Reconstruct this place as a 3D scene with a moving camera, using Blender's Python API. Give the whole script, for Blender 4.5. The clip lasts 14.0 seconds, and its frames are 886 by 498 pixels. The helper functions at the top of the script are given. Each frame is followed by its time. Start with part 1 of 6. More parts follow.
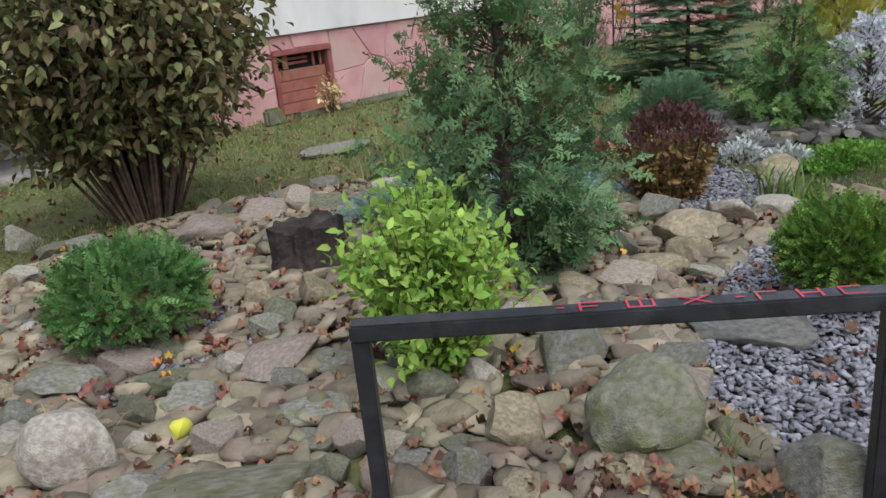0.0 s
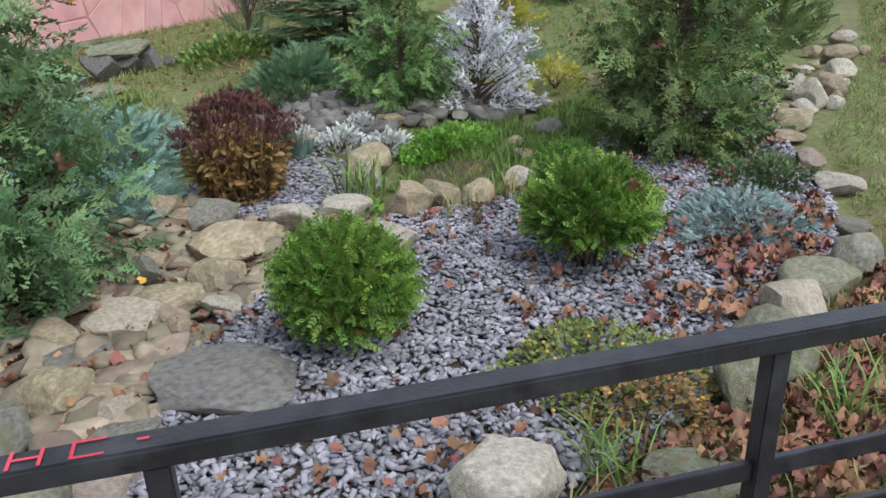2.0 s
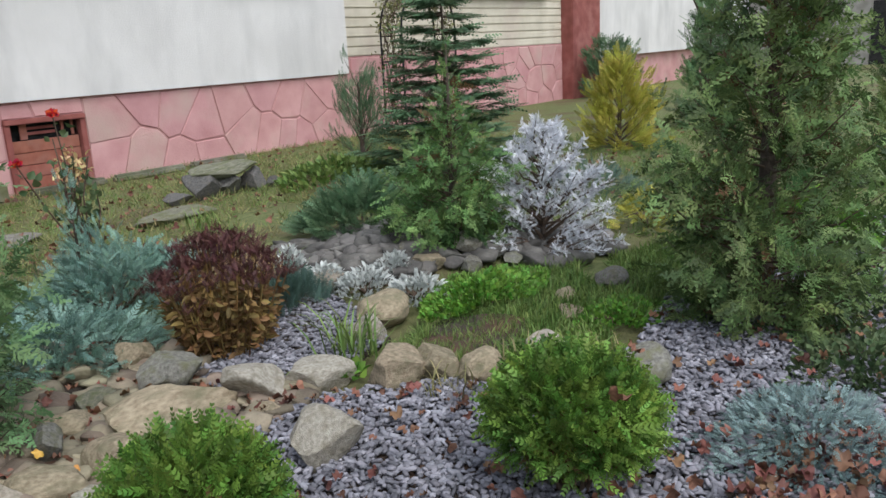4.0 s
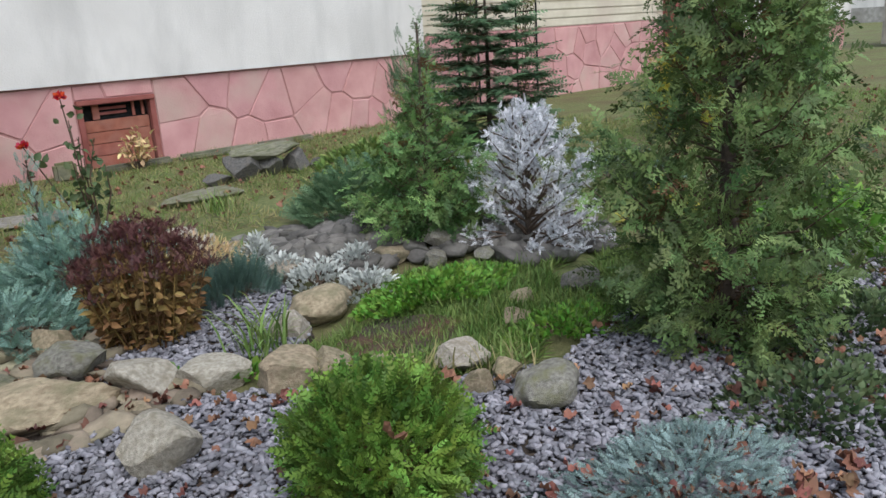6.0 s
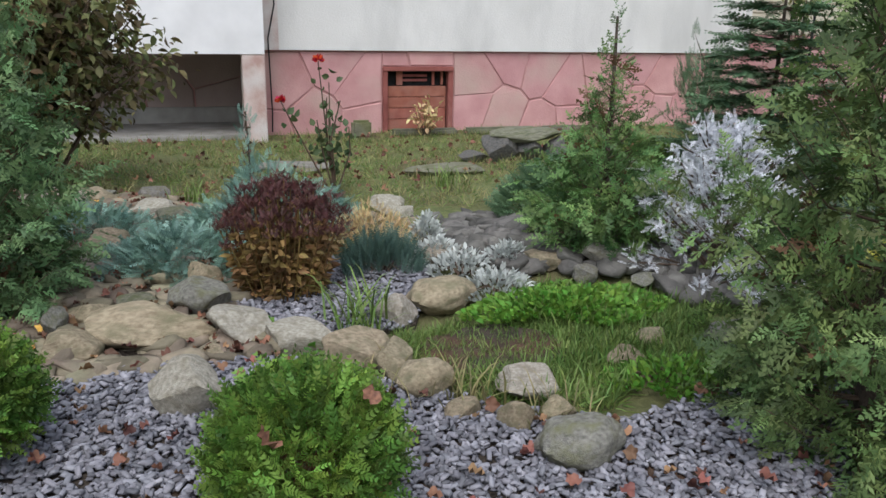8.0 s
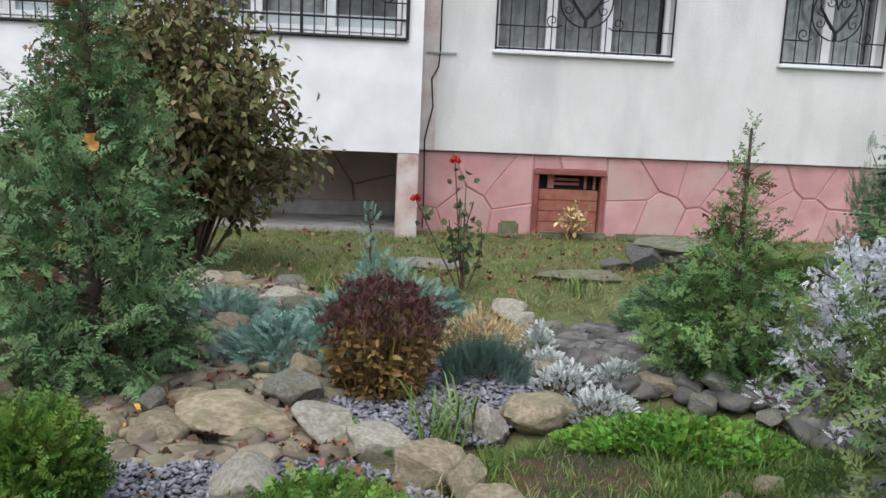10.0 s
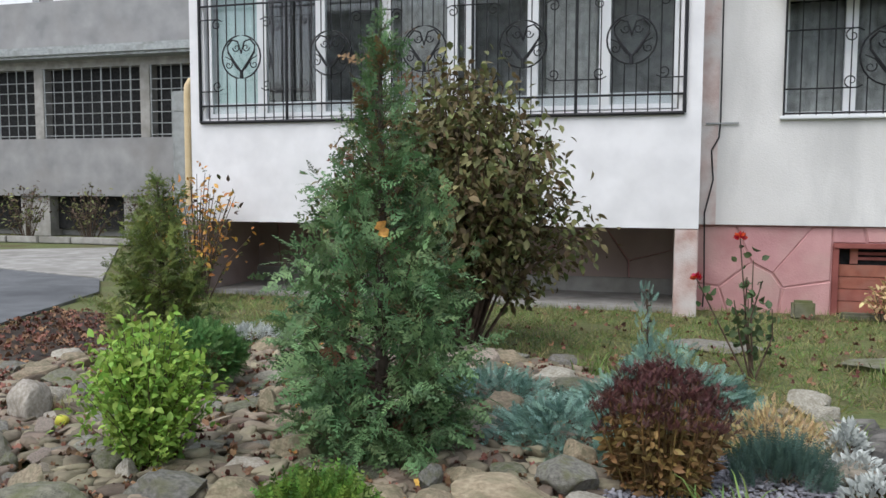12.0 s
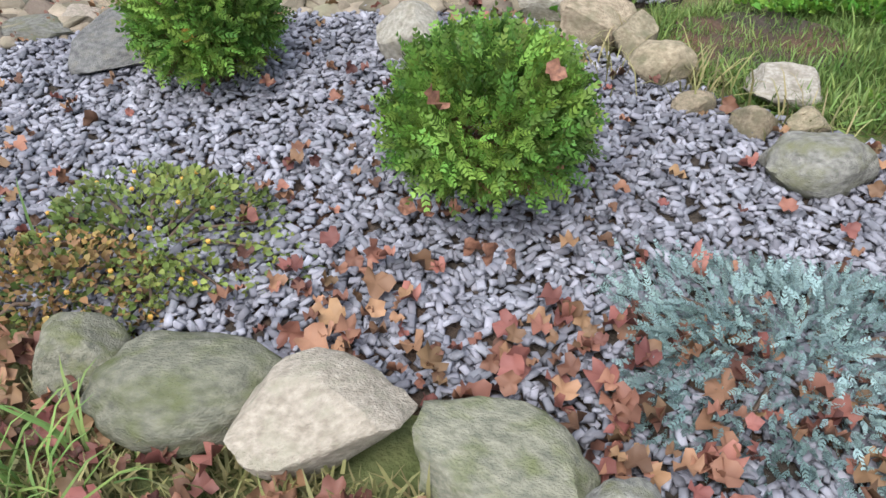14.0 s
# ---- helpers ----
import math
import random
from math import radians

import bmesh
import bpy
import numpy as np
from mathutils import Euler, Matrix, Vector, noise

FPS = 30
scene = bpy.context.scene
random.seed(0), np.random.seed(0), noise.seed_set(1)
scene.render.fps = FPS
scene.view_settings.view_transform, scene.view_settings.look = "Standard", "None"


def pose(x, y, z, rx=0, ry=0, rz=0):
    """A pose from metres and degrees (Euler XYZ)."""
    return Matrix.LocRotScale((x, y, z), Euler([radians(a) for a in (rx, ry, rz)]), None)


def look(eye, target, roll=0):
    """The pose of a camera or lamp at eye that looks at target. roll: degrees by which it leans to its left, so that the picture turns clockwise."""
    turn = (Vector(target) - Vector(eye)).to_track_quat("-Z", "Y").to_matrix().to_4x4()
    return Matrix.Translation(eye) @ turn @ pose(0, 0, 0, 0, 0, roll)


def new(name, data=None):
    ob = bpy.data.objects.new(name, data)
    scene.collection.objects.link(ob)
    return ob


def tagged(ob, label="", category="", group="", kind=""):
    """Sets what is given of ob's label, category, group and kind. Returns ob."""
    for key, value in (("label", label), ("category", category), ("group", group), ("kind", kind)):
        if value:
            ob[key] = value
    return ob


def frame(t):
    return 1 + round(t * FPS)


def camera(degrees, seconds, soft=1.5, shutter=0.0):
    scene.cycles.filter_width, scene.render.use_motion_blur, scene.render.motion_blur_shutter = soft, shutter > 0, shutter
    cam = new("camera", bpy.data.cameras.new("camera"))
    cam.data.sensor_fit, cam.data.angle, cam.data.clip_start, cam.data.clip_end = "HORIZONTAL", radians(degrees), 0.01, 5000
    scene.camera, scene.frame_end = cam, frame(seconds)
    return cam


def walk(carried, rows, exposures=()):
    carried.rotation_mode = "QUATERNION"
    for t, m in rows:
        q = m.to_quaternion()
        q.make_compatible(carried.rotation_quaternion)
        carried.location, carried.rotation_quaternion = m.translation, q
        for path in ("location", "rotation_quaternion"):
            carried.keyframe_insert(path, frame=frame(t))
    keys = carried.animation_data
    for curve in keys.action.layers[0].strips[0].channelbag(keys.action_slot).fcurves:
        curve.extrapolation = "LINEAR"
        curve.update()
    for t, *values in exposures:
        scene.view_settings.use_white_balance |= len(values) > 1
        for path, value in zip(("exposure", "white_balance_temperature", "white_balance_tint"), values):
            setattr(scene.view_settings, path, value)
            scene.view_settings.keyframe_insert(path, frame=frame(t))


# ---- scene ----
cam = camera(59.1, 14.0)
PATH = [
    (0, (0.804, 0.193, 1.28), (2.131, 1.547, 0.642), -5.6),
    (0.5, (0.95, 0.009, 1.273), (2.412, 1.186, 0.583), -5.1),
    (1, (1.233, -0.018, 1.274), (2.889, 0.771, 0.478), -1.5),
    (1.5, (1.529, -0.098, 1.281), (3.215, 0.619, 0.479), -1.2),
    (2, (1.839, -0.228, 1.307), (3.48, 0.596, 0.513), -2.1),
    (2.5, (2.132, -0.216, 1.321), (3.79, 0.608, 0.563), -2.0),
    (3, (2.361, -0.232, 1.333), (4.065, 0.571, 0.659), -1.7),
    (3.5, (2.583, -0.368, 1.307), (4.277, 0.558, 0.783), -2.5),
    (3.7, (2.67, -0.415, 1.297), (4.284, 0.658, 0.802), -2.2),
    (5.8, (3.481, -0.902, 1.266), (4.764, 0.535, 0.73), -3.9),
    (6, (3.557, -0.917, 1.246), (4.837, 0.519, 0.701), -3.6),
    (6.5, (3.717, -0.958, 1.236), (5.008, 0.463, 0.675), -0.7),
    (7, (3.924, -1.111, 1.217), (4.998, 0.503, 0.726), -0.8),
    (7.2, (4.019, -1.176, 1.227), (4.98, 0.507, 0.735), -0.6),
    (9.3, (4.737, -1.09, 1.246), (4.98, 0.795, 0.622), 2.9),
    (9.5, (4.733, -1.071, 1.245), (4.963, 0.849, 0.737), 2.7),
    (10, (4.689, -1.089, 1.26), (4.855, 0.877, 0.931), 2.5),
    (10.5, (4.715, -1.095, 1.303), (4.757, 0.897, 1.125), 1.8),
    (11, (4.697, -1.045, 1.267), (4.506, 0.942, 1.148), 0.8),
    (11.5, (4.667, -1.04, 1.272), (4.293, 0.922, 1.156), 0.4),
    (12, (4.676, -1.029, 1.281), (4.152, 0.895, 1.127), 0.2),
    (12.5, (4.652, -1.039, 1.257), (4.109, 0.856, 0.916), 0.3),
    (13, (4.651, -1.036, 1.243), (4.126, 0.788, 0.614), -0.7),
    (13.5, (4.65, -1.04, 1.2), (4.185, 0.632, 0.206), -1.8),
    (14, (4.671, -1.056, 1.176), (4.482, 0.461, -0.114), -1.2),
]
walk(cam, [(t, look(eye, target, roll)) for t, eye, target, roll in PATH],
     [(0.0, 0.88), (0.5, 1.0), (1.0, 1.12), (1.5, 1.25), (3.0, 1.05), (3.5, 0.95), (6.5, 0.93), (7.2, 0.86), (9.5, 0.98), (11.0, 0.88), (12.8, 0.93), (13.3, 1.35), (14.0, 1.66)])

# ---- light ----
world = bpy.data.worlds.new("world")
scene.world = world
world.use_nodes = True
wt = world.node_tree
sky = wt.nodes.new("ShaderNodeTexSky")
sky.sky_type, sky.sun_disc = "NISHITA", False
sky.sun_elevation, sky.sun_rotation = radians(48), radians(200)
sky.air_density, sky.dust_density, sky.ozone_density = 1.0, 1.2, 1.0
grey = wt.nodes.new("ShaderNodeHueSaturation")
grey.inputs["Saturation"].default_value = 0.5
wt.links.new(sky.outputs[0], grey.inputs["Color"])
wt.links.new(grey.outputs[0], wt.nodes["Background"].inputs[0])
wt.nodes["Background"].inputs[1].default_value = 0.15
sun = new("sun", bpy.data.lights.new("sun", "SUN"))
sun.data.energy, sun.data.angle, sun.data.color = 1.0, radians(40), (1.0, 1.0, 1.0)
sun.matrix_world = look((0, 0, 30), (5.5, 15, -3.5))
tagged(sun, kind="structure")


# ---- materials ----
def mat(name, c1, c2, rough=0.85, scale=12.0, bump=0.25, rnd="", spread=0.25, stain=None, stain_scale=1.5,
        stain_at=0.55, stretch=None, fine=60.0, metal=0.0, spec=0.3, trans=0.0, hue=0.02):
    """A surface with grain, larger patches of stain, and a colour that varies from piece to piece."""
    m = bpy.data.materials.new(name)
    m.use_nodes = True
    n, l = m.node_tree.nodes, m.node_tree.links
    b = n["Principled BSDF"]
    co = n.new("ShaderNodeTexCoord")
    at = n.new("ShaderNodeVectorMath")
    l.new(co.outputs["Object"], at.inputs[0])
    rand = None
    if rnd == "object":
        rand = n.new("ShaderNodeObjectInfo").outputs["Random"]
        mul = n.new("ShaderNodeVectorMath")
        mul.operation = "SCALE"
        mul.inputs[0].default_value = (37, 53, 71)
        l.new(rand, mul.inputs["Scale"])
        l.new(mul.outputs[0], at.inputs[1])
    elif rnd == "island":
        rand = n.new("ShaderNodeNewGeometry").outputs["Random Per Island"]
    g = n.new("ShaderNodeTexNoise")
    g.inputs["Scale"].default_value, g.inputs["Detail"].default_value = scale, 6
    l.new(at.outputs[0], g.inputs["Vector"])
    r = n.new("ShaderNodeValToRGB")
    r.color_ramp.elements[0].position, r.color_ramp.elements[1].position = 0.32, 0.68
    r.color_ramp.elements[0].color, r.color_ramp.elements[1].color = (*c1, 1), (*c2, 1)
    l.new(g.outputs["Fac"], r.inputs["Fac"])
    col = r.outputs["Color"]
    if stain:
        s = n.new("ShaderNodeTexNoise")
        s.inputs["Scale"].default_value, s.inputs["Detail"].default_value = stain_scale, 5
        if stretch:
            sm = n.new("ShaderNodeMapping")
            sm.inputs["Scale"].default_value = stretch
            l.new(at.outputs[0], sm.inputs["Vector"])
            l.new(sm.outputs[0], s.inputs["Vector"])
        else:
            l.new(at.outputs[0], s.inputs["Vector"])
        sr = n.new("ShaderNodeMapRange")
        sr.inputs["From Min"].default_value, sr.inputs["From Max"].default_value = stain_at - 0.06, stain_at + 0.22
        l.new(s.outputs["Fac"], sr.inputs["Value"])
        mx = n.new("ShaderNodeMix")
        mx.data_type = "RGBA"
        l.new(sr.outputs[0], mx.inputs["Factor"])
        l.new(col, mx.inputs["A"])
        mx.inputs["B"].default_value = (*stain, 1)
        col = mx.outputs["Result"]
    if rand is not None:
        h = n.new("ShaderNodeHueSaturation")
        v = n.new("ShaderNodeMapRange")
        v.inputs["To Min"].default_value, v.inputs["To Max"].default_value = 1 - spread, 1 + spread
        l.new(rand, v.inputs["Value"])
        l.new(v.outputs[0], h.inputs["Value"])
        w = n.new("ShaderNodeMath")
        w.operation = "PINGPONG"
        w.inputs[1].default_value = 0.13
        l.new(rand, w.inputs[0])
        hr = n.new("ShaderNodeMapRange")
        hr.inputs["From Max"].default_value = 0.13
        hr.inputs["To Min"].default_value, hr.inputs["To Max"].default_value = 0.5 - hue, 0.5 + hue
        l.new(w.outputs[0], hr.inputs["Value"])
        l.new(hr.outputs[0], h.inputs["Hue"])
        l.new(col, h.inputs["Color"])
        col = h.outputs["Color"]
    l.new(col, b.inputs["Base Color"])
    if bump:
        f = n.new("ShaderNodeTexNoise")
        f.inputs["Scale"].default_value, f.inputs["Detail"].default_value = fine, 8
        l.new(at.outputs[0], f.inputs["Vector"])
        bp = n.new("ShaderNodeBump")
        bp.inputs["Strength"].default_value, bp.inputs["Distance"].default_value = bump, 0.02
        l.new(f.outputs["Fac"], bp.inputs["Height"])
        l.new(bp.outputs[0], b.inputs["Normal"])
    b.inputs["Roughness"].default_value, b.inputs["Metallic"].default_value = rough, metal
    b.inputs["Specular IOR Level"].default_value = spec
    if trans:
        out = n["Material Output"]
        tr = n.new("ShaderNodeBsdfTranslucent")
        l.new(col, tr.inputs["Color"])
        ms = n.new("ShaderNodeMixShader")
        ms.inputs[0].default_value = trans
        l.new(b.outputs[0], ms.inputs[1])
        l.new(tr.outputs[0], ms.inputs[2])
        l.new(ms.outputs[0], out.inputs["Surface"])
    return m


def leafy(name, c1, c2, spread=0.35, hue=0.025, rough=0.6, trans=0.22, scale=6):
    return mat(name, c1, c2, rough=rough, scale=scale, bump=0, rnd="island", spread=spread, trans=trans, hue=hue, spec=0.35)


M_GRASS_SOIL = mat("lawn_soil", (0.085, 0.110, 0.036), (0.17, 0.185, 0.075), scale=22, bump=0.6, fine=90, stain=(0.11, 0.075, 0.045), stain_scale=1.1, stain_at=0.52)
# soil, darkened so that gaps between stones and plants read as deeper shadow
M_SOIL = mat("soil", (0.035, 0.027, 0.021), (0.07, 0.055, 0.042), scale=14, bump=0.8, fine=80, stain=(0.14, 0.07, 0.04), stain_scale=3)
M_ASPHALT = mat("asphalt", (0.11, 0.115, 0.12), (0.17, 0.175, 0.18), scale=3, bump=0.3, fine=150, stain=(0.05, 0.052, 0.056), stain_scale=0.5, rough=0.55)
M_CONCRETE = mat("concrete", (0.26, 0.25, 0.23), (0.40, 0.385, 0.36), scale=4, bump=0.3, fine=70, stain=(0.20, 0.19, 0.165), stain_scale=1.2)
M_CHIP = mat("slate_chips", (0.14, 0.14, 0.162), (0.29, 0.287, 0.318), scale=14, bump=0.2, rnd="island", spread=0.42, rough=0.8, hue=0.03)
M_TAN = mat("sandstone", (0.205, 0.162, 0.108), (0.385, 0.32, 0.225), scale=7, bump=0.55, fine=24, rnd="object", spread=0.2, stain=(0.17, 0.155, 0.095), stain_scale=2.2, stain_at=0.5, hue=0.012)
M_GREYROCK = mat("grey_rock", (0.125, 0.12, 0.105), (0.27, 0.26, 0.23), scale=7, bump=0.55, fine=24, rnd="object", spread=0.22, stain=(0.155, 0.15, 0.085), stain_scale=2.2, stain_at=0.52)
M_PALE = mat("pale_rock", (0.275, 0.25, 0.205), (0.485, 0.45, 0.38), scale=8, bump=0.55, fine=24, rnd="object", spread=0.14, stain=(0.23, 0.205, 0.15), stain_scale=3)
M_PINKROCK = mat("pinkish_rock", (0.215, 0.178, 0.145), (0.375, 0.315, 0.265), scale=8, bump=0.55, fine=24, rnd="object", spread=0.15, stain=(0.26, 0.235, 0.18), stain_scale=3)
M_MOSSROCK = mat("mossy_rock", (0.115, 0.115, 0.085), (0.23, 0.22, 0.165), scale=7, bump=0.55, fine=24, rnd="object", spread=0.15, stain=(0.115, 0.125, 0.05), stain_scale=2.5, stain_at=0.52)
M_SLATE = mat("dark_slate", (0.085, 0.083, 0.08), (0.18, 0.175, 0.165), scale=9, bump=0.5, fine=35, rnd="object", spread=0.3, stain=(0.17, 0.155, 0.13), stain_scale=4)
M_RUBBLE = mat("rubble", (0.138, 0.112, 0.082), (0.315, 0.26, 0.192), scale=9, bump=0.4, rnd="island", spread=0.4, hue=0.025, stain=(0.20, 0.19, 0.125), stain_scale=5)
M_SCREE = mat("slate_scree", (0.075, 0.072, 0.066), (0.18, 0.17, 0.155), scale=9, bump=0.4, rnd="island", spread=0.4, hue=0.02)
M_RAIL = mat("black_paint", (0.012, 0.012, 0.016), (0.025, 0.026, 0.033), scale=20, bump=0.12, fine=120, rough=0.38, spec=0.5, stain=(0.05, 0.052, 0.06), stain_scale=9, stain_at=0.62)
M_RED = mat("red_marker", (0.42, 0.035, 0.06), (0.58, 0.07, 0.10), rough=0.5, bump=0)
M_IRON = mat("wrought_iron", (0.008, 0.008, 0.01), (0.02, 0.02, 0.022), scale=30, bump=0.1, rough=0.5)
M_WHITE = mat("white_render", (0.71, 0.70, 0.705), (0.81, 0.80, 0.805), scale=3, bump=0.12, fine=90, stain=(0.64, 0.64, 0.635), stain_scale=0.8, stain_at=0.6)
M_OLDWHITE = mat("weathered_white_render", (0.63, 0.615, 0.595), (0.72, 0.705, 0.685), scale=1.2, bump=0.25, fine=60, stain=(0.54, 0.53, 0.515), stain_scale=1.3, stain_at=0.5, stretch=(1.7, 1.0, 0.5))
M_FARWALL = mat("dirty_whitewash", (0.22, 0.22, 0.22), (0.33, 0.325, 0.32), scale=1.5, bump=0.25, fine=40, stain=(0.23, 0.22, 0.21), stain_scale=0.7, stain_at=0.5)
M_STRIP = mat("peeled_pink_strip", (0.46, 0.30, 0.26), (0.66, 0.56, 0.53), scale=5, bump=0.3, fine=50, stain=(0.62, 0.60, 0.58), stain_scale=2.4, stain_at=0.5)
M_PINK = mat("pink_plinth_paint", (0.47, 0.235, 0.235), (0.60, 0.34, 0.335), scale=2.5, bump=0.3, fine=45, rnd="object", spread=0.06, stain=(0.52, 0.37, 0.33), stain_scale=1.4, stain_at=0.55, hue=0.005)
M_PINKGAP = mat("plinth_joint", (0.37, 0.185, 0.18), (0.50, 0.28, 0.275), scale=6, bump=0.3)
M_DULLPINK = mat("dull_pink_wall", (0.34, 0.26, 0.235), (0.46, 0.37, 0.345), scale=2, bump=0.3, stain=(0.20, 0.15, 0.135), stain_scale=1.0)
M_CREAM = mat("cream_boards", (0.55, 0.50, 0.40), (0.66, 0.61, 0.50), scale=3, bump=0.15, fine=60, stain=(0.52, 0.43, 0.37), stain_scale=0.9)
M_BROWNRED = mat("brown_red_paint", (0.21, 0.065, 0.055), (0.31, 0.105, 0.09), scale=4, bump=0.25, stain=(0.36, 0.16, 0.14), stain_scale=2)
M_HATCH = mat("hatch_red_wood", (0.26, 0.085, 0.06), (0.37, 0.14, 0.10), scale=7, bump=0.35, rnd="object", spread=0.1, stain=(0.30, 0.15, 0.12), stain_scale=3, hue=0.005)
M_PVC = mat("white_pvc", (0.72, 0.73, 0.74), (0.80, 0.81, 0.82), scale=4, bump=0.02, rough=0.35, spec=0.5)
M_TIN = mat("grey_tin", (0.26, 0.275, 0.27), (0.37, 0.385, 0.38), scale=8, bump=0.2, rough=0.5, metal=0.3, stain=(0.20, 0.205, 0.19), stain_scale=3)
# near-black: shade of unlit interiors put into the colour; also the insect screen
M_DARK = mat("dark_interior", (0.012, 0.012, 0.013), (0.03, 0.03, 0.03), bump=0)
# curtain grey, lightened partly to stand in for sky reflected in the glass
M_CURTAIN = mat("curtain", (0.30, 0.29, 0.28), (0.50, 0.49, 0.47), scale=9, bump=0.2)
# bright mint: a reflection in the first balcony pane, put into the colour
M_MINTREFLECT = mat("pane_reflection", (0.50, 0.66, 0.63), (0.62, 0.76, 0.73), scale=6, bump=0.1)
M_GASPIPE = mat("yellow_gas_pipe", (0.60, 0.46, 0.26), (0.68, 0.54, 0.33), scale=10, bump=0.1, rough=0.5)
M_BARK = mat("bark", (0.055, 0.042, 0.034), (0.12, 0.095, 0.075), scale=18, bump=0.7, fine=40)
M_TWIG = mat("twig", (0.07, 0.048, 0.035), (0.15, 0.105, 0.075), scale=20, bump=0.2)
M_STUMP = mat("charred_stump", (0.022, 0.017, 0.016), (0.055, 0.043, 0.038), scale=12, bump=0.9, fine=30, stain=(0.16, 0.13, 0.11), stain_scale=3, stain_at=0.6)
M_THUJA = leafy("thuja_green", (0.050, 0.105, 0.042), (0.190, 0.310, 0.130), spread=0.45, trans=0.12)
M_FIR = leafy("fresh_thuja_green", (0.050, 0.110, 0.032), (0.190, 0.320, 0.100), spread=0.45, trans=0.12)
M_THUJA2 = leafy("thuja_olive", (0.048, 0.090, 0.028), (0.195, 0.280, 0.095), spread=0.5, trans=0.1)
M_BALL = leafy("ball_green", (0.042, 0.105, 0.016), (0.205, 0.335, 0.060), spread=0.55)
M_BALL0 = leafy("ball_deep_green", (0.045, 0.120, 0.030), (0.155, 0.300, 0.090))
M_BROWNF = leafy("dead_foliage", (0.12, 0.07, 0.035), (0.22, 0.13, 0.06))
M_LIME = leafy("lime_leaf", (0.20, 0.36, 0.05), (0.40, 0.56, 0.13), trans=0.35, hue=0.02)
M_YEW = leafy("gold_yew", (0.060, 0.095, 0.022), (0.215, 0.260, 0.065))
M_GOLD = leafy("gold_conifer", (0.30, 0.30, 0.04), (0.48, 0.44, 0.09))
M_JUN = leafy("blue_juniper", (0.110, 0.215, 0.170), (0.280, 0.430, 0.355), spread=0.45)
M_JUNG = leafy("grey_juniper", (0.110, 0.175, 0.165), (0.270, 0.370, 0.355), spread=0.5)
M_BROWNLEAF = leafy("brown_autumn_leaf", (0.075, 0.062, 0.030), (0.190, 0.140, 0.065), spread=0.5)
M_JUND = leafy("green_juniper", (0.060, 0.130, 0.062), (0.165, 0.265, 0.140))
M_SILVER = leafy("silver_foliage", (0.58, 0.60, 0.64), (0.82, 0.83, 0.87), spread=0.25, hue=0.01)
M_MILLER = leafy("white_felt_leaf", (0.40, 0.43, 0.41), (0.66, 0.69, 0.66), spread=0.2, hue=0.01)
M_SEDUM = leafy("sedum_head", (0.060, 0.022, 0.022), (0.120, 0.045, 0.040), spread=0.4, trans=0.1)
M_SEDLEAF = leafy("sedum_dry_leaf", (0.13, 0.074, 0.032), (0.34, 0.22, 0.08), spread=0.5)
M_STRAW = leafy("straw_heads", (0.52, 0.38, 0.18), (0.72, 0.57, 0.32), spread=0.3)
M_LAV = leafy("lavender_green", (0.063, 0.119, 0.095), (0.126, 0.210, 0.168))
M_SHRUB = leafy("autumn_shrub_leaf", (0.095, 0.120, 0.040), (0.260, 0.255, 0.105), spread=0.5, hue=0.03)
M_BLADE = leafy("grass_blade", (0.095, 0.170, 0.036), (0.210, 0.290, 0.085), spread=0.4)
M_BLADEY = leafy("tired_grass_blade", (0.190, 0.185, 0.070), (0.350, 0.310, 0.145), spread=0.4)
M_CLOVER = leafy("bright_groundcover", (0.100, 0.240, 0.030), (0.190, 0.370, 0.060))
M_DRY = leafy("fallen_leaf", (0.13, 0.058, 0.038), (0.29, 0.145, 0.09), spread=0.6, trans=0.1, hue=0.03)
M_ORANGE = leafy("orange_leaf", (0.50, 0.22, 0.05), (0.70, 0.40, 0.10), spread=0.3)
M_ROSELEAF = leafy("rose_leaf", (0.05, 0.085, 0.035), (0.12, 0.17, 0.075))
M_ROSE = leafy("rose_petal", (0.42, 0.012, 0.02), (0.62, 0.03, 0.04), spread=0.3)
M_APPLE = mat("yellow_apple", (0.55, 0.55, 0.06), (0.66, 0.62, 0.10), rough=0.4, bump=0.05)


def glass():
    m = bpy.data.materials.new("window_glass")
    m.use_nodes = True
    b = m.node_tree.nodes["Principled BSDF"]
    b.inputs["Base Color"].default_value = (0.75, 0.8, 0.82, 1)
    b.inputs["Roughness"].default_value = 0.03
    b.inputs["Transmission Weight"].default_value = 1.0
    b.inputs["IOR"].default_value = 1.45
    return m


M_GLASS = glass()


# ---- mesh helpers ----
def mesh_of(name, verts, faces, material):
    """A mesh from arrays: verts (n, 3), faces (m, k)."""
    verts, faces = np.asarray(verts, float), np.asarray(faces, int)
    me = bpy.data.meshes.new(name)
    k = faces.shape[1]
    me.vertices.add(len(verts))
    me.vertices.foreach_set("co", verts.ravel())
    me.loops.add(faces.size)
    me.loops.foreach_set("vertex_index", faces.ravel())
    me.polygons.add(len(faces))
    me.polygons.foreach_set("loop_start", np.arange(0, faces.size, k))
    me.polygons.foreach_set("loop_total", np.full(len(faces), k))
    me.update(calc_edges=True)
    me.materials.append(material)
    return me


def part(name, data, parent=None, label="", material=None):
    """Links a mesh or a bmesh as one object, under parent if there is one."""
    if isinstance(data, bmesh.types.BMesh):
        me = bpy.data.meshes.new(name)
        data.to_mesh(me)
        data.free()
        me.materials.append(material)
        data = me
    ob = new(name, data)
    if parent is not None:
        ob.parent = parent
    if label:
        ob["label"] = label
    return ob


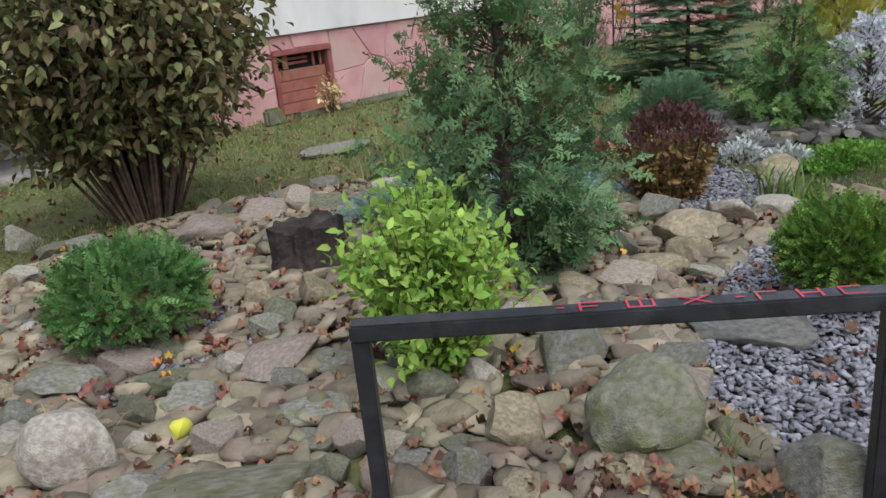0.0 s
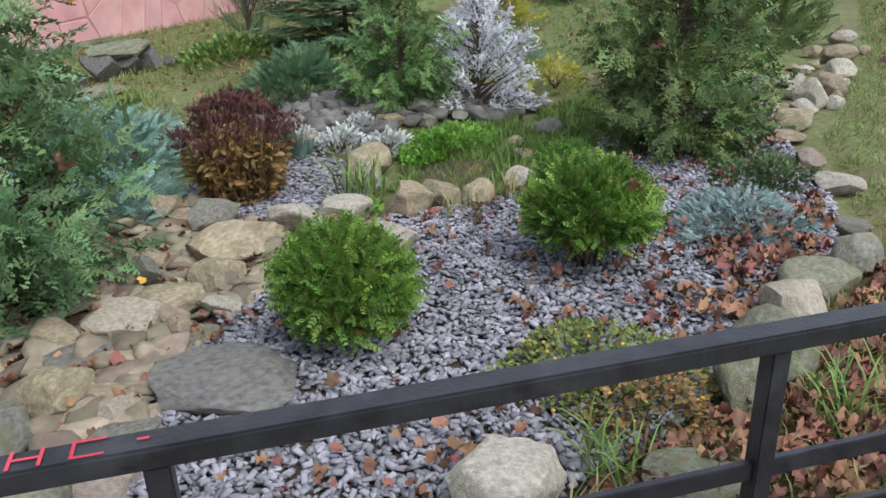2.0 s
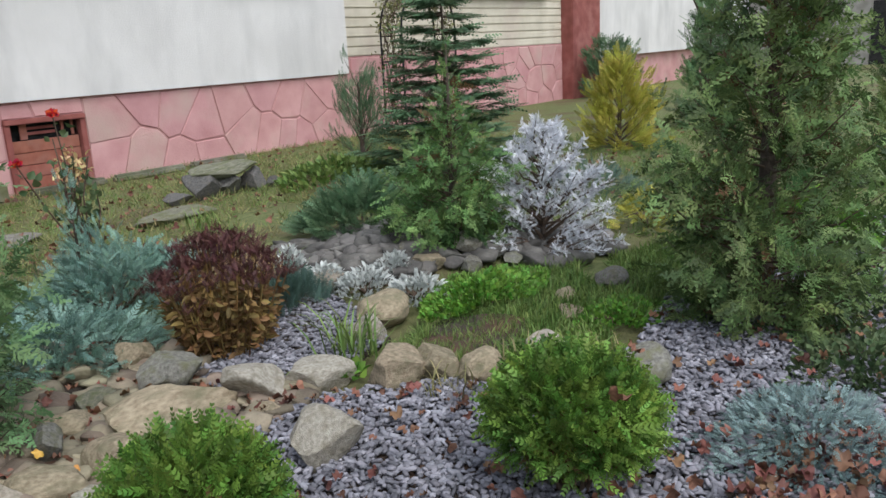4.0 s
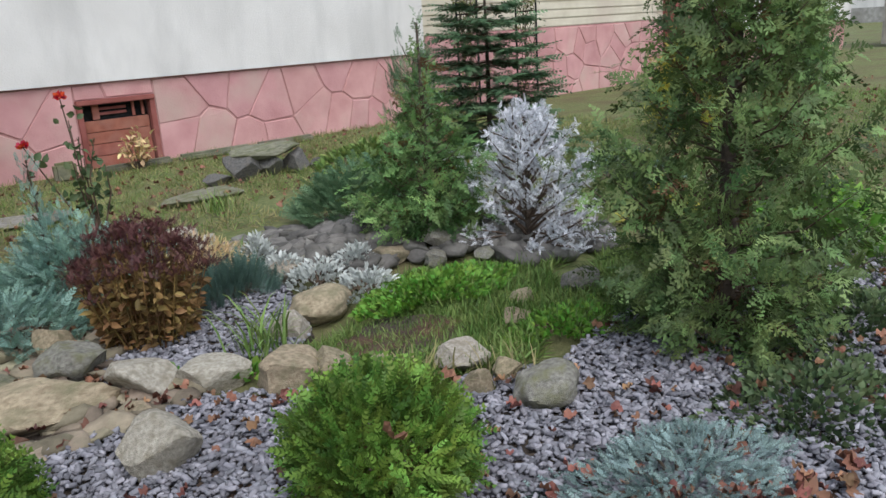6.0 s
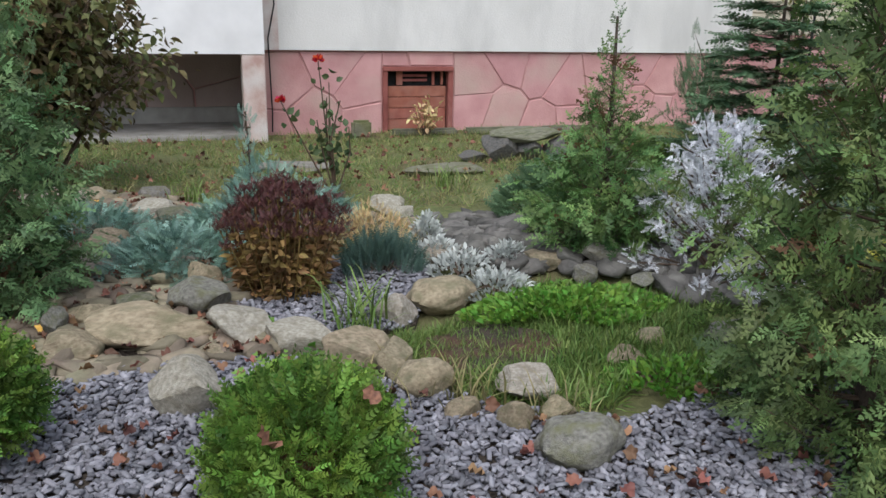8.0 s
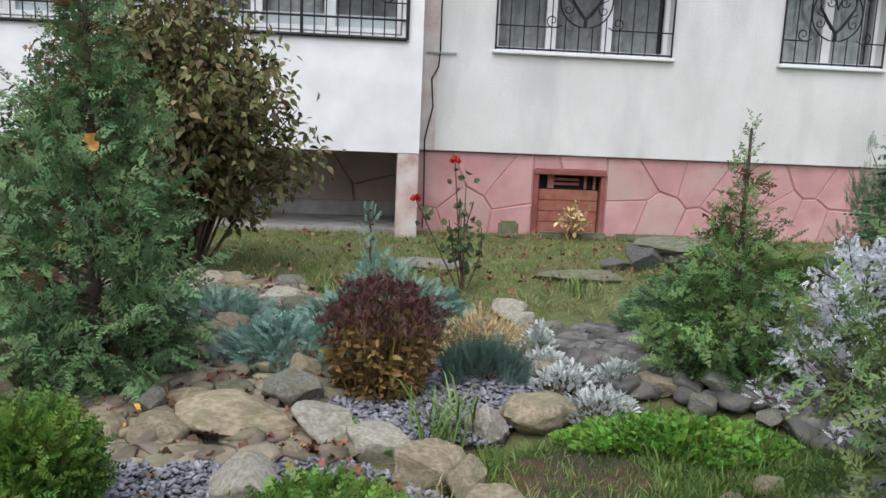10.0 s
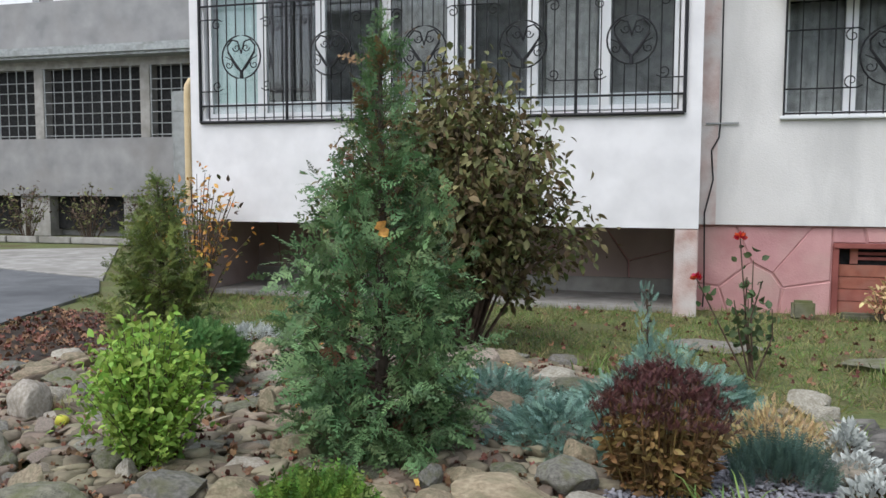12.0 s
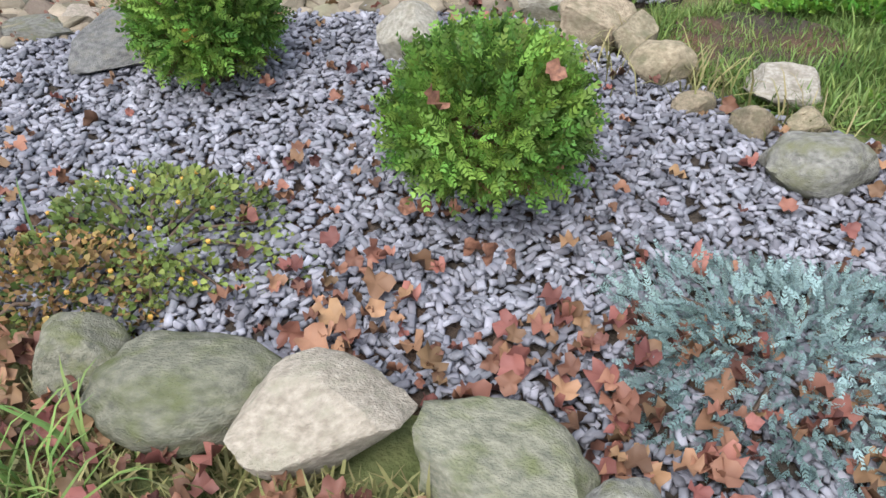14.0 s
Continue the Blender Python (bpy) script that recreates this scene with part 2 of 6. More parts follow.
def many(name, data, parent, label=""):
    """A part of very many small pieces."""
    return tagged(part(name, data, parent, label), kind="stuff")


def root(name, x, y, z, label, category, group="", rz=0):
    e = new(name)
    e.matrix_world = pose(x, y, z, 0, 0, rz)
    e.empty_display_size = 0.1
    return tagged(e, label, category, group)


def box(x0, x1, y0, y1, z0, z1, bevel=0.0):
    bm = bmesh.new()
    bmesh.ops.create_cube(bm, size=1)
    for v in bm.verts:
        v.co = ((x0 + x1) / 2 + v.co.x * (x1 - x0), (y0 + y1) / 2 + v.co.y * (y1 - y0), (z0 + z1) / 2 + v.co.z * (z1 - z0))
    if bevel:
        bmesh.ops.bevel(bm, geom=bm.edges[:], offset=bevel, segments=2, affect="EDGES")
    return bm


def tubes(lines, sides=5):
    """Tubes along polylines of (points, radius at start, radius at end): verts and quads."""
    V, F, base = [], [], 0
    for pts, r0, r1 in lines:
        pts = np.asarray(pts, float)
        n = len(pts)
        d = np.gradient(pts, axis=0)
        d /= np.linalg.norm(d, axis=1)[:, None] + 1e-9
        ref = np.array([0, 0, 1.0]) if abs(d[0][2]) < 0.9 else np.array([1.0, 0, 0])
        u = np.cross(d, ref)
        u /= np.linalg.norm(u, axis=1)[:, None] + 1e-9
        w = np.cross(d, u)
        a = np.arange(sides) * 2 * math.pi / sides
        r = np.linspace(r0, r1, n)[:, None, None]
        ring = pts[:, None, :] + r * (np.cos(a)[None, :, None] * u[:, None, :] + np.sin(a)[None, :, None] * w[:, None, :])
        V.append(ring.reshape(-1, 3))
        for i in range(n - 1):
            for j in range(sides):
                k = (j + 1) % sides
                F.append((base + i * sides + j, base + i * sides + k, base + (i + 1) * sides + k, base + (i + 1) * sides + j))
        base += n * sides
    return np.concatenate(V), np.array(F)


def strew(bv, bf, mats):
    """Copies of a small base mesh at the 3x4 matrices mats (n, 3, 4), as arrays."""
    bv, bf, mats = np.asarray(bv, float), np.asarray(bf, int), np.asarray(mats, float)
    V = np.einsum("nij,vj->nvi", mats[:, :, :3], bv) + mats[:, None, :, 3]
    F = bf[None] + (np.arange(len(mats)) * len(bv))[:, None, None]
    return V.reshape(-1, 3), F.reshape(-1, bf.shape[1])


def frames_along(pos, axis, up, scale):
    """Matrices whose x runs along axis and whose z leans to up."""
    axis = axis / (np.linalg.norm(axis, axis=1)[:, None] + 1e-9)
    y = np.cross(up, axis)
    y /= np.linalg.norm(y, axis=1)[:, None] + 1e-9
    z = np.cross(axis, y)
    m = np.stack([axis, y, z, np.zeros_like(axis)], axis=2) * np.asarray(scale).reshape(-1, 1, 1)
    m[:, :, 3] = pos
    return m


def frond(n=5, width=0.5, droop=0.18, fat=0.032, lean=0.72, leaflets=True):
    """A scale-leaved branchlet, one long, whose side twigs bear leaflets, all joined: quads."""
    V, F = [], []

    def blade(base, end, w):
        p, q = V[base], np.array(end, float)
        d = q - p
        side = np.array([-d[1], d[0], 0])
        side = side / (np.linalg.norm(side) + 1e-9) * w
        b = len(V)
        V.extend([p + d * 0.55 - side, q, p + d * 0.55 + side])
        F.append((base, b, b + 1, b + 2))
        return b, b + 2

    def at(s):
        return np.array((s, 0, -droop * s * s))

    V.append(at(0))
    base = 0
    for i in range(n + 1):
        s = 0.1 + 0.8 * i / n
        blade(base, at(s), fat * 0.6)
        base = len(V) - 2
        ln = width * (1.0 - 0.62 * s)
        for sg in (-1, 1):
            a = lean + 0.12 * (i % 2)
            m = blade(base, at(s) + np.array([math.cos(a) * ln, math.sin(a) * ln * sg, -0.10 * ln]), fat)
            if leaflets:
                for k, c in ((-1, m[0]), (1, m[1])):
                    b = a * sg + k * 0.6
                    blade(c, V[c] + np.array([math.cos(b), math.sin(b), -0.05]) * ln * 0.45, fat * 0.8)
    blade(base, at(1.05), fat)
    return np.array(V), np.array(F)


def spray(n=6, width=0.42, droop=0.12, fat=0.045, lean=0.6):
    """One simple scale-leaved twig, a flat feather one long: quads."""
    return frond(n, width, droop, fat, lean, False)


def uneven_spray(seed):
    """A flat thuja spray, one long: forked fingers set alternately and unevenly along a bent rib, all joined: quads."""
    rng = random.Random(500 + seed)
    V, F = [np.zeros(3)], []

    def finger(base, a, ln, w, sag):
        p = V[base]
        d = np.array([math.cos(a), math.sin(a), 0.0]) * ln
        n = np.array([-math.sin(a), math.cos(a), 0.0]) * w
        b = len(V)
        V.extend([p + d * 0.5 - n - np.array([0, 0, sag * 0.3]), p + d - np.array([0, 0, sag]), p + d * 0.5 + n - np.array([0, 0, sag * 0.3])])
        F.append((base, b, b + 1, b + 2))
        return b

    base, a, run = 0, rng.uniform(-0.1, 0.1), 0.0
    sg = rng.choice((-1, 1))
    while run < 0.86:
        step = rng.uniform(0.1, 0.17)
        b = finger(base, a, step, 0.028, 0.02 + 0.05 * run)
        base, run = b + 1, run + step
        for k in range(rng.choice((1, 1, 2))):
            ln = (0.50 - 0.36 * run) * rng.uniform(0.65, 1.15)
            c = finger(base, a + sg * rng.uniform(0.5, 0.85), ln, 0.044, 0.10 * ln)
            for q, e in ((c, -1), (c + 2, 1)):
                if rng.random() < 0.6:
                    finger(q, a + sg * rng.uniform(0.5, 0.8) + e * rng.uniform(0.3, 0.6), ln * rng.uniform(0.35, 0.6), 0.036, 0.06 * ln)
            sg = -sg
        a += rng.uniform(-0.12, 0.12)
    finger(base, a, 0.16, 0.042, 0.03)
    return np.array(V), np.array(F)


def strew_mixed(bases, mats):
    """As strew, taking the base meshes in turn."""
    V, F, n = [], [], 0
    for k, (bv, bf) in enumerate(bases):
        v, f = strew(bv, bf, mats[k::len(bases)])
        V.append(v)
        F.append(f + n)
        n += len(v)
    return np.concatenate(V), np.concatenate(F)


def leaf_full(width=0.5, fold=0.12):
    w = width / 2
    V = np.array([(0, 0, 0), (0.3, -w * 0.85, fold), (0.62, -w * 0.8, fold * 0.8), (1, 0, -0.08), (0.62, w * 0.8, fold * 0.8), (0.3, w * 0.85, fold), (0.3, 0, 0), (0.62, 0, 0)])
    F = np.array([(0, 1, 6, 0), (1, 2, 7, 6), (2, 3, 7, 2), (0, 6, 5, 0), (6, 7, 4, 5), (7, 3, 4, 7)])
    tri = []
    for f in F:
        f = list(dict.fromkeys(f.tolist()))
        tri.append(f[:3])
        if len(f) == 4:
            tri.append([f[0], f[2], f[3]])
    return V, np.array(tri)


def dead_leaf():
    """A lobed, curled dry leaf, one long: triangles round a middle."""
    rad = (0.24, 0.35, 0.39, 0.33, 0.46, 0.42, 0.37, 0.55, 0.40, 0.43, 0.48, 0.34, 0.40, 0.31)
    V = [(0, 0, 0.06)]
    for i, r in enumerate(rad):
        a = math.pi + i * 2 * math.pi / len(rad)
        V.append((math.cos(a) * r, math.sin(a) * r, 1.0 * abs(math.sin(a)) * r * r + 0.15 * (i % 3) - 0.2 * max(0, math.cos(a)) * r))
    return np.array(V), np.array([(0, 1 + i, 1 + (i + 1) % len(rad)) for i in range(len(rad))])


def unit(a):
    return a / (np.linalg.norm(a, axis=-1, keepdims=True) + 1e-9)


def rnd_dirs(rng, n):
    return unit(rng.normal(size=(n, 3)))


def G(x, y):
    """The ground's height: level in the bed, with one mound of scree, lower on the path and towards the house."""
    u = min(1.0, max(0.0, (y - 3.5) / 5.5))
    mound = 0.22 * math.exp(-((x - 6.4) / 0.62) ** 2 - ((y - 2.45) / 0.55) ** 2)
    s = min((x - 2.50) * 0.759 + (y - 0.60) * 0.652, y + 0.66 if x > 3.0 else 9.0)
    k = min(1.0, max(0.0, 0.5 - s / 0.3))
    f = min(1.0, max(0.0, (x - 4.8) / 1.5))
    path = 0.18 * k * k * (3 - 2 * k) * (1 - 0.75 * f * f * (3 - 2 * f)) if y < 4 else 0.0
    return mound - 0.18 * u * u * (3 - 2 * u) - path


def inside(poly, x, y):
    c, n = False, len(poly)
    for i in range(n):
        (x1, y1), (x2, y2) = poly[i], poly[i - 1]
        if (y1 > y) != (y2 > y) and x < (x2 - x1) * (y - y1) / (y2 - y1) + x1:
            c = not c
    return c


def points_in(poly, n, rng, keep=lambda x, y: True):
    xs, ys = [p[0] for p in poly], [p[1] for p in poly]
    out, tries = [], 0
    while len(out) < n and tries < 60 * n:
        tries += 1
        x, y = rng.uniform(min(xs), max(xs)), rng.uniform(min(ys), max(ys))
        if inside(poly, x, y) and keep(x, y):
            out.append((x, y))
    return np.array(out)


# ---- ground, lawn, road ----
GRAVEL = [(2.62, 0.95), (2.72, 0.58), (3.1, 0.3), (3.6, 0.02), (4.1, -0.14), (4.6, -0.12), (5.0, -0.36), (5.6, -0.34), (6.1, -0.2),
          (6.7, -0.05), (7.4, -0.02), (7.3, 0.7), (6.3, 0.95), (5.62, 0.82), (5.3, 1.0), (4.95, 1.3), (4.6, 1.62), (3.9, 1.6), (3.2, 1.5), (2.8, 1.25)]
GRAVEL_BACK = [(4.38, 1.98), (4.62, 1.78), (4.85, 1.72), (5.2, 1.8), (5.35, 2.1), (5.5, 2.6), (5.2, 2.85), (4.7, 2.7)]
ROCKERY = [(1.0, 1.35), (2.3, 1.0), (2.62, 0.82), (2.9, 1.2), (3.25, 1.47), (3.9, 1.57), (4.45, 1.62), (4.72, 1.72), (4.45, 2.05), (4.6, 2.6), (4.35, 3.2), (4.3, 4.5), (3.4, 4.95), (2.2, 4.9), (1.2, 4.4), (0.4, 3.4), (0.5, 2.2)]
LAWN_NEAR = [(5.3, 1.05), (5.0, 1.5), (5.35, 1.75), (5.62, 1.95), (5.9, 2.0), (6.3, 1.75), (6.9, 1.5), (7.6, 1.35), (7.2, 1.15), (6.5, 1.0), (5.75, 0.88)]


def ground():
    bm = bmesh.new()
    xs = sorted({-400, -120, -40, -20, -10, -6, 14, 18, 24, 40, 120, 400} | {round(-5 + 0.25 * i, 3) for i in range(77)})
    ys = sorted({-400, -120, -40, -15, -8, -5, 11, 13, 16, 20, 30, 60, 150, 400} | {round(-4 + 0.25 * i, 3) for i in range(57)})
    grid = {}
    for x in xs:
        for y in ys:
            n = noise.noise((x * 1.3, y * 1.3, 0)) * 0.018 if abs(x) < 20 and abs(y) < 12 else 0
            grid[x, y] = bm.verts.new((x, y, G(x, y) - 0.015 + n))
    for i in range(len(xs) - 1):
        for j in range(len(ys) - 1):
            bm.faces.new([grid[p] for p in ((xs[i], ys[j]), (xs[i + 1], ys[j]), (xs[i + 1], ys[j + 1]), (xs[i], ys[j + 1]))])
    ob = part("ground", bm, material=M_GRASS_SOIL)
    for p in ob.data.polygons:
        p.use_smooth = True
    tagged(ob, "lawn of short tired autumn grass", "ground", kind="structure")


def sheet(name, poly, z, material, label, category, step=0.2, rise=0.0):
    """A thin bed laid on the ground, with a ragged edge."""
    bm = bmesh.new()
    vs = []
    n = len(poly)
    for i in range(n):
        a, b = Vector(poly[i]), Vector(poly[(i + 1) % n])
        k = max(1, int((b - a).length / step))
        for t in range(k):
            p = a.lerp(b, t / k)
            q = noise.noise((p.x * 3, p.y * 3, 5)) * 0.05
            vs.append(bm.verts.new((p.x + q, p.y - q, G(p.x, p.y) + z)))
    f = bm.faces.new(vs)
    r = bmesh.ops.extrude_face_region(bm, geom=[f])
    for v in r["geom"]:
        if isinstance(v, bmesh.types.BMVert):
            v.co.z -= 0.12
    bmesh.ops.recalc_face_normals(bm, faces=bm.faces[:])
    return tagged(part(name, bm, material=material), label, category, kind="structure")


ground()
sheet("rockery_soil", ROCKERY, 0.012, M_SOIL, "dark soil with leaf litter between the rockery stones", "ground")
sheet("gravel_bed", GRAVEL, 0.008, M_SOIL, "dark soil under slate chippings", "ground")
sheet("gravel_bed", GRAVEL_BACK, 0.012, M_SOIL, "dark soil under slate chippings", "ground")
sheet("leafy_soil", [(-1.0, 2.4), (0.6, 1.2), (1.2, 2.0), (0.5, 3.4), (1.3, 4.3), (0.2, 6.0), (-1.67, 6.14), (-1.06, 4.57)], 0.010, M_SOIL, "bare soil under brown fallen leaves", "ground")
sheet("leafy_soil", [(1.0, 1.7), (1.55, 1.4), (2.3, 0.55), (2.95, -0.2), (3.6, -0.85), (4.5, -0.95), (4.2, -1.2), (2.9, -0.85), (1.6, 0.4)], 0.011, M_SOIL, "bare soil under brown fallen leaves", "ground")


def road():
    bm = bmesh.new()
    pts = [(-1.77, 5.94), (-2.69, 8.02), (-3.80, 9.41), (-6.98, 10.35), (-30, 11.35), (-30, -20), (-9, -20), (-3.2, 0), (-1.16, 4.57)]
    f = bm.faces.new([bm.verts.new((x, y, G(x, y) + 0.02)) for x, y in pts])
    r = bmesh.ops.extrude_face_region(bm, geom=[f])
    for v in r["geom"]:
        if isinstance(v, bmesh.types.BMVert):
            v.co.z -= 0.2
    bmesh.ops.recalc_face_normals(bm, faces=bm.faces[:])
    tagged(part("road", bm, material=M_ASPHALT), "damp grey asphalt yard road", "road", kind="structure")
    bm = bmesh.new()
    pts = [(-3.78, 9.46), (-7.81, 15.03), (-10.20, 13.55), (-30, 14.55), (-30, 11.40), (-6.98, 10.40)]
    f = bm.faces.new([bm.verts.new((x, y, -0.155)) for x, y in pts])
    r = bmesh.ops.extrude_face_region(bm, geom=[f])
    for v in r["geom"]:
        if isinstance(v, bmesh.types.BMVert):
            v.co.z -= 0.2
    bmesh.ops.recalc_face_normals(bm, faces=bm.faces[:])
    tagged(part("pavement", bm, material=M_CONCRETE), "pale concrete pavement beside the road", "pavement", kind="structure")
    k = root("kerb", -18, 15.9, -0.18, "weathered concrete kerb stones along a planting strip", "kerb")
    tagged(k, kind="structure")
    for i in range(24):
        x = -12 + i * 1.0
        part("kerb_stone", box(x + 0.01, x + 0.99, 0.02 * x - 0.35 * max(0, (x - 8) / 4) - 0.08, 0.02 * x - 0.35 * max(0, (x - 8) / 4) + 0.08, 0, 0.17, 0.02), k, material=M_CONCRETE)


road()


# ---- house ----
WALL_Y, BAL_Y = 9.0, 8.4


def wall_with_hole(name, x0, x1, z0, z1, y0, y1, holes, material):
    """A wall in x and z with rectangular holes (x0, x1, z0, z1) through it."""
    bm = bmesh.new()
    xs = sorted({x0, x1, *[h[0] for h in holes], *[h[1] for h in holes]})
    zs = sorted({z0, z1, *[h[2] for h in holes], *[h[3] for h in holes]})
    xs, zs = [x for x in xs if x0 <= x <= x1], [z for z in zs if z0 <= z <= z1]
    for i in range(len(xs) - 1):
        for j in range(len(zs) - 1):
            cx, cz = (xs[i] + xs[i + 1]) / 2, (zs[j] + zs[j + 1]) / 2
            if any(h[0] < cx < h[1] and h[2] < cz < h[3] for h in holes):
                continue
            bm.faces.new([bm.verts.new(p) for p in ((xs[i], y0, zs[j]), (xs[i + 1], y0, zs[j]), (xs[i + 1], y0, zs[j + 1]), (xs[i], y0, zs[j + 1]))])
    bmesh.ops.remove_doubles(bm, verts=bm.verts[:], dist=1e-5)
    r = bmesh.ops.extrude_face_region(bm, geom=bm.faces[:])
    for v in r["geom"]:
        if isinstance(v, bmesh.types.BMVert):
            v.co.y = y1
    bmesh.ops.recalc_face_normals(bm, faces=bm.faces[:])
    return part(name, bm, material=material)


def crazy_cells(x0, x1, z0, z1, size, rng, cut=()):
    """Uneven polygon cells over a rectangle (a clipped Voronoi pattern)."""
    nx, nz = max(1, int((x1 - x0) / size)), max(1, int((z1 - z0) / (size * 0.85)))
    seeds = [(x0 + (i + rng.uniform(0.05, 0.95)) * (x1 - x0) / nx, z0 + (j + rng.uniform(0.05, 0.95)) * (z1 - z0) / nz) for i in range(nx) for j in range(nz)]
    out = []
    for i, s in enumerate(seeds):
        poly = [(x0, z0), (x1, z0), (x1, z1), (x0, z1)]
        for j, t in enumerate(seeds):
            if i == j or abs(s[0] - t[0]) > 4 * size:
                continue
            mx, mz, dx, dz = (s[0] + t[0]) / 2, (s[1] + t[1]) / 2, t[0] - s[0], t[1] - s[1]
            new_poly = []
            for k in range(len(poly)):
                p, q = poly[k - 1], poly[k]
                a, b = (p[0] - mx) * dx + (p[1] - mz) * dz, (q[0] - mx) * dx + (q[1] - mz) * dz
                if (a < 0) != (b < 0):
                    u = a / (a - b)
                    new_poly.append((p[0] + u * (q[0] - p[0]), p[1] + u * (q[1] - p[1])))
                if b < 0:
                    new_poly.append(q)
            poly = new_poly
            if len(poly) < 3:
                break
        if len(poly) >= 3 and not any(c[0] < s[0] < c[1] and c[2] < s[1] < c[3] for c in cut):
            out.append((s, poly))
    return out


def stone_facing(parent, cells, y, depth, gap, material, cut=()):
    for s, poly in cells:
        bm = bmesh.new()
        inner, outer = [], []
        for x, z in poly:
            d = math.hypot(x - s[0], z - s[1]) + 1e-6
            for ring, g, yy in ((outer, gap, y), (inner, gap * 2.4, y - depth)):
                f = max(0.2, 1 - g / d)
                px, pz = s[0] + (x - s[0]) * f, s[1] + (z - s[1]) * f
                for c in cut:
                    if c[0] < px < c[1] and c[2] < pz < c[3]:
                        if pz > c[3] - 0.2:
                            pz = c[3] + 0.01
                        else:
                            px = c[0] - 0.01 if px < (c[0] + c[1]) / 2 else c[1] + 0.01
                ring.append(bm.verts.new((px, yy + 0.004 * ((len(ring) * 7) % 3), pz)))
        n = len(poly)
        bm.faces.new(inner)
        for k in range(n):
            bm.faces.new((outer[k], outer[(k + 1) % n], inner[(k + 1) % n], inner[k]))
        bmesh.ops.recalc_face_normals(bm, faces=bm.faces[:])
        part("facing_stone", bm, parent, material=material)


HATCH = (6.72, 7.62, -0.2, 0.64)
WIN2, WIN3 = (6.09, 8.36, 2.15, 3.56), (9.82, 11.2, 2.15, 3.56)


def house():
    # main white wall with its windows, above the plinth
    w = wall_with_hole("wall_main", 5.15, 12.23, 0.86, 7.0, WALL_Y - 0.04, WALL_Y + 0.36, [WIN2, WIN3], M_OLDWHITE)
    tagged(w, "weathered white rendered house wall with dirt streaks", "wall", kind="structure")
    s = part("wall_strip", box(5.17, 5.37, WALL_Y - 0.05, WALL_Y - 0.038, 0.86, 7.0), None, material=M_STRIP)
    tagged(s, "strip of peeling pinkish paint on the wall", "wall", kind="structure")
    p = wall_with_hole("plinth_wall", 5.0, 12.6, -0.5, 0.86, WALL_Y + 0.02, WALL_Y + 0.5, [HATCH], M_PINKGAP)
    tagged(p, "pink painted plinth of large irregular plaster stones", "wall", kind="structure")
    rng = random.Random(4)
    for x0, x1, z0, z1 in ((5.15, 6.68, -0.25, 0.845), (6.68, 7.66, 0.67, 0.845), (7.66, 12.55, -0.25, 0.845)):
        stone_facing(p, crazy_cells(x0, x1, z0, z1, 0.46, rng), WALL_Y + 0.02, 0.016, 0.009, M_PINK)
    # hatch in the plinth
    d = root("hatch", 6.72, WALL_Y + 0.05, -0.2, "brown-red boarded cellar hatch with a slatted opening above", "hatch")
    for i in range(4):
        part("board", box(0.05, 0.85, 0.0, 0.03, 0.03 + i * 0.145, 0.17 + i * 0.145, 0.006), d, material=M_HATCH)
    part("frame_top", box(-0.03, 0.93, -0.09, 0.04, 0.80, 0.86, 0.008), d, material=M_BROWNRED)
    part("frame_side", box(-0.03, 0.035, -0.07, 0.04, 0.0, 0.80, 0.006), d, material=M_BROWNRED)
    part("frame_side", box(0.865, 0.93, -0.07, 0.04, 0.0, 0.80, 0.006), d, material=M_BROWNRED)
    # near-black panel painted as the shade inside the cellar opening
    part("dark_gap", box(0.04, 0.86, 0.10, 0.12, 0.0, 0.8), d, material=M_DARK)
    for x in (0.17, 0.66, 0.78):
        part("slat", box(x, x + 0.035 + 0.05 * (x < 0.3), 0.02, 0.045, 0.615, 0.80, 0.004), d, material=M_HATCH)
    for z in (0.66, 0.72):
        part("louvre", box(0.22, 0.6, 0.05, 0.075, z, z + 0.035, 0.004), d, material=M_BROWNRED)
    # recessed part further along
    c = wall_with_hole("wall_cream", 12.23, 19.8, 1.12, 7.0, 9.32, 9.7, [(13.4, 18.9, 2.25, 3.7)], M_CREAM)
    tagged(c, "cream boarded house wall set back", "wall", kind="structure")
    for i in range(7):
        part("board", box(12.24, 19.78, 9.295, 9.32, 1.13 + i * 0.16, 1.27 + i * 0.16, 0.008), c, material=M_CREAM)
    q = tagged(part("plinth_far", box(12.5, 30, 9.3, 9.8, -0.5, 1.12), None, material=M_PINKGAP), "pink painted plinth of plaster stones", "wall", kind="structure")
    stone_facing(q, crazy_cells(12.6, 19.8, -0.25, 1.1, 0.48, rng), 9.3, 0.018, 0.010, M_PINK)
    part("plinth_rest", box(21.3, 30, 9.26, 9.3, -0.3, 0.7), q, material=M_PINK)
    part("window_ledge", box(13.3, 19.0, 9.15, 9.36, 2.16, 2.25, 0.01), c, material=M_BROWNRED)
    # near-black sheet in place of the shade behind this window
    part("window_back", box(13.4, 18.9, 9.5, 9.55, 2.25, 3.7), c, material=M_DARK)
    for x in (13.4, 15.2, 17.0, 18.82):
        part("window_post", box(x, x + 0.08, 9.38, 9.46, 2.25, 3.7, 0.01), c, material=M_BROWNRED)
    tagged(part("pilaster", box(19.8, 21.2, 9.0, 9.8, -0.3, 7.0, 0.02), None, material=M_BROWNRED), "brown-red painted brick pilaster", "wall", kind="structure")
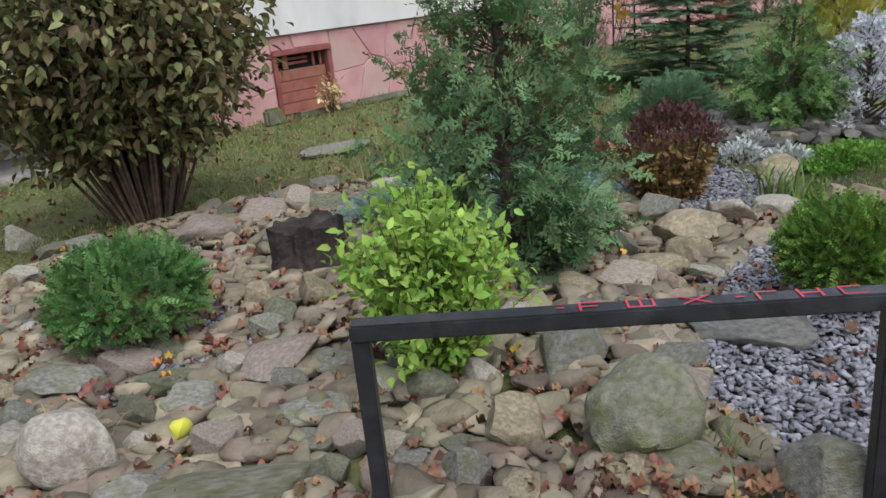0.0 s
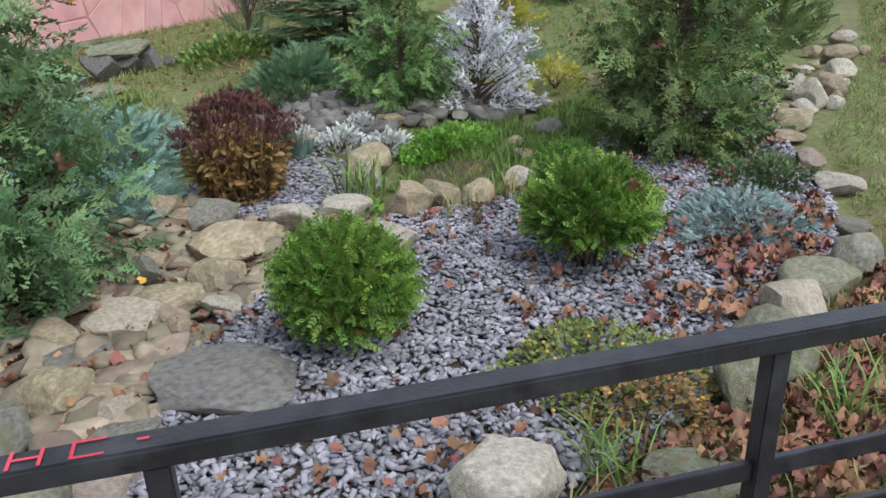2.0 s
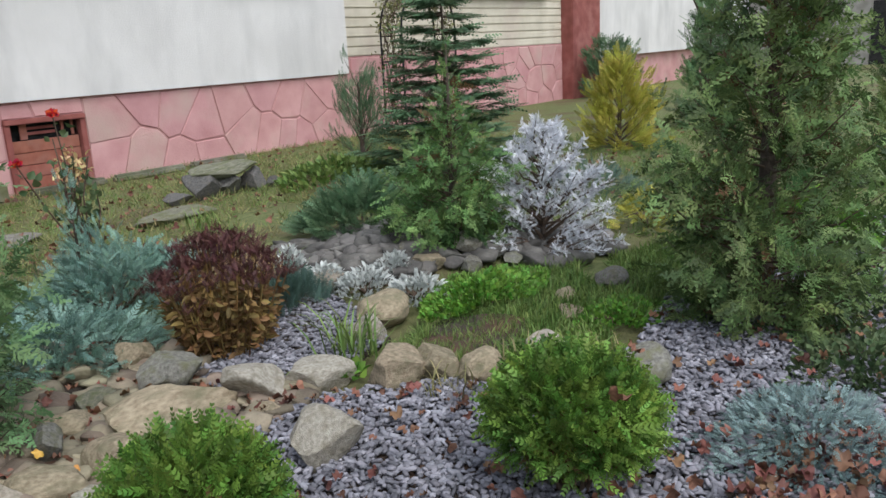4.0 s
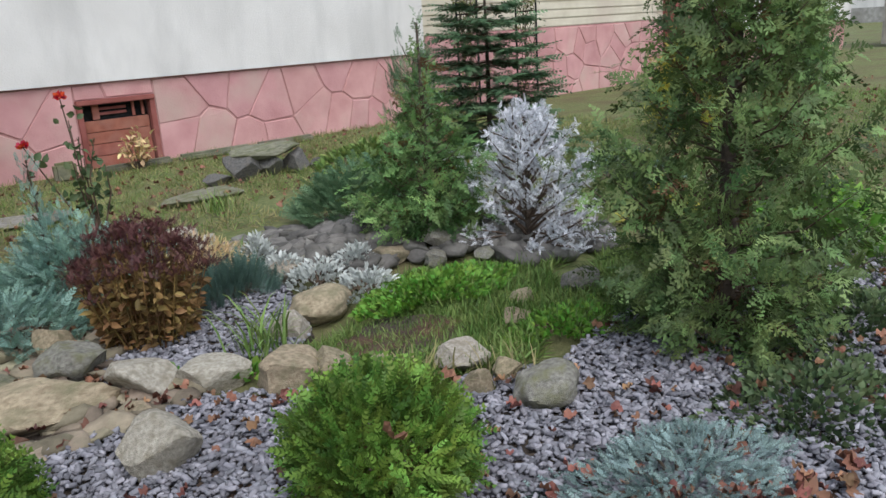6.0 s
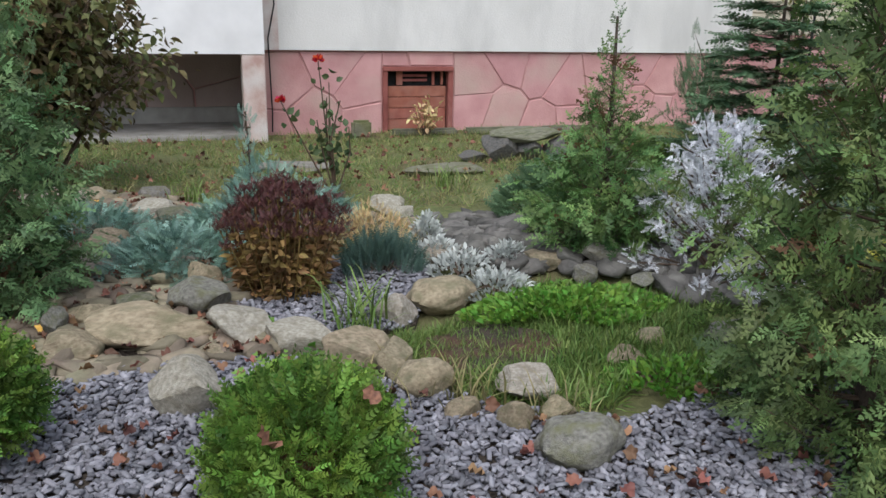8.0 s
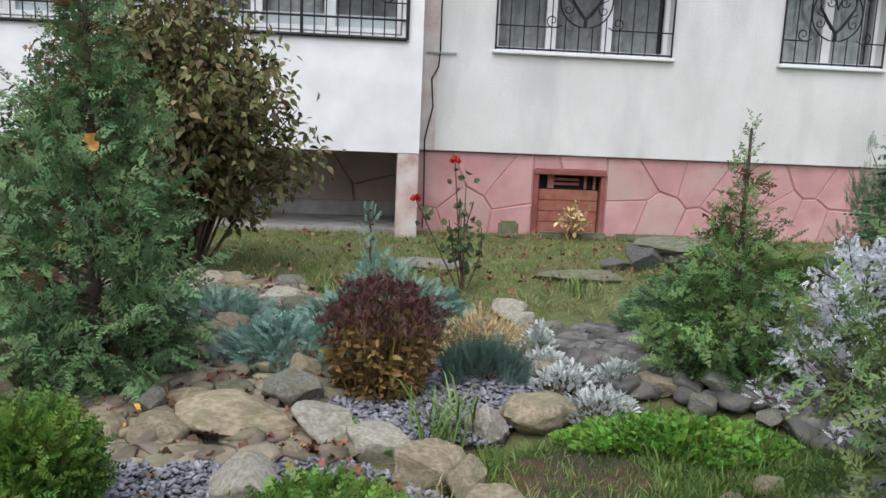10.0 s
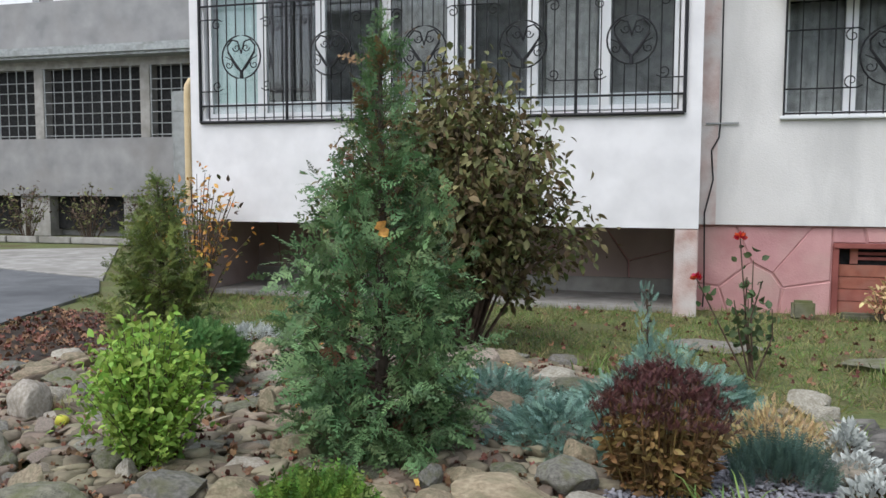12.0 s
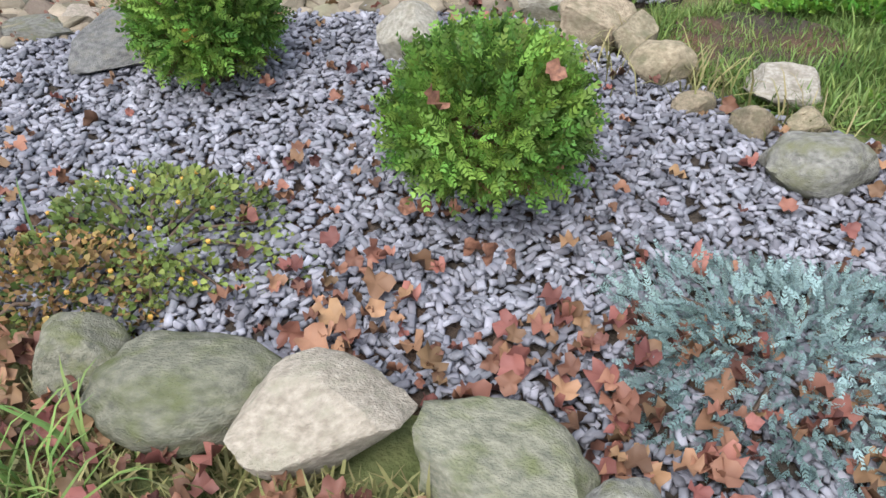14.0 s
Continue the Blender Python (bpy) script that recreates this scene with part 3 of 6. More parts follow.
    tagged(part("wall_far", box(21.2, 30, 9.1, 9.7, 0.72, 7.0), None, material=M_OLDWHITE), "weathered white wall of the next bay", "wall", kind="structure")
    # balcony block over its open undercroft
    b = wall_with_hole("wall_balcony", -1.44, 5.15, 0.83, 7.0, BAL_Y, BAL_Y + 0.2, [(-1.22, 4.9, 2.2, 3.95)], M_WHITE)
    tagged(b, "clean white rendered balcony front", "wall", kind="structure")
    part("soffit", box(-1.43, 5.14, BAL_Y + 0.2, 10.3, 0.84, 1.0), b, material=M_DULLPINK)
    part("side", box(-1.44, -1.24, BAL_Y + 0.2, 10.3, 0.83, 7.0), b, material=M_WHITE)
    part("balcony_back", box(-1.2, 5.0, 9.4, 9.5, 1.0, 4.2), b, material=M_CURTAIN)
    part("balcony_ceiling", box(-1.2, 5.0, BAL_Y + 0.2, 9.4, 3.98, 4.1), b, material=M_WHITE)
    tagged(part("pillar", box(4.89, 5.15, BAL_Y + 0.004, BAL_Y + 0.45, -0.4, 0.83, 0.012), None, material=M_STRIP), "pinkish plastered pillar under the balcony corner", "pillar", kind="structure")
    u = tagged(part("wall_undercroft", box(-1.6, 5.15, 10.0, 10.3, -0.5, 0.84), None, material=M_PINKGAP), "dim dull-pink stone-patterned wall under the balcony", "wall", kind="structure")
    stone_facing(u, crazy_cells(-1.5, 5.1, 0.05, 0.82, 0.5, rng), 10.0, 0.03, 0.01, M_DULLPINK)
    part("skirting", box(-1.5, 5.1, 9.9, 9.995, -0.3, 0.07, 0.01), u, material=M_CONCRETE)
    tagged(part("apron", box(-1.5, 4.95, 8.62, 9.9, -0.4, -0.13, 0.015), None, material=M_CONCRETE), "pale concrete apron under the balcony", "pavement", kind="structure")
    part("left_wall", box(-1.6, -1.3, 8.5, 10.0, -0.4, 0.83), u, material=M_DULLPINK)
    # house body behind, closed
    tagged(part("house_body", box(-1.2, 30, 10.35, 18, -0.4, 7.0), None, material=M_OLDWHITE), "rear mass of the house", "wall", kind="structure")
    tagged(part("house_top", box(-1.4, 30, 8.6, 18, 7.0, 7.3), None, material=M_OLDWHITE), "roof slab of the house", "roof", kind="structure")
    # near-black panel painted as the unlit room
    tagged(part("room_back", box(5.2, 12.2, 10.0, 10.1, 0.9, 5.0), None, material=M_DARK), "near-black panel standing in for the unlit room behind the windows", "wall", kind="structure")
    cs = root("wall_cable", 5.36, WALL_Y - 0.05, 0.0, "thin black cable clipped down the wall", "cable")
    pts = [(0.03, -0.012, 6.9), (0.03, -0.012, 3.4), (0.035, -0.012, 2.1), (0.02, -0.012, 1.9), (-0.06, -0.012, 1.75), (-0.03, -0.012, 1.4), (-0.12, -0.012, 1.0), (-0.11, 0.0, 0.6), (-0.10, 0.0, 0.1), (-0.11, 0.0, -0.15)]
    part("cable", mesh_of("cable", *tubes([(pts, 0.009, 0.009)]), M_IRON), cs)
    part("bracket", box(-0.13, 0.24, -0.02, -0.004, 2.06, 2.08), cs, material=M_TIN)


house()


def circle_pts(cx, cz, r, a0=0, a1=360, n=24, y=0.0):
    return [(cx + r * math.cos(radians(a0 + (a1 - a0) * i / n)), y, cz + r * math.sin(radians(a0 + (a1 - a0) * i / n))) for i in range(n + 1)]


def scroll(cx, cz, r, a0, turn, n=18, y=0.0):
    out = []
    for i in range(n + 1):
        t = i / n
        a, rr = radians(a0 + turn * t), r * (1 - 0.75 * t)
        out.append((cx + rr * math.cos(a), y, cz + rr * math.sin(a)))
    return out


def iron(name, lines, parent, sides=5):
    return part(name, mesh_of(name, *tubes(lines, sides), M_IRON), parent)


def rosette(parent, cx, cz, r):
    """A ring with a heart on a stem and scrolls inside it."""
    y = -0.02
    ring = iron("ring", [(circle_pts(cx, cz, r, y=y), 0.011, 0.011)], parent)
    h = []
    for s in (-1, 1):
        k = r / 0.28
        heart = [(cx, y, cz - 0.20 * k), (cx + s * 0.10 * k, y, cz - 0.07 * k), (cx + s * 0.19 * k, y, cz + 0.06 * k), (cx + s * 0.20 * k, y, cz + 0.15 * k),
                 (cx + s * 0.13 * k, y, cz + 0.225 * k), (cx + s * 0.05 * k, y, cz + 0.20 * k), (cx + s * 0.015 * k, y, cz + 0.10 * k), (cx, y, cz + 0.04 * k)]
        h.append((heart, 0.016 * k, 0.009))
        h.append((scroll(cx + s * 0.07 * k, cz + 0.12 * k, 0.055 * k, 90 - s * 90, -s * 420, y=y), 0.009, 0.006))
        h.append((scroll(cx + s * 0.185 * k, cz - 0.10 * k, 0.055 * k, 90 + s * 60, s * 400, y=y), 0.009, 0.006))
        h.append(([(cx + s * 0.05 * k, y, cz - 0.16 * k), (cx + s * 0.15 * k, y, cz - 0.03 * k), (cx + s * 0.235 * k, y, cz + 0.01 * k)], 0.012, 0.006))
    h.append(([(cx, y, cz - r), (cx, y, cz - 0.17 * r / 0.28)], 0.028, 0.02))
    iron("heart", h, ring)


def balcony_grille():
    g = root("balcony_grille", 0, BAL_Y - 0.03, 0, "black wrought-iron balcony grille with heart rosettes", "grille")
    x0, x1, z0, z1 = -1.27, 4.96, 2.155, 4.0
    iron("frame", [([(x0, 0, z0), (x1, 0, z0)], 0.022, 0.022), ([(x0, 0, z1), (x1, 0, z1)], 0.022, 0.022), ([(x0, 0, z0), (x0, 0, z1)], 0.022, 0.022), ([(x1, 0, z0), (x1, 0, z1)], 0.022, 0.022)], g)
    for z in (2.37, 3.68):
        iron("cross_bar", [([(x0, 0, z), (x1, 0, z)], 0.014, 0.014)], g)
    for x in (0.0, 1.24, 2.48, 3.73):
        iron("post", [([(x, 0, z0), (x, 0, z1)], 0.02, 0.02)], g)
    centres = (-0.64, 0.62, 1.87, 3.1, 4.36)
    n = 46
    for i in range(1, n):
        x = x0 + (x1 - x0) * i / n
        near = min(abs(x - c) for c in centres)
        if near < 0.25:
            dz = math.sqrt(0.28 ** 2 - near ** 2)
            iron("bar", [([(x, 0, z0), (x, 0, 3.0 - dz)], 0.008, 0.008)], g)
            iron("bar", [([(x, 0, 3.0 + dz), (x, 0, z1)], 0.008, 0.008)], g)
        else:
            iron("bar", [([(x, 0, z0), (x, 0, z1)], 0.008, 0.008)], g)
    for c in centres:
        rosette(g, c, 3.0, 0.28)
        for s in (-1, 1):
            for zz, t in ((2.56, 1), (3.5, -1)):
                iron("scroll", [([(c + s * 0.62, -0.01, zz), (c + s * 0.34, -0.01, zz), (c + s * 0.28, -0.01, zz + 0.03 * t)], 0.009, 0.007),
                                (scroll(c + s * 0.36, zz + 0.07 * t, 0.07, -90 * t, s * t * 400, y=-0.01), 0.009, 0.006)], g)


balcony_grille()


def window_frame(name, x0, x1, z0, z1, y, mullions, label, pane_y=0.03, group=""):
    w = root(name, 0, y, 0, label, "window", group)
    tagged(w, kind="structure")
    t = 0.055
    fr = part("window_frame", box(x0, x1, 0, 0.07, z1 - t, z1, 0.006), w, material=M_PVC)
    part("rail", box(x0, x1, 0, 0.07, z0, z0 + t, 0.006), fr, material=M_PVC)
    part("stile", box(x0, x0 + t, 0.002, 0.068, z0 + t, z1 - t), fr, material=M_PVC)
    part("stile", box(x1 - t, x1, 0.002, 0.068, z0 + t, z1 - t), fr, material=M_PVC)
    edges = [x0 + t]
    for m in mullions:
        part("mullion", box(m - 0.065, m + 0.065, 0.001, 0.069, z0 + t, z1 - t), w, material=M_PVC)
        edges += [m - 0.065, m + 0.065]
    edges.append(x1 - t)
    for i in range(0, len(edges), 2):
        p = part("pane", box(edges[i], edges[i + 1], pane_y, pane_y + 0.012, z0 + t, z1 - t), w, material=M_GLASS)
        p.visible_shadow = False
    return w


def curtain(parent, x0, x1, z0, z1, y, material, label):
    bm = bmesh.new()
    n = max(6, int((x1 - x0) / 0.03))
    lo, hi = [], []
    for i in range(n + 1):
        x = x0 + (x1 - x0) * i / n
        yy = y + 0.03 * math.sin(i * 1.3) + 0.012 * math.sin(i * 2.9)
        lo.append(bm.verts.new((x, yy, z0)))
        hi.append(bm.verts.new((x, yy, z1)))
    for i in range(n):
        bm.faces.new((lo[i], lo[i + 1], hi[i + 1], hi[i]))
    ob = part("curtain", bm, parent, label, material)
    for p in ob.data.polygons:
        p.use_smooth = True


wb = window_frame("window_1", -1.2, 4.88, 2.22, 3.94, BAL_Y + 0.06, (-0.40, 0.44, 1.35, 2.2, 2.42, 3.2, 4.05), "white plastic balcony glazing behind a black grille")
# this first sheet paints the pane's mint reflection; the grey ones are curtains
curtain(wb, -1.12, -0.48, 2.3, 3.9, 0.14, M_MINTREFLECT, "pale mint sheet standing in for a reflection in the pane")
curtain(wb, 1.5, 2.1, 2.3, 3.9, 0.16, M_CURTAIN, "grey curtain")
curtain(wb, 3.35, 3.95, 2.3, 3.9, 0.16, M_CURTAIN, "grey curtain")
part("dark_screen", box(-0.36, 0.38, 0.10, 0.12, 2.3, 3.9), wb, "dark brown insect screen", M_DARK)
part("wainscot", box(-1.2, 4.88, 0.075, 0.10, 2.22, 2.42), wb, material=M_PVC)


def wall_window(name, w, mullions, heart):
    x0, x1, z0, z1 = w
    ob = window_frame(name, x0, x1, z0, z1, WALL_Y + 0.12, mullions, "white plastic house window with iron bars")
    curtain(ob, x0 + 0.08, x1 - 0.08, z0 + 0.06, z1 - 0.05, 0.18, M_CURTAIN, "grey striped net curtain")
    s = part("window_sill", box(x0 - 0.04, x1 + 0.04, -0.22, 0.0, z0 - 0.05, z0 - 0.005, 0.01), ob, material=M_PVC)
    g = root("window_grille", 0, WALL_Y - 0.06, 0, "black wrought-iron window bars with a heart rosette", "grille")
    fr = [([(x0, 0, z0 + 0.02), (x1, 0, z0 + 0.02)], 0.013, 0.013), ([(x0, 0, z0), (x0, 0, z1)], 0.013, 0.013), ([(x1, 0, z0), (x1, 0, z1)], 0.013, 0.013)]
    iron("frame", fr, g)
    n = round((x1 - x0) / 0.175)
    for i in range(1, n):
        x = x0 + (x1 - x0) * i / n
        near = abs(x - heart)
        if near < 0.3:
            dz = math.sqrt(0.34 ** 2 - near ** 2)
            iron("bar", [([(x, 0, z0), (x, 0, 2.8 - dz)], 0.008, 0.008)], g)
            iron("bar", [([(x, 0, 2.8 + dz), (x, 0, z1)], 0.008, 0.008)], g)
        else:
            iron("bar", [([(x, 0, z0), (x, 0, z1)], 0.008, 0.008)], g)
    rosette(g, heart, 2.8, 0.34)
    for s, xe in ((-1, x0), (1, x1)):
        for zz, t in ((2.45, 1), (3.12, -1)):
            iron("scroll", [([(xe, -0.01, zz), (heart + s * 0.36, -0.01, zz), (heart + s * 0.30, -0.01, zz + 0.03 * t)], 0.01, 0.008),
                            (scroll(heart + s * 0.42, zz + 0.08 * t, 0.08, -90 * t, s * t * 400, y=-0.01), 0.009, 0.006)], g)
    a = root("window_awning", 0, WALL_Y - 0.04, 0, "worn grey tin awning over a window", "awning")
    bm = bmesh.new()
    prof = [(0.0, z1 + 0.16), (-0.10, z1 + 0.13), (-0.24, z1 + 0.03), (-0.27, z1 - 0.08), (-0.25, z1 - 0.08), (-0.22, z1 + 0.01), (-0.09, z1 + 0.105), (0.0, z1 + 0.13)]
    rows = []
    for i in range(13):
        x = x0 - 0.06 + (x1 - x0 + 0.12) * i / 12
        rows.append([bm.verts.new((x, y, z + 0.006 * math.sin(i * 2.1) + 0.004 * i)) for y, z in prof])
    for i in range(12):
        for j in range(len(prof)):
            k = (j + 1) % len(prof)
            bm.faces.new((rows[i][j], rows[i + 1][j], rows[i + 1][k], rows[i][k]))
    bm.faces.new(rows[0])
    bm.faces.new(rows[-1][::-1])
    bmesh.ops.recalc_face_normals(bm, faces=bm.faces[:])
    part("cover", bm, a, material=M_TIN)


wall_window("window_2", WIN2, (6.82, 7.55), 7.21)
wall_window("window_3", WIN3, (10.5,), 10.5)


# ---- house across the yard ----
def far_house():
    h = root("apartment_building", -14, 18.5, -0.18, "old grey-white apartment building with barred balconies", "building")
    part("wall", box(-18, 13, 0.6, 8, 0, 9), h, material=M_FARWALL)
    part("panel", box(-18, 12.6, 0, 0.6, 1.2, 2.9, 0.01), h, "stained whitewashed balcony parapet", M_FARWALL)
    part("upper_panel", box(-18, 12.6, 0, 0.6, 5.55, 6.9, 0.01), h, material=M_FARWALL)
    part("awning", box(-18, 12.7, -0.5, 0.5, 5.18, 5.5, 0.08), h, "mossy grey tin awning", M_TIN)
    part("lintel", box(-18, 12.6, 0.05, 0.6, 4.95, 5.2), h, material=M_CONCRETE)
    for i in range(8):
        x = -17.2 + i * 3.65
        wn = part("window", box(x, x + 3.3, 0.35, 0.4, 2.9, 4.95), h, material=M_DARK)
        part("post", box(x + 3.3, x + 3.62, 0.02, 0.5, 2.9, 4.95, 0.01), h, material=M_CONCRETE)
        bars = [([(x + 0.33 * k, 0.06, 2.9), (x + 0.33 * k, 0.06, 4.95)], 0.018 + 0.014 * (k % 3 == 0), 0.018 + 0.014 * (k % 3 == 0)) for k in range(11)]
        bars += [([(x, 0.06, z), (x + 3.3, 0.06, z)], 0.016, 0.016) for z in (2.98, 3.3, 3.62, 3.94, 4.26, 4.55)]
        for b in bars:
            part("bar", mesh_of("bar", *tubes([b], 4), M_TIN), wn)
        # solid near-black box: the shade of the opening is its colour
        part("cellar_opening", box(x, x + 2.6, 0.45, 0.59, 0.2, 1.2), h, material=M_DARK)
        part("pier", box(x + 2.6, x + 3.65, 0.1, 0.59, 0.0, 1.2), h, material=M_CONCRETE)
        part("upper_window", box(x + 0.2, x + 3.1, 0.3, 0.58, 6.95, 8.6), h, material=M_PVC)


far_house()
gp = root("gas_pipe", -2.02, 9.2, -0.18, "pale yellow gas pipe bent into the wall", "pipe")
part("pipe", mesh_of("pipe", *tubes([([(0, 0, 1.2), (0, 0, 2.8), (0.01, 0, 2.95), (0.05, 0.02, 3.03), (0.15, 0.03, 3.05), (0.5, 0.05, 3.05)], 0.05, 0.05)], 10), M_GASPIPE), gp)
mb = root("meter_box", -2.15, 9.3, -0.18, "tall grey metal cabinet beside the balcony", "cabinet")
part("body", box(-0.2, 0.25, 0, 0.4, 0, 2.9, 0.015), mb, material=M_TIN)
part("door", box(-0.16, 0.2, -0.02, 0.0, 0.9, 2.6, 0.01), mb, material=M_TIN)


# ---- railing ----
def railing():
    a, b = Vector((1.764, 1.457)), Vector((3.20, -0.215))
    d = (b - a).normalized()
    ang = math.degrees(math.atan2(d.y, d.x))
    r = root("railing", a.x, a.y, 0, "low black-painted steel railing with red marker letters", "railing", rz=ang)
    L, p1, p2 = 2.60, 1.130, 2.204
    part("top_rail", box(-0.02, L, -0.027, 0.027, 0.562, 0.602, 0.005), r, material=M_RAIL)
    for x in (0.0, p1, p2):
        part("post", box(x - 0.02, x + 0.02, -0.0195, 0.0195, -0.26, 0.562, 0.003), r, material=M_RAIL)
    for z in (0.268, 0.11, -0.06):
        part("bar", box(p1 + 0.02, p2 - 0.02, -0.008, 0.008, z, z + 0.042, 0.002), r, material=M_RAIL)
        part("bar", box(p2 + 0.02, L, -0.008, 0.008, z, z + 0.042, 0.002), r, material=M_RAIL)
    # letters painted on the top of the rail: dot, F, box, X, dot, gamma, H, C, dot
    z = 0.6045
    F = [((0, 0), (0, 1)), ((0, 1), (0.7, 1)), ((0, 0.5), (0.6, 0.5))]
    SH = [((0, 1), (0, 0)), ((0, 0), (0.9, 0)), ((0.9, 0), (0.9, 1)), ((0.45, 0), (0.45, 0.8))]
    X = [((0, 0), (0.9, 1)), ((0, 1), (0.9, 0))]
    GM = [((0, 0), (0, 1)), ((0, 1), (0.7, 1))]
    H = [((0, 0), (0, 1)), ((0.7, 0), (0.7, 1)), ((0, 0.5), (0.7, 0.5))]
    C = [((0.7, 1), (0, 1)), ((0, 1), (0, 0)), ((0, 0), (0.7, 0))]
    D = [((0.2, 0.5), (0.4, 0.5))]
    for glyph, x in ((D, 0.42), (F, 0.48), (SH, 0.58), (X, 0.695), (D, 0.795), (GM, 0.85), (H, 0.935), (C, 1.02), (D, 1.10)):
        bm = bmesh.new()
        for (u0, v0), (u1, v1) in glyph:
            p, q = Vector((x + u0 * 0.06, -0.019 + v0 * 0.038, z)), Vector((x + u1 * 0.06, -0.019 + v1 * 0.038, z))
            e = (q - p).normalized() * 0.0028
            n = Vector((-e.y, e.x, 0))
            vs = [bm.verts.new(c) for c in (p - e - n, q + e - n, q + e + n, p - e + n)]
            bm.faces.new(vs)
            z += 0.00002
        part("letter", bm, r, "red hand-drawn letter", M_RED)


railing()


# ---- stones ----
def rock_mesh(name, seed, rough=0.1, flat=0.0, detail=4, facets=0, lo=0.5, hi=0.85):
    """A unit stone: a sphere cut by planes into uneven faces and roughened."""
    rng = random.Random(seed)
    bm = bmesh.new()
    bmesh.ops.create_icosphere(bm, subdivisions=detail, radius=1)
    cuts = []
    for _ in range(facets):
        d = Vector((rng.gauss(0, 1), rng.gauss(0, 1), rng.gauss(0, 0.9))).normalized()
        cuts.append((d, rng.uniform(lo, hi)))
    off = Vector((rng.uniform(-50, 50), rng.uniform(-50, 50), rng.uniform(-50, 50)))
    for v in bm.verts:
        p = v.co.copy()
        p *= 1 + 0.35 * noise.noise(p * 0.9 + off)
        for d, lim in cuts:
            over = p.dot(d) - lim
            if over > 0:
                p -= d * over * 0.96
        q = p + off
        p *= 1 + rough * noise.noise(q * 1.7) + rough * 0.5 * noise.noise(q * 4) + rough * 0.35 * noise.noise(q * 9) + rough * 0.16 * noise.noise(q * 19)
        if flat and p.z > flat:
            p.z = flat + (p.z - flat) * 0.2
        v.co = p
    for k in range(3):
        lo_k, hi_k = min(v.co[k] for v in bm.verts), max(v.co[k] for v in bm.verts)
        for v in bm.verts:
            v.co[k] = (v.co[k] - (lo_k + hi_k) / 2) * 2 / (hi_k - lo_k)
    me = bpy.data.meshes.new(name)
    bm.to_mesh(me)
    bm.free()
    for p in me.polygons:
        p.use_smooth = True
    me.set_sharp_from_angle(angle=radians(34))
    return me


ROUND = [rock_mesh("round_stone", 10 + i, 0.10, 0, 4, 6, 0.62, 0.92) for i in range(6)]
BLOCK = [rock_mesh("block_stone", 30 + i, 0.08, 0, 4, 13, 0.48, 0.8) for i in range(7)]
FLAT = [rock_mesh("flat_stone", 50 + i, 0.09, 0.45, 4, 11, 0.55, 0.85) for i in range(6)]
SMALL = [rock_mesh("small_stone", 70 + i, 0.12, 0, 3, 11, 0.42, 0.8) for i in range(12)]
CHIP = [rock_mesh("chip_stone", 95 + i, 0.10, 0, 2, 10, 0.42, 0.8) for i in range(5)]
TAKEN = []
KINDS = {"round": ROUND, "block": BLOCK, "flat": FLAT, "small": SMALL}
WORDS = {"sandstone": "tan sandstone", "grey_rock": "grey", "pale_rock": "pale", "pinkish_rock": "pinkish", "mossy_rock": "mossy olive-grey", "dark_slate": "dark slate"}
SHAPED = {}
SIZE = 1.0


def stone(kind, i, x, y, rx, ry, rz, turn=0.0, material=None, sink=0.3, name="boulder", words="", tilt=0.0, group="", z=None):
    key = (kind, i % len(KINDS[kind]), material.name)
    if key not in SHAPED:
        me = KINDS[kind][key[1]].copy()
        me.materials.append(material)
        SHAPED[key] = me
    ob = new(name, SHAPED[key])
    ob.matrix_world = pose(x, y, (G(x, y) if z is None else z) + rz * 0.85 * (1 - sink), tilt, tilt * 0.4, turn)
    ob.scale = (rx * SIZE, ry * SIZE, rz * SIZE)
    tagged(ob, words or f"{WORDS[material.name]} {'rounded' if kind == 'round' else 'angular'} garden stone", "stone", group)
    TAKEN.append((x, y, (rx + ry) * 0.42))
    return ob


EDGE = "stones edging the gravel bed"
# shape, number, place, half sizes, turn, material
stone("round", 0, 1.39, 2.43, 0.153, 0.115, 0.145, -56, M_PALE, words="large pale grey boulder in the rockery")
stone("block", 1, 1.66, 2.56, 0.068, 0.051, 0.069, -40, M_MOSSROCK, words="mossy block below a ball shrub")
stone("block", 2, 1.81, 2.49, 0.101, 0.076, 0.060, -45, M_GREYROCK, words="greyish block below a ball shrub")
stone("flat", 3, 2.02, 2.12, 0.139, 0.091, 0.034, -50, M_GREYROCK, words="long flat grey-brown stone in the rockery")
stone("block", 4, 1.99, 1.85, 0.065, 0.049, 0.059, -55, M_PINKROCK, words="pinkish stone in the rockery")
stone("flat", 5, 1.91, 2.00, 0.090, 0.061, 0.025, -39, M_GREYROCK, words="flat grey stone in the rockery")
stone("block", 6, 1.72, 2.18, 0.068, 0.051, 0.072, -44, M_PINKROCK, words="pinkish stone beside a windfall apple")
stone("block", 0, 1.57, 2.38, 0.049, 0.037, 0.052, -49, M_PALE, words="small pale stone in the rockery")
stone("round", 1, 1.86, 1.80, 0.055, 0.042, 0.051, -54, M_MOSSROCK, words="small mossy stone among fallen leaves")
stone("block", 2, 2.28, 1.47, 0.095, 0.071, 0.102, -38, M_TAN, words="squarish tan stone in the rockery")
stone("block", 3, 2.07, 1.47, 0.075, 0.056, 0.082, -43, M_GREYROCK, words="dark grey stone in the rockery")
stone("round", 4, 2.34, 1.87, 0.087, 0.065, 0.073, -48, M_MOSSROCK, words="mossy rounded stone below a lime shrub")
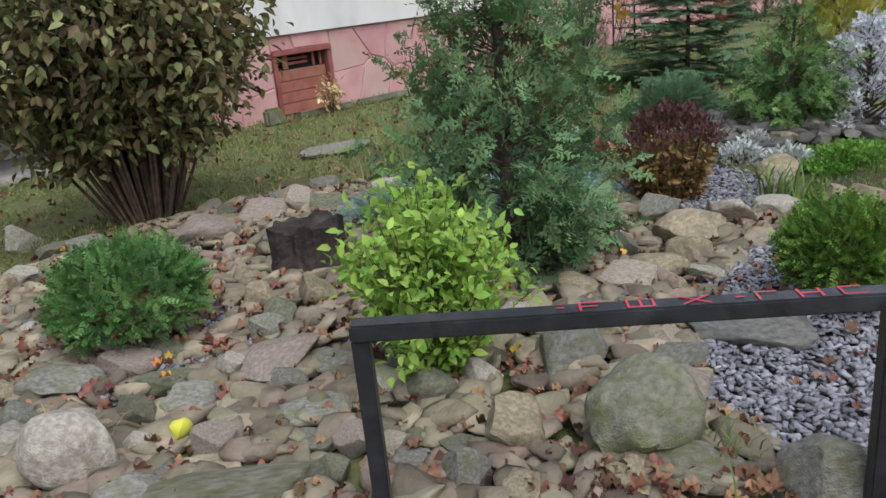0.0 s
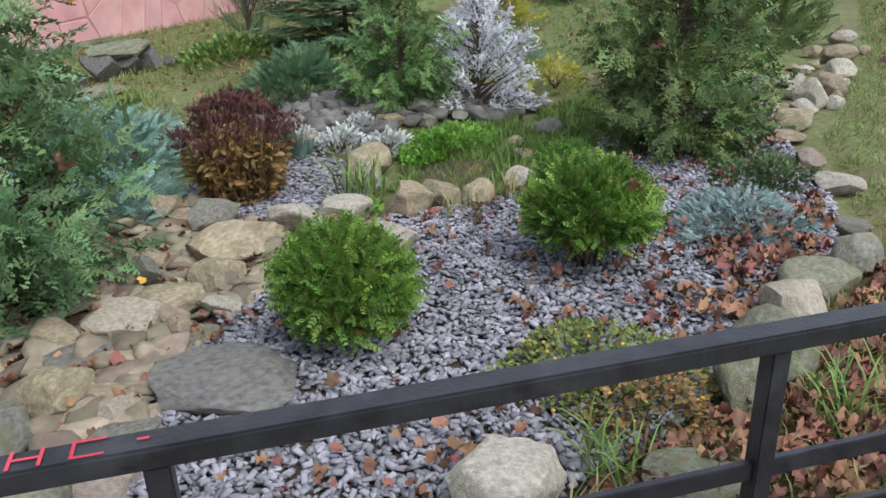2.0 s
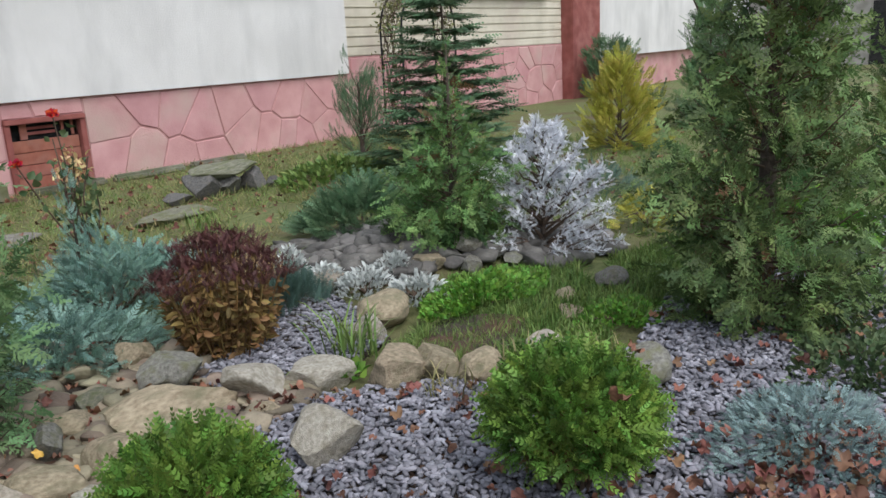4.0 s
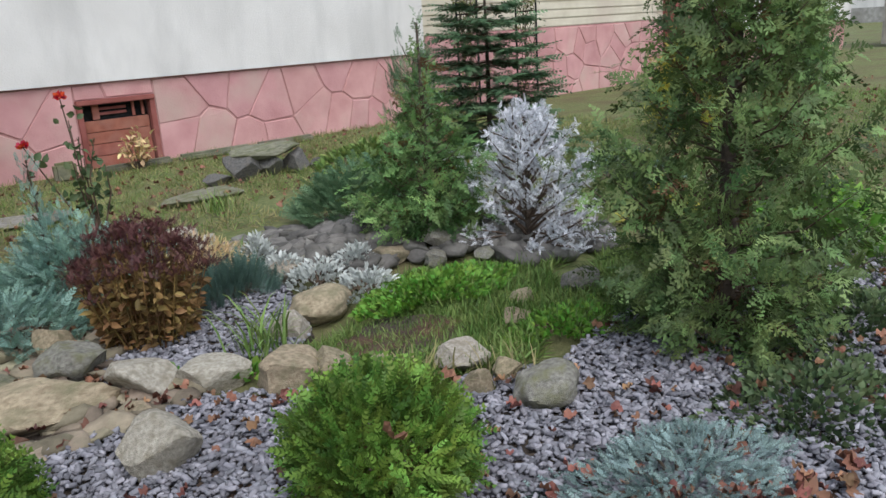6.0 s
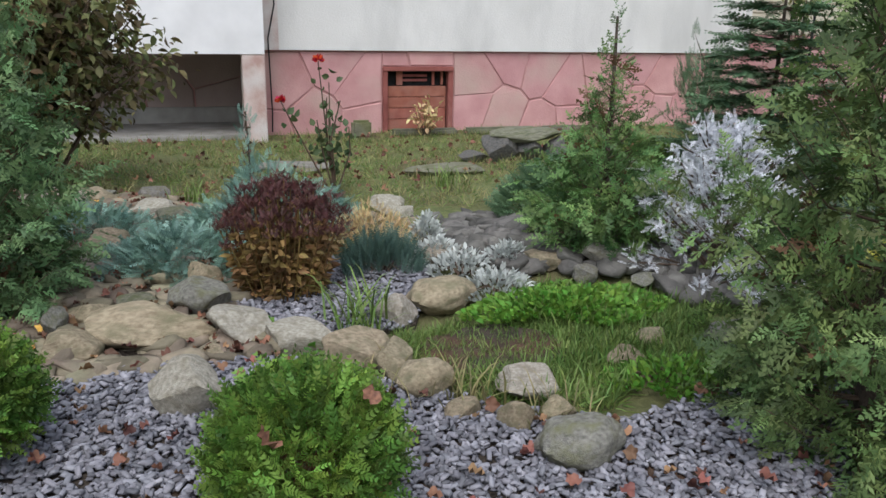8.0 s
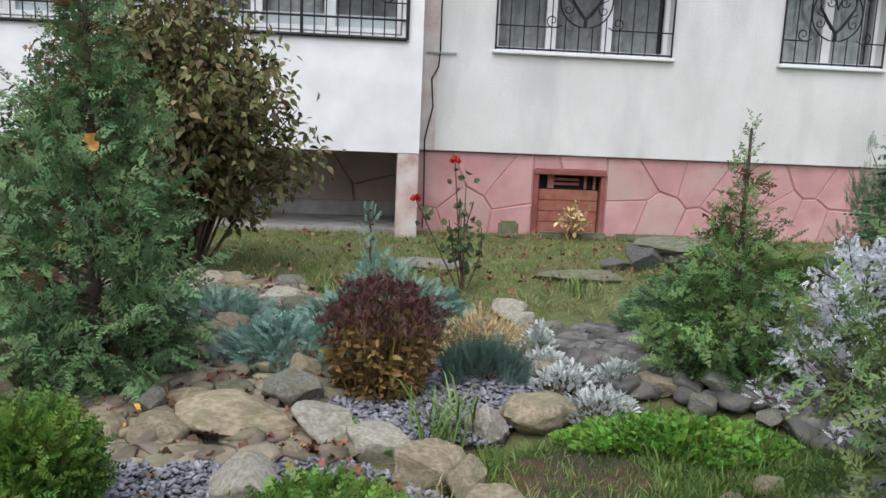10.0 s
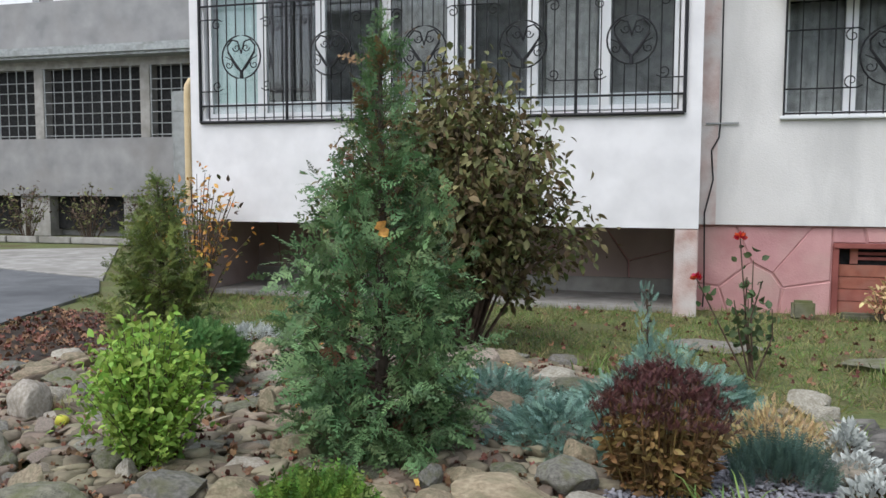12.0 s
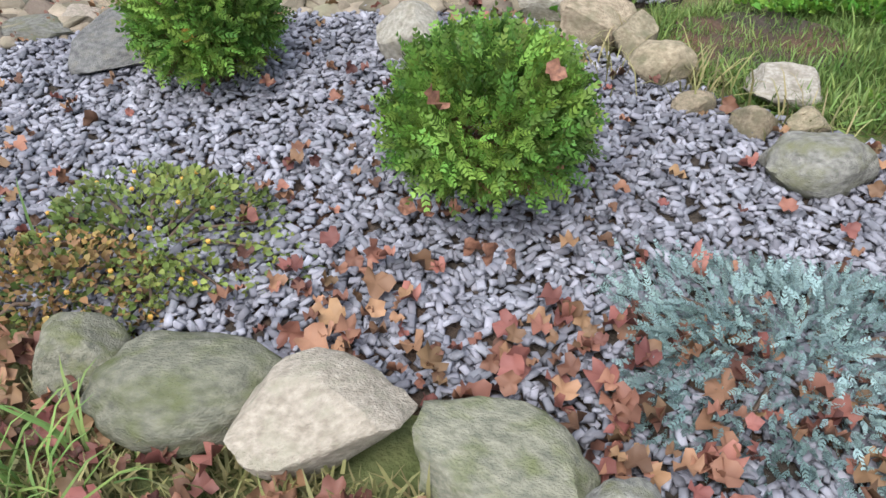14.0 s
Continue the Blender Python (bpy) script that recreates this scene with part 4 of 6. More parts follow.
stone("block", 5, 2.50, 1.79, 0.068, 0.051, 0.068, -53, M_PALE, words="pale stone below a lime shrub")
stone("block", 6, 2.41, 2.08, 0.064, 0.048, 0.071, -37, M_SLATE, words="dark grey stone below a lime shrub")
stone("round", 0, 2.55, 1.21, 0.225, 0.17, 0.14, 12, M_MOSSROCK, words="large smooth olive-grey boulder edging the gravel", group=EDGE)
stone("round", 1, 2.77, 1.64, 0.18, 0.12, 0.09, 15, M_GREYROCK, words="grey boulder edging the gravel", group=EDGE)
stone("round", 2, 2.45, 0.98, 0.156, 0.096, 0.052, -71, M_MOSSROCK, words="low mossy boulder edging the gravel by the railing", group=EDGE)
stone("block", 3, 2.56, 0.70, 0.148, 0.111, 0.128, -55, M_GREYROCK, words="grey boulder edging the gravel by the railing", group=EDGE)
stone("flat", 4, 1.61, 1.96, 0.300, 0.087, 0.054, -41, M_MOSSROCK, words="long flat mossy slab in the rockery")
stone("block", 5, 2.63, 2.85, 0.092, 0.069, 0.101, -46, M_TAN, words="upright tan stone beside the stump")
stone("block", 6, 2.31, 2.78, 0.071, 0.053, 0.063, -51, M_GREYROCK, words="grey stone in the rockery")
stone("block", 0, 2.03, 2.59, 0.058, 0.044, 0.064, -56, M_PALE, words="pale pointed stone in the rockery")
stone("block", 1, 2.10, 2.33, 0.066, 0.050, 0.053, -40, M_GREYROCK, words="grey stone in the rockery")
stone("flat", 2, 2.30, 2.35, 0.117, 0.091, 0.030, -45, M_GREYROCK, words="grey-brown flat stone in the rockery")
stone("block", 3, 2.25, 5.46, 0.116, 0.087, 0.108, -50, M_PALE, words="pale stone at the edge of the rockery")
stone("round", 4, 1.39, 2.85, 0.070, 0.052, 0.077, -55, M_GREYROCK, words="grey-brown stone at the edge of the rockery")
stone("flat", 5, 2.40, 4.72, 0.131, 0.111, 0.077, -39, M_GREYROCK, words="flat grey stone in the rockery")
stone("flat", 6, 2.27, 4.91, 0.107, 0.091, 0.060, -44, M_MOSSROCK, words="flat mossy stone in the rockery")
stone("block", 0, 1.95, 4.53, 0.104, 0.078, 0.072, -49, M_PALE, words="pale stone in the rockery")
stone("flat", 1, 1.60, 3.31, 0.093, 0.079, 0.034, -54, M_TAN, words="flat tan stone in the rockery")
stone("block", 2, 3.56, 4.25, 0.099, 0.074, 0.109, -38, M_PINKROCK, words="pointed pinkish stone behind the stump")
stone("flat", 3, 3.66, 3.77, 0.171, 0.145, 0.057, -43, M_PINKROCK, words="pinkish flat stone in the rockery")
stone("round", 4, 2.91, 4.27, 0.197, 0.148, 0.104, -48, M_PINKROCK, words="pinkish weathered flat stone in the rockery")
stone("round", 0, 3.66, 1.80, 0.145, 0.108, 0.064, -61, M_TAN, words="smooth tan boulder edging the gravel", group=EDGE)
stone("block", 2, 3.48, 1.83, 0.134, 0.100, 0.068, -71, M_PINKROCK, words="pinkish-grey flat boulder edging the gravel", group=EDGE)
stone("flat", 3, 3.26, 1.82, 0.152, 0.103, 0.032, -55, M_GREYROCK, words="grey flat stone edging the gravel", group=EDGE)
stone("block", 4, 3.78, 2.05, 0.074, 0.056, 0.080, -60, M_GREYROCK, words="dark pointed stone in the rockery")
stone("flat", 5, 3.33, 1.27, 0.231, 0.187, 0.050, -64, M_SLATE, words="flat dark grey stepping stone lying in slate chippings")
stone("round", 6, 2.91, 0.53, 0.104, 0.078, 0.041, -70, M_MOSSROCK, words="small mossy boulder edging the gravel", group=EDGE)
stone("flat", 0, 3.14, 0.29, 0.134, 0.114, 0.124, -75, M_PALE, words="pale flat-topped boulder among fallen leaves")
stone("block", 1, 3.44, -0.09, 0.139, 0.104, 0.049, -59, M_MOSSROCK, words="mossy angular boulder edging the gravel", group=EDGE)
stone("block", 3, 2.68, 0.58, 0.104, 0.078, 0.091, -69, M_PALE, words="pale stone under the railing")
stone("block", 4, 4.35, -0.24, 0.165, 0.102, 0.113, 26, M_PINKROCK, words="angular pinkish tan boulder edging the gravel", group=EDGE)
stone("flat", 5, 4.67, -0.29, 0.170, 0.120, 0.070, -18, M_MOSSROCK, words="flat mossy stone half buried in leaves")
stone("round", 6, 4.87, -0.42, 0.101, 0.076, 0.111, -63, M_GREYROCK, words="smooth grey stone edging the gravel", group=EDGE)
stone("round", 0, 4.11, -0.19, 0.214, 0.132, 0.098, 3, M_MOSSROCK, words="smooth mossy grey boulder edging the gravel", group=EDGE)
stone("block", 1, 5.01, 1.36, 0.106, 0.080, 0.078, -73, M_TAN, words="tan wedge-shaped stone beside the small lawn")
stone("round", 2, 6.20, -0.21, 0.081, 0.060, 0.070, -57, M_PINKROCK, words="pinkish stone edging the lawn", group=EDGE)
stone("round", 3, 6.72, -0.05, 0.122, 0.092, 0.039, -62, M_TAN, words="tan stone edging the lawn", group=EDGE)
stone("flat", 4, 7.08, -0.07, 0.139, 0.118, 0.070, -67, M_TAN, words="tan flat stone edging the lawn", group=EDGE)
stone("round", 5, 7.65, -0.14, 0.126, 0.094, 0.126, -72, M_PALE, words="pale stone edging the lawn", group=EDGE)
stone("round", 6, 9.50, -0.29, 0.176, 0.132, 0.091, -56, M_TAN, words="tan stone edging the lawn", group=EDGE)
stone("round", 0, 10.48, -0.30, 0.146, 0.109, 0.080, -61, M_PALE, words="pale stone edging the lawn", group=EDGE)
stone("block", 1, 5.88, -0.35, 0.116, 0.087, 0.056, -66, M_PALE, words="pale grey stone edging the gravel", group=EDGE)
stone("flat", 2, 5.35, -0.41, 0.079, 0.067, 0.032, -71, M_GREYROCK, words="grey flat stone edging the gravel", group=EDGE)
stone("round", 3, 3.88, 1.77, 0.123, 0.092, 0.079, 4, M_TAN, words="rounded tan boulder edging the gravel", group=EDGE)
stone("round", 2, 4.17, 1.89, 0.249, 0.14, 0.10, -1, M_TAN, words="long tan sandstone boulder edging the gravel", group=EDGE)
stone("round", 5, 3.91, 2.16, 0.120, 0.090, 0.055, -6, M_TAN, words="smooth pale tan stone in the rockery")
stone("block", 6, 3.85, 2.76, 0.133, 0.100, 0.086, -11, M_PINKROCK, words="pinkish-brown slab beside a blue juniper")
stone("block", 0, 4.34, 2.18, 0.135, 0.101, 0.100, -16, M_GREYROCK, words="dark grey-brown slab in the rockery")
stone("block", 1, 4.37, 2.49, 0.080, 0.060, 0.088, -0, M_TAN, words="squarish tan stone behind a slab")
stone("block", 2, 3.88, 3.21, 0.122, 0.091, 0.085, -5, M_TAN, words="tan boulder beside a blue juniper")
stone("round", 3, 3.52, 2.15, 0.106, 0.080, 0.052, -10, M_MOSSROCK, words="mossy stone at the foot of a thuja")
stone("block", 4, 4.30, 1.25, 0.123, 0.092, 0.123, -15, M_PALE, words="pale mottled angular boulder in slate chippings")
stone("flat", 5, 4.71, 1.72, 0.124, 0.106, 0.062, 1, M_PALE, words="pale flat stone edging the gravel", group=EDGE)
stone("block", 6, 4.89, 1.46, 0.128, 0.096, 0.095, -4, M_TAN, words="tan angular stone beside the small lawn")
stone("round", 0, 5.08, 1.19, 0.107, 0.080, 0.083, -9, M_TAN, words="tan stone with long grass over it")
stone("flat", 1, 5.15, 0.99, 0.063, 0.054, 0.048, -14, M_TAN, words="small tan stone beside the lawn")
stone("block", 2, 5.43, 1.10, 0.121, 0.091, 0.059, 2, M_PALE, words="pale flat stone beside the small lawn")
stone("block", 3, 5.30, 0.89, 0.071, 0.053, 0.064, -3, M_TAN, words="tan stone with grass beside it")
stone("block", 4, 5.44, 0.89, 0.058, 0.043, 0.056, -8, M_TAN, words="tan angular stone by the slate chippings")
stone("round", 5, 5.14, 1.85, 0.091, 0.069, 0.087, -13, M_PALE, words="pale rounded stone beside the small lawn")
stone("round", 6, 5.38, 1.97, 0.167, 0.125, 0.091, 3, M_TAN, words="smooth oval tan stone beside the small lawn")
stone("flat", 0, 5.52, 2.52, 0.107, 0.091, 0.065, -2, M_PINKROCK, words="pinkish flat stone beside white foliage")
stone("flat", 1, 5.51, 2.95, 0.134, 0.114, 0.060, -7, M_PALE, words="pale flat stone beside white foliage")
stone("block", 2, 6.22, 2.08, 0.100, 0.075, 0.079, -12, M_PALE, words="pale grey stone at the foot of the scree")
stone("flat", 3, 5.89, 1.26, 0.095, 0.079, 0.025, 4, M_TAN, words="flat tan stone in the small lawn")
stone("flat", 4, 6.09, 1.40, 0.072, 0.061, 0.035, -1, M_TAN, words="flat tan stone in the small lawn")
stone("flat", 5, 5.95, 2.18, 0.089, 0.075, 0.046, -6, M_TAN, words="flat tan stone at the foot of the scree")
stone("block", 6, 6.08, 1.97, 0.064, 0.048, 0.051, -11, M_GREYROCK, words="grey stone at the foot of the scree")
stone("round", 0, 5.41, 0.66, 0.141, 0.105, 0.090, -4, M_GREYROCK, words="rounded greyish boulder in slate chippings")
stone("round", 3, 3.07, 1.67, 0.116, 0.087, 0.082, 12, M_TAN, words="tan stone edging the gravel", group=EDGE)
stone("round", 3, 3.86, -0.14, 0.10, 0.08, 0.10, 20, M_MOSSROCK, words="rounded grey-green boulder edging the gravel", group=EDGE)
stone("flat", 2, 5.20, 5.95, 0.38, 0.24, 0.03, 10, M_GREYROCK, words="flat grey slab half grown over in the lawn")
stone("flat", 3, 6.40, 5.30, 0.40, 0.15, 0.05, 0, M_MOSSROCK, words="long flat stone in the lawn")
stone("round", 0, 6.42, 1.30, 0.13, 0.09, 0.06, 0, M_GREYROCK, words="grey stone beside a thuja")
stone("flat", 1, 5.55, 3.25, 0.20, 0.12, 0.06, 0, M_TAN, words="tan flat stone behind dried sedum")
stone("round", 1, 8.75, -0.30, 0.17, 0.12, 0.10, -10, M_PALE, words="pale stone edging the lawn", group=EDGE)
stone("flat", 4, 8.20, -0.23, 0.18, 0.13, 0.08, 10, M_TAN, words="tan stone edging the lawn", group=EDGE)

srng = random.Random(11)


def free(x, y, r, slack=0.85):
    return all((x - a) ** 2 + (y - b) ** 2 > ((r + c) * slack) ** 2 for a, b, c in TAKEN)


PLANTS = [(3.42, 2.42, 0.16), (2.46, 2.0, 0.12), (1.95, 3.16, 0.2), (4.78, 2.45, 0.15), (2.93, 3.30, 0.16), (3.73, 1.15, 0.1), (4.6, 0.6, 0.1), (3.0, 5.3, 0.3)]
TAKEN += PLANTS


def scatter_stones(poly, n, r0, r1, mats, kinds, group, flatness=(0.4, 0.75)):
    made = 0
    for tries in range(n * 40):
        if made >= n:
            break
        p = points_in(poly, 1, np.random.RandomState(srng.randrange(10 ** 6)))
        if not len(p):
            continue
        x, y = p[0]
        r = r0 + (r1 - r0) * srng.random() ** 1.7 * (1 - 0.4 * tries / (n * 40))
        if not free(x, y, r, 0.78):
            continue
        k = srng.choice(kinds)
        stone(k, srng.randrange(12), x, y, r * srng.uniform(0.85, 1.35), r * srng.uniform(0.65, 0.95), r * 0.85 * srng.uniform(*flatness), srng.uniform(0, 360), srng.choice(mats), 0.25, "stone", "", srng.uniform(-16, 16), group)
        made += 1


def rubble(name, poly, n, r0, r1, material, seed, label, z=0.0, thick=0.42):
    """Small stones past counting, joined."""
    rng = np.random.RandomState(seed)
    pts = points_in(poly, n, rng)
    V, F, base = [], [], 0
    for k, me in enumerate(CHIP):
        sub = pts[k::len(CHIP)]
        if not len(sub):
            continue
        bv = np.array([v.co[:] for v in me.vertices]) * np.array([1.25, 0.85, thick])
        bf = np.array([p.vertices[:] for p in me.polygons])
        c = len(sub)
        a = rng.uniform(0, 2 * math.pi, c)
        axis = unit(np.stack([np.cos(a), np.sin(a), rng.normal(size=c) * 0.2], axis=1))
        r = rng.uniform(r0, r1, c)
        pos = np.column_stack([sub, np.array([G(*p) for p in sub]) + z + r * 0.3])
        v, f = strew(bv, bf, frames_along(pos, axis, np.array([0, 0, 1.0]) + rng.normal(size=(c, 3)) * 0.25, r))
        V.append(v)
        F.append(f + base)
        base += len(v)
    tagged(part(name, mesh_of(name, np.concatenate(V), np.concatenate(F), material)), label, "stones", kind="stuff")


SCREE = [(5.45, 3.1), (5.55, 2.65), (5.75, 2.2), (6.2, 2.0), (6.5, 1.7), (7.0, 1.55), (7.4, 1.9), (7.4, 2.8), (6.6, 3.4), (5.8, 3.5)]
scatter_stones(ROCKERY, 175, 0.065, 0.145, [M_TAN, M_TAN, M_GREYROCK, M_PINKROCK, M_MOSSROCK, M_PALE], ["small", "block", "block", "flat"], "stones of the rockery")
scatter_stones(SCREE, 70, 0.05, 0.10, [M_SLATE, M_SLATE, M_GREYROCK, M_SLATE], ["small", "flat"], "slate pieces of the scree", (0.3, 0.5))
scatter_stones([(0.0, 3.0), (0.5, 2.0), (1.2, 4.2), (0.8, 4.9)], 20, 0.06, 0.14, [M_TAN, M_PALE, M_GREYROCK], ["small", "round"], "stones of the rockery")
scatter_stones([(7.0, 0.15), (7.4, -0.35), (10, -0.5), (10, 0)], 14, 0.06, 0.11, [M_TAN, M_PALE], ["small"], "stones edging the lawn")
scatter_stones([(4.4, 3.2), (5.5, 3.2), (5.8, 3.9), (4.6, 3.9)], 16, 0.05, 0.12, [M_TAN, M_PALE, M_GREYROCK], ["small", "flat"], "stones of the rockery")
rubble("rockery_rubble", ROCKERY, 2700, 0.028, 0.085, M_RUBBLE, 121, "small brown and grey stones filling the rockery")
rubble("scree", SCREE, 900, 0.035, 0.085, M_SCREE, 122, "dark slate pieces of the mound", thick=0.6)

# heap of dark stones with a slab on it, in the lawn
sb = root("stone_stack", 7.5, 6.1, G(7.5, 6.1) - 0.02, "low dark stack of rough stones with a slab on top", "stones")
for kind, x, y, z, sx, sy, sz, t in ((1, -0.28, 0, 0.12, 0.18, 0.15, 0.15, 10), (2, 0.05, 0.02, 0.12, 0.17, 0.14, 0.15, 50), (3, 0.33, 0, 0.11, 0.16, 0.14, 0.14, 80), (4, -0.55, 0.02, 0.05, 0.15, 0.1, 0.07, 0), (5, 0.6, -0.05, 0.05, 0.14, 0.1, 0.07, 30)):
    me = BLOCK[kind].copy()
    me.materials.append(M_SLATE)
    st = part("stone", me, sb)
    st.matrix_local = pose(x, y, z, 0, 0, t)
    st.scale = (sx, sy, sz)
me = FLAT[2].copy()
me.materials.append(M_MOSSROCK)
st = part("slab", me, sb)
st.matrix_local = pose(0, 0, 0.265, 3, -3, 5)
st.scale = (0.38, 0.20, 0.06)
cb = root("border_edging", 7.2, 8.62, -0.2, "old low concrete edging in front of the cellar hatch", "edging")
for x, w in ((-1.0, 0.25), (-0.5, 0.9), (0.5, 1.0), (1.6, 0.9)):
    part("edging_block", box(x, x + w, -0.06, 0.06, 0, 0.10 + 0.12 * (w < 0.3), 0.03), cb, material=M_MOSSROCK)


def stump():
    s = root("tree_stump", 2.93, 3.30, 0, "charred dark tree stump standing in the rockery", "stump")
    bm = bmesh.new()
    rings = []
    for j in range(7):
        z = j / 6 * 0.24
        ring = []
        for i in range(28):
            a = i * 2 * math.pi / 28
            r = 0.16 + 0.06 * (1 - j / 6) ** 2 + 0.045 * noise.noise((math.cos(a) * 3, math.sin(a) * 3, z * 3)) + 0.03 * noise.noise((math.cos(a) * 11, math.sin(a) * 11, z * 2))
            ring.append(bm.verts.new((r * math.cos(a), r * math.sin(a), z + (0.08 * noise.noise((math.cos(a) * 2, math.sin(a) * 2, 9)) if j == 6 else 0))))
        rings.append(ring)
    for j in range(6):
        for i in range(28):
            k = (i + 1) % 28
            bm.faces.new((rings[j][i], rings[j][k], rings[j + 1][k], rings[j + 1][i]))
    c = bm.verts.new((0.02, 0, 0.20))
    for i in range(28):
        bm.faces.new((rings[-1][i], rings[-1][(i + 1) % 28], c))
    bmesh.ops.recalc_face_normals(bm, faces=bm.faces[:])
    part("trunk", bm, s, material=M_STUMP)


stump()


# ---- plants ----
SPRAY, SPRAY_S = spray(6, 0.36, 0.12, 0.034), spray(4, 0.42, 0.05, 0.048, 0.5)
NEEDLE = spray(7, 0.26, 0.05, 0.02)
THUJA_SPRAYS = [uneven_spray(k) for k in range(5)]
LEAF = leaf_full()
ROUNDLEAF = leaf_full(0.8, 0.16)


def branches(rng, n, height, profile, rise=0.5, z0=0.05, bulge=1.0, lean=(0, 0)):
    """Limbs from a central stem out to a profile radius(z/height): start, end points, with an uneven outline."""
    out = []
    for i in range(n):
        u = ((i + rng.rand()) / n) ** 1.3
        z = z0 + u * (height - z0)
        a = i * 2.399 + rng.normal() * 0.3
        r = profile(u) * bulge * rng.uniform(0.58, 1.2)
        tip = np.array([math.cos(a) * r + lean[0] * z, math.sin(a) * r + lean[1] * z, z + rise * r * rng.uniform(0.4, 1.2) * (min(1.0, u * 4) * 1.25 - 0.25)])
        tip[2] = max(tip[2], 0.05)
        foot = np.array([lean[0] * z * 0.7, lean[1] * z * 0.7, max(0.02, z - r * 0.35)])
        out.append((foot, tip))
    return out


def conifer(name, x, y, height, profile, n_limbs, per, size, material, label, category="conifer", rise=0.5, seed=0, base=SPRAY, fill=0.35, trunk=0.035, lean=(0, 0), up=0.35, core=None, z0=0.05, leader=0.0, wild=0.55):
    rng = np.random.RandomState(seed)
    p = root(name, x, y, G(x, y) - 0.01, label, category)
    limbs = branches(rng, n_limbs, height, profile, rise, z0, lean=lean)
    if leader:
        limbs += [(np.array([0, 0, height * 0.8]), np.array([0.05, 0.0, height + leader])), (np.array([0.0, 0, height * 0.9]), np.array([-0.05, 0.03, height + leader * 0.55]))]
    lines = [([(0, 0, -0.03), (lean[0] * height * 0.5 + 0.01, lean[1] * height * 0.5, height * 0.5), (lean[0] * height, lean[1] * height, height * 0.96)], trunk, trunk * 0.2)]
    part("trunk", mesh_of("trunk", *tubes(lines, 8), M_BARK), p)
    tw = []
    pos, axis = [], []
    for foot, tip in limbs:
        mid = foot * 0.5 + tip * 0.5 + rng.normal(size=3) * 0.02
        tw.append(([foot, mid, tip], 0.007 + 0.004 * np.linalg.norm(tip - foot), 0.002))
        d = tip - foot
        ln = np.linalg.norm(d)
        k = max(3, int(per * (0.4 + ln))) if tip[2] < height * 1.02 + 0.25 * ln else 9
        t = fill + (1 - fill) * rng.rand(k) ** 0.75
        q = foot + d * t[:, None] + rng.normal(size=(k, 3)) * size * 0.30
        dirs = unit(d) * 0.9 + rnd_dirs(rng, k) * wild + np.array([0, 0, up])
        pos.append(q)
        axis.append(unit(dirs))
    many("branch_framework", mesh_of("branch_framework", *tubes(tw, 4), M_TWIG), p)
    pos, axis = np.concatenate(pos), np.concatenate(axis)
    pos[:, 2] = np.maximum(pos[:, 2], 0.03)
    m = frames_along(pos, axis, rnd_dirs(rng, len(pos)), size * rng.uniform(0.65, 1.25, len(pos)))
    many("crown", mesh_of("crown", *strew(*base, m), material), p)
    if core:
        kk = int(len(pos) * 0.25)
        q = pos[:kk] * np.array([0.55, 0.55, 0.9])
        m = frames_along(q, rnd_dirs(rng, kk), rnd_dirs(rng, kk), np.full(kk, size))
        many("inner_foliage", mesh_of("inner_foliage", *strew(*base, m), core), p, "brown dead inner foliage")
    return p


def outline(*pairs):
    """A radius by height share, through the pairs given."""
    us, rs = [p[0] for p in pairs], [p[1] for p in pairs]
    return lambda u: float(np.interp(u, us, rs))


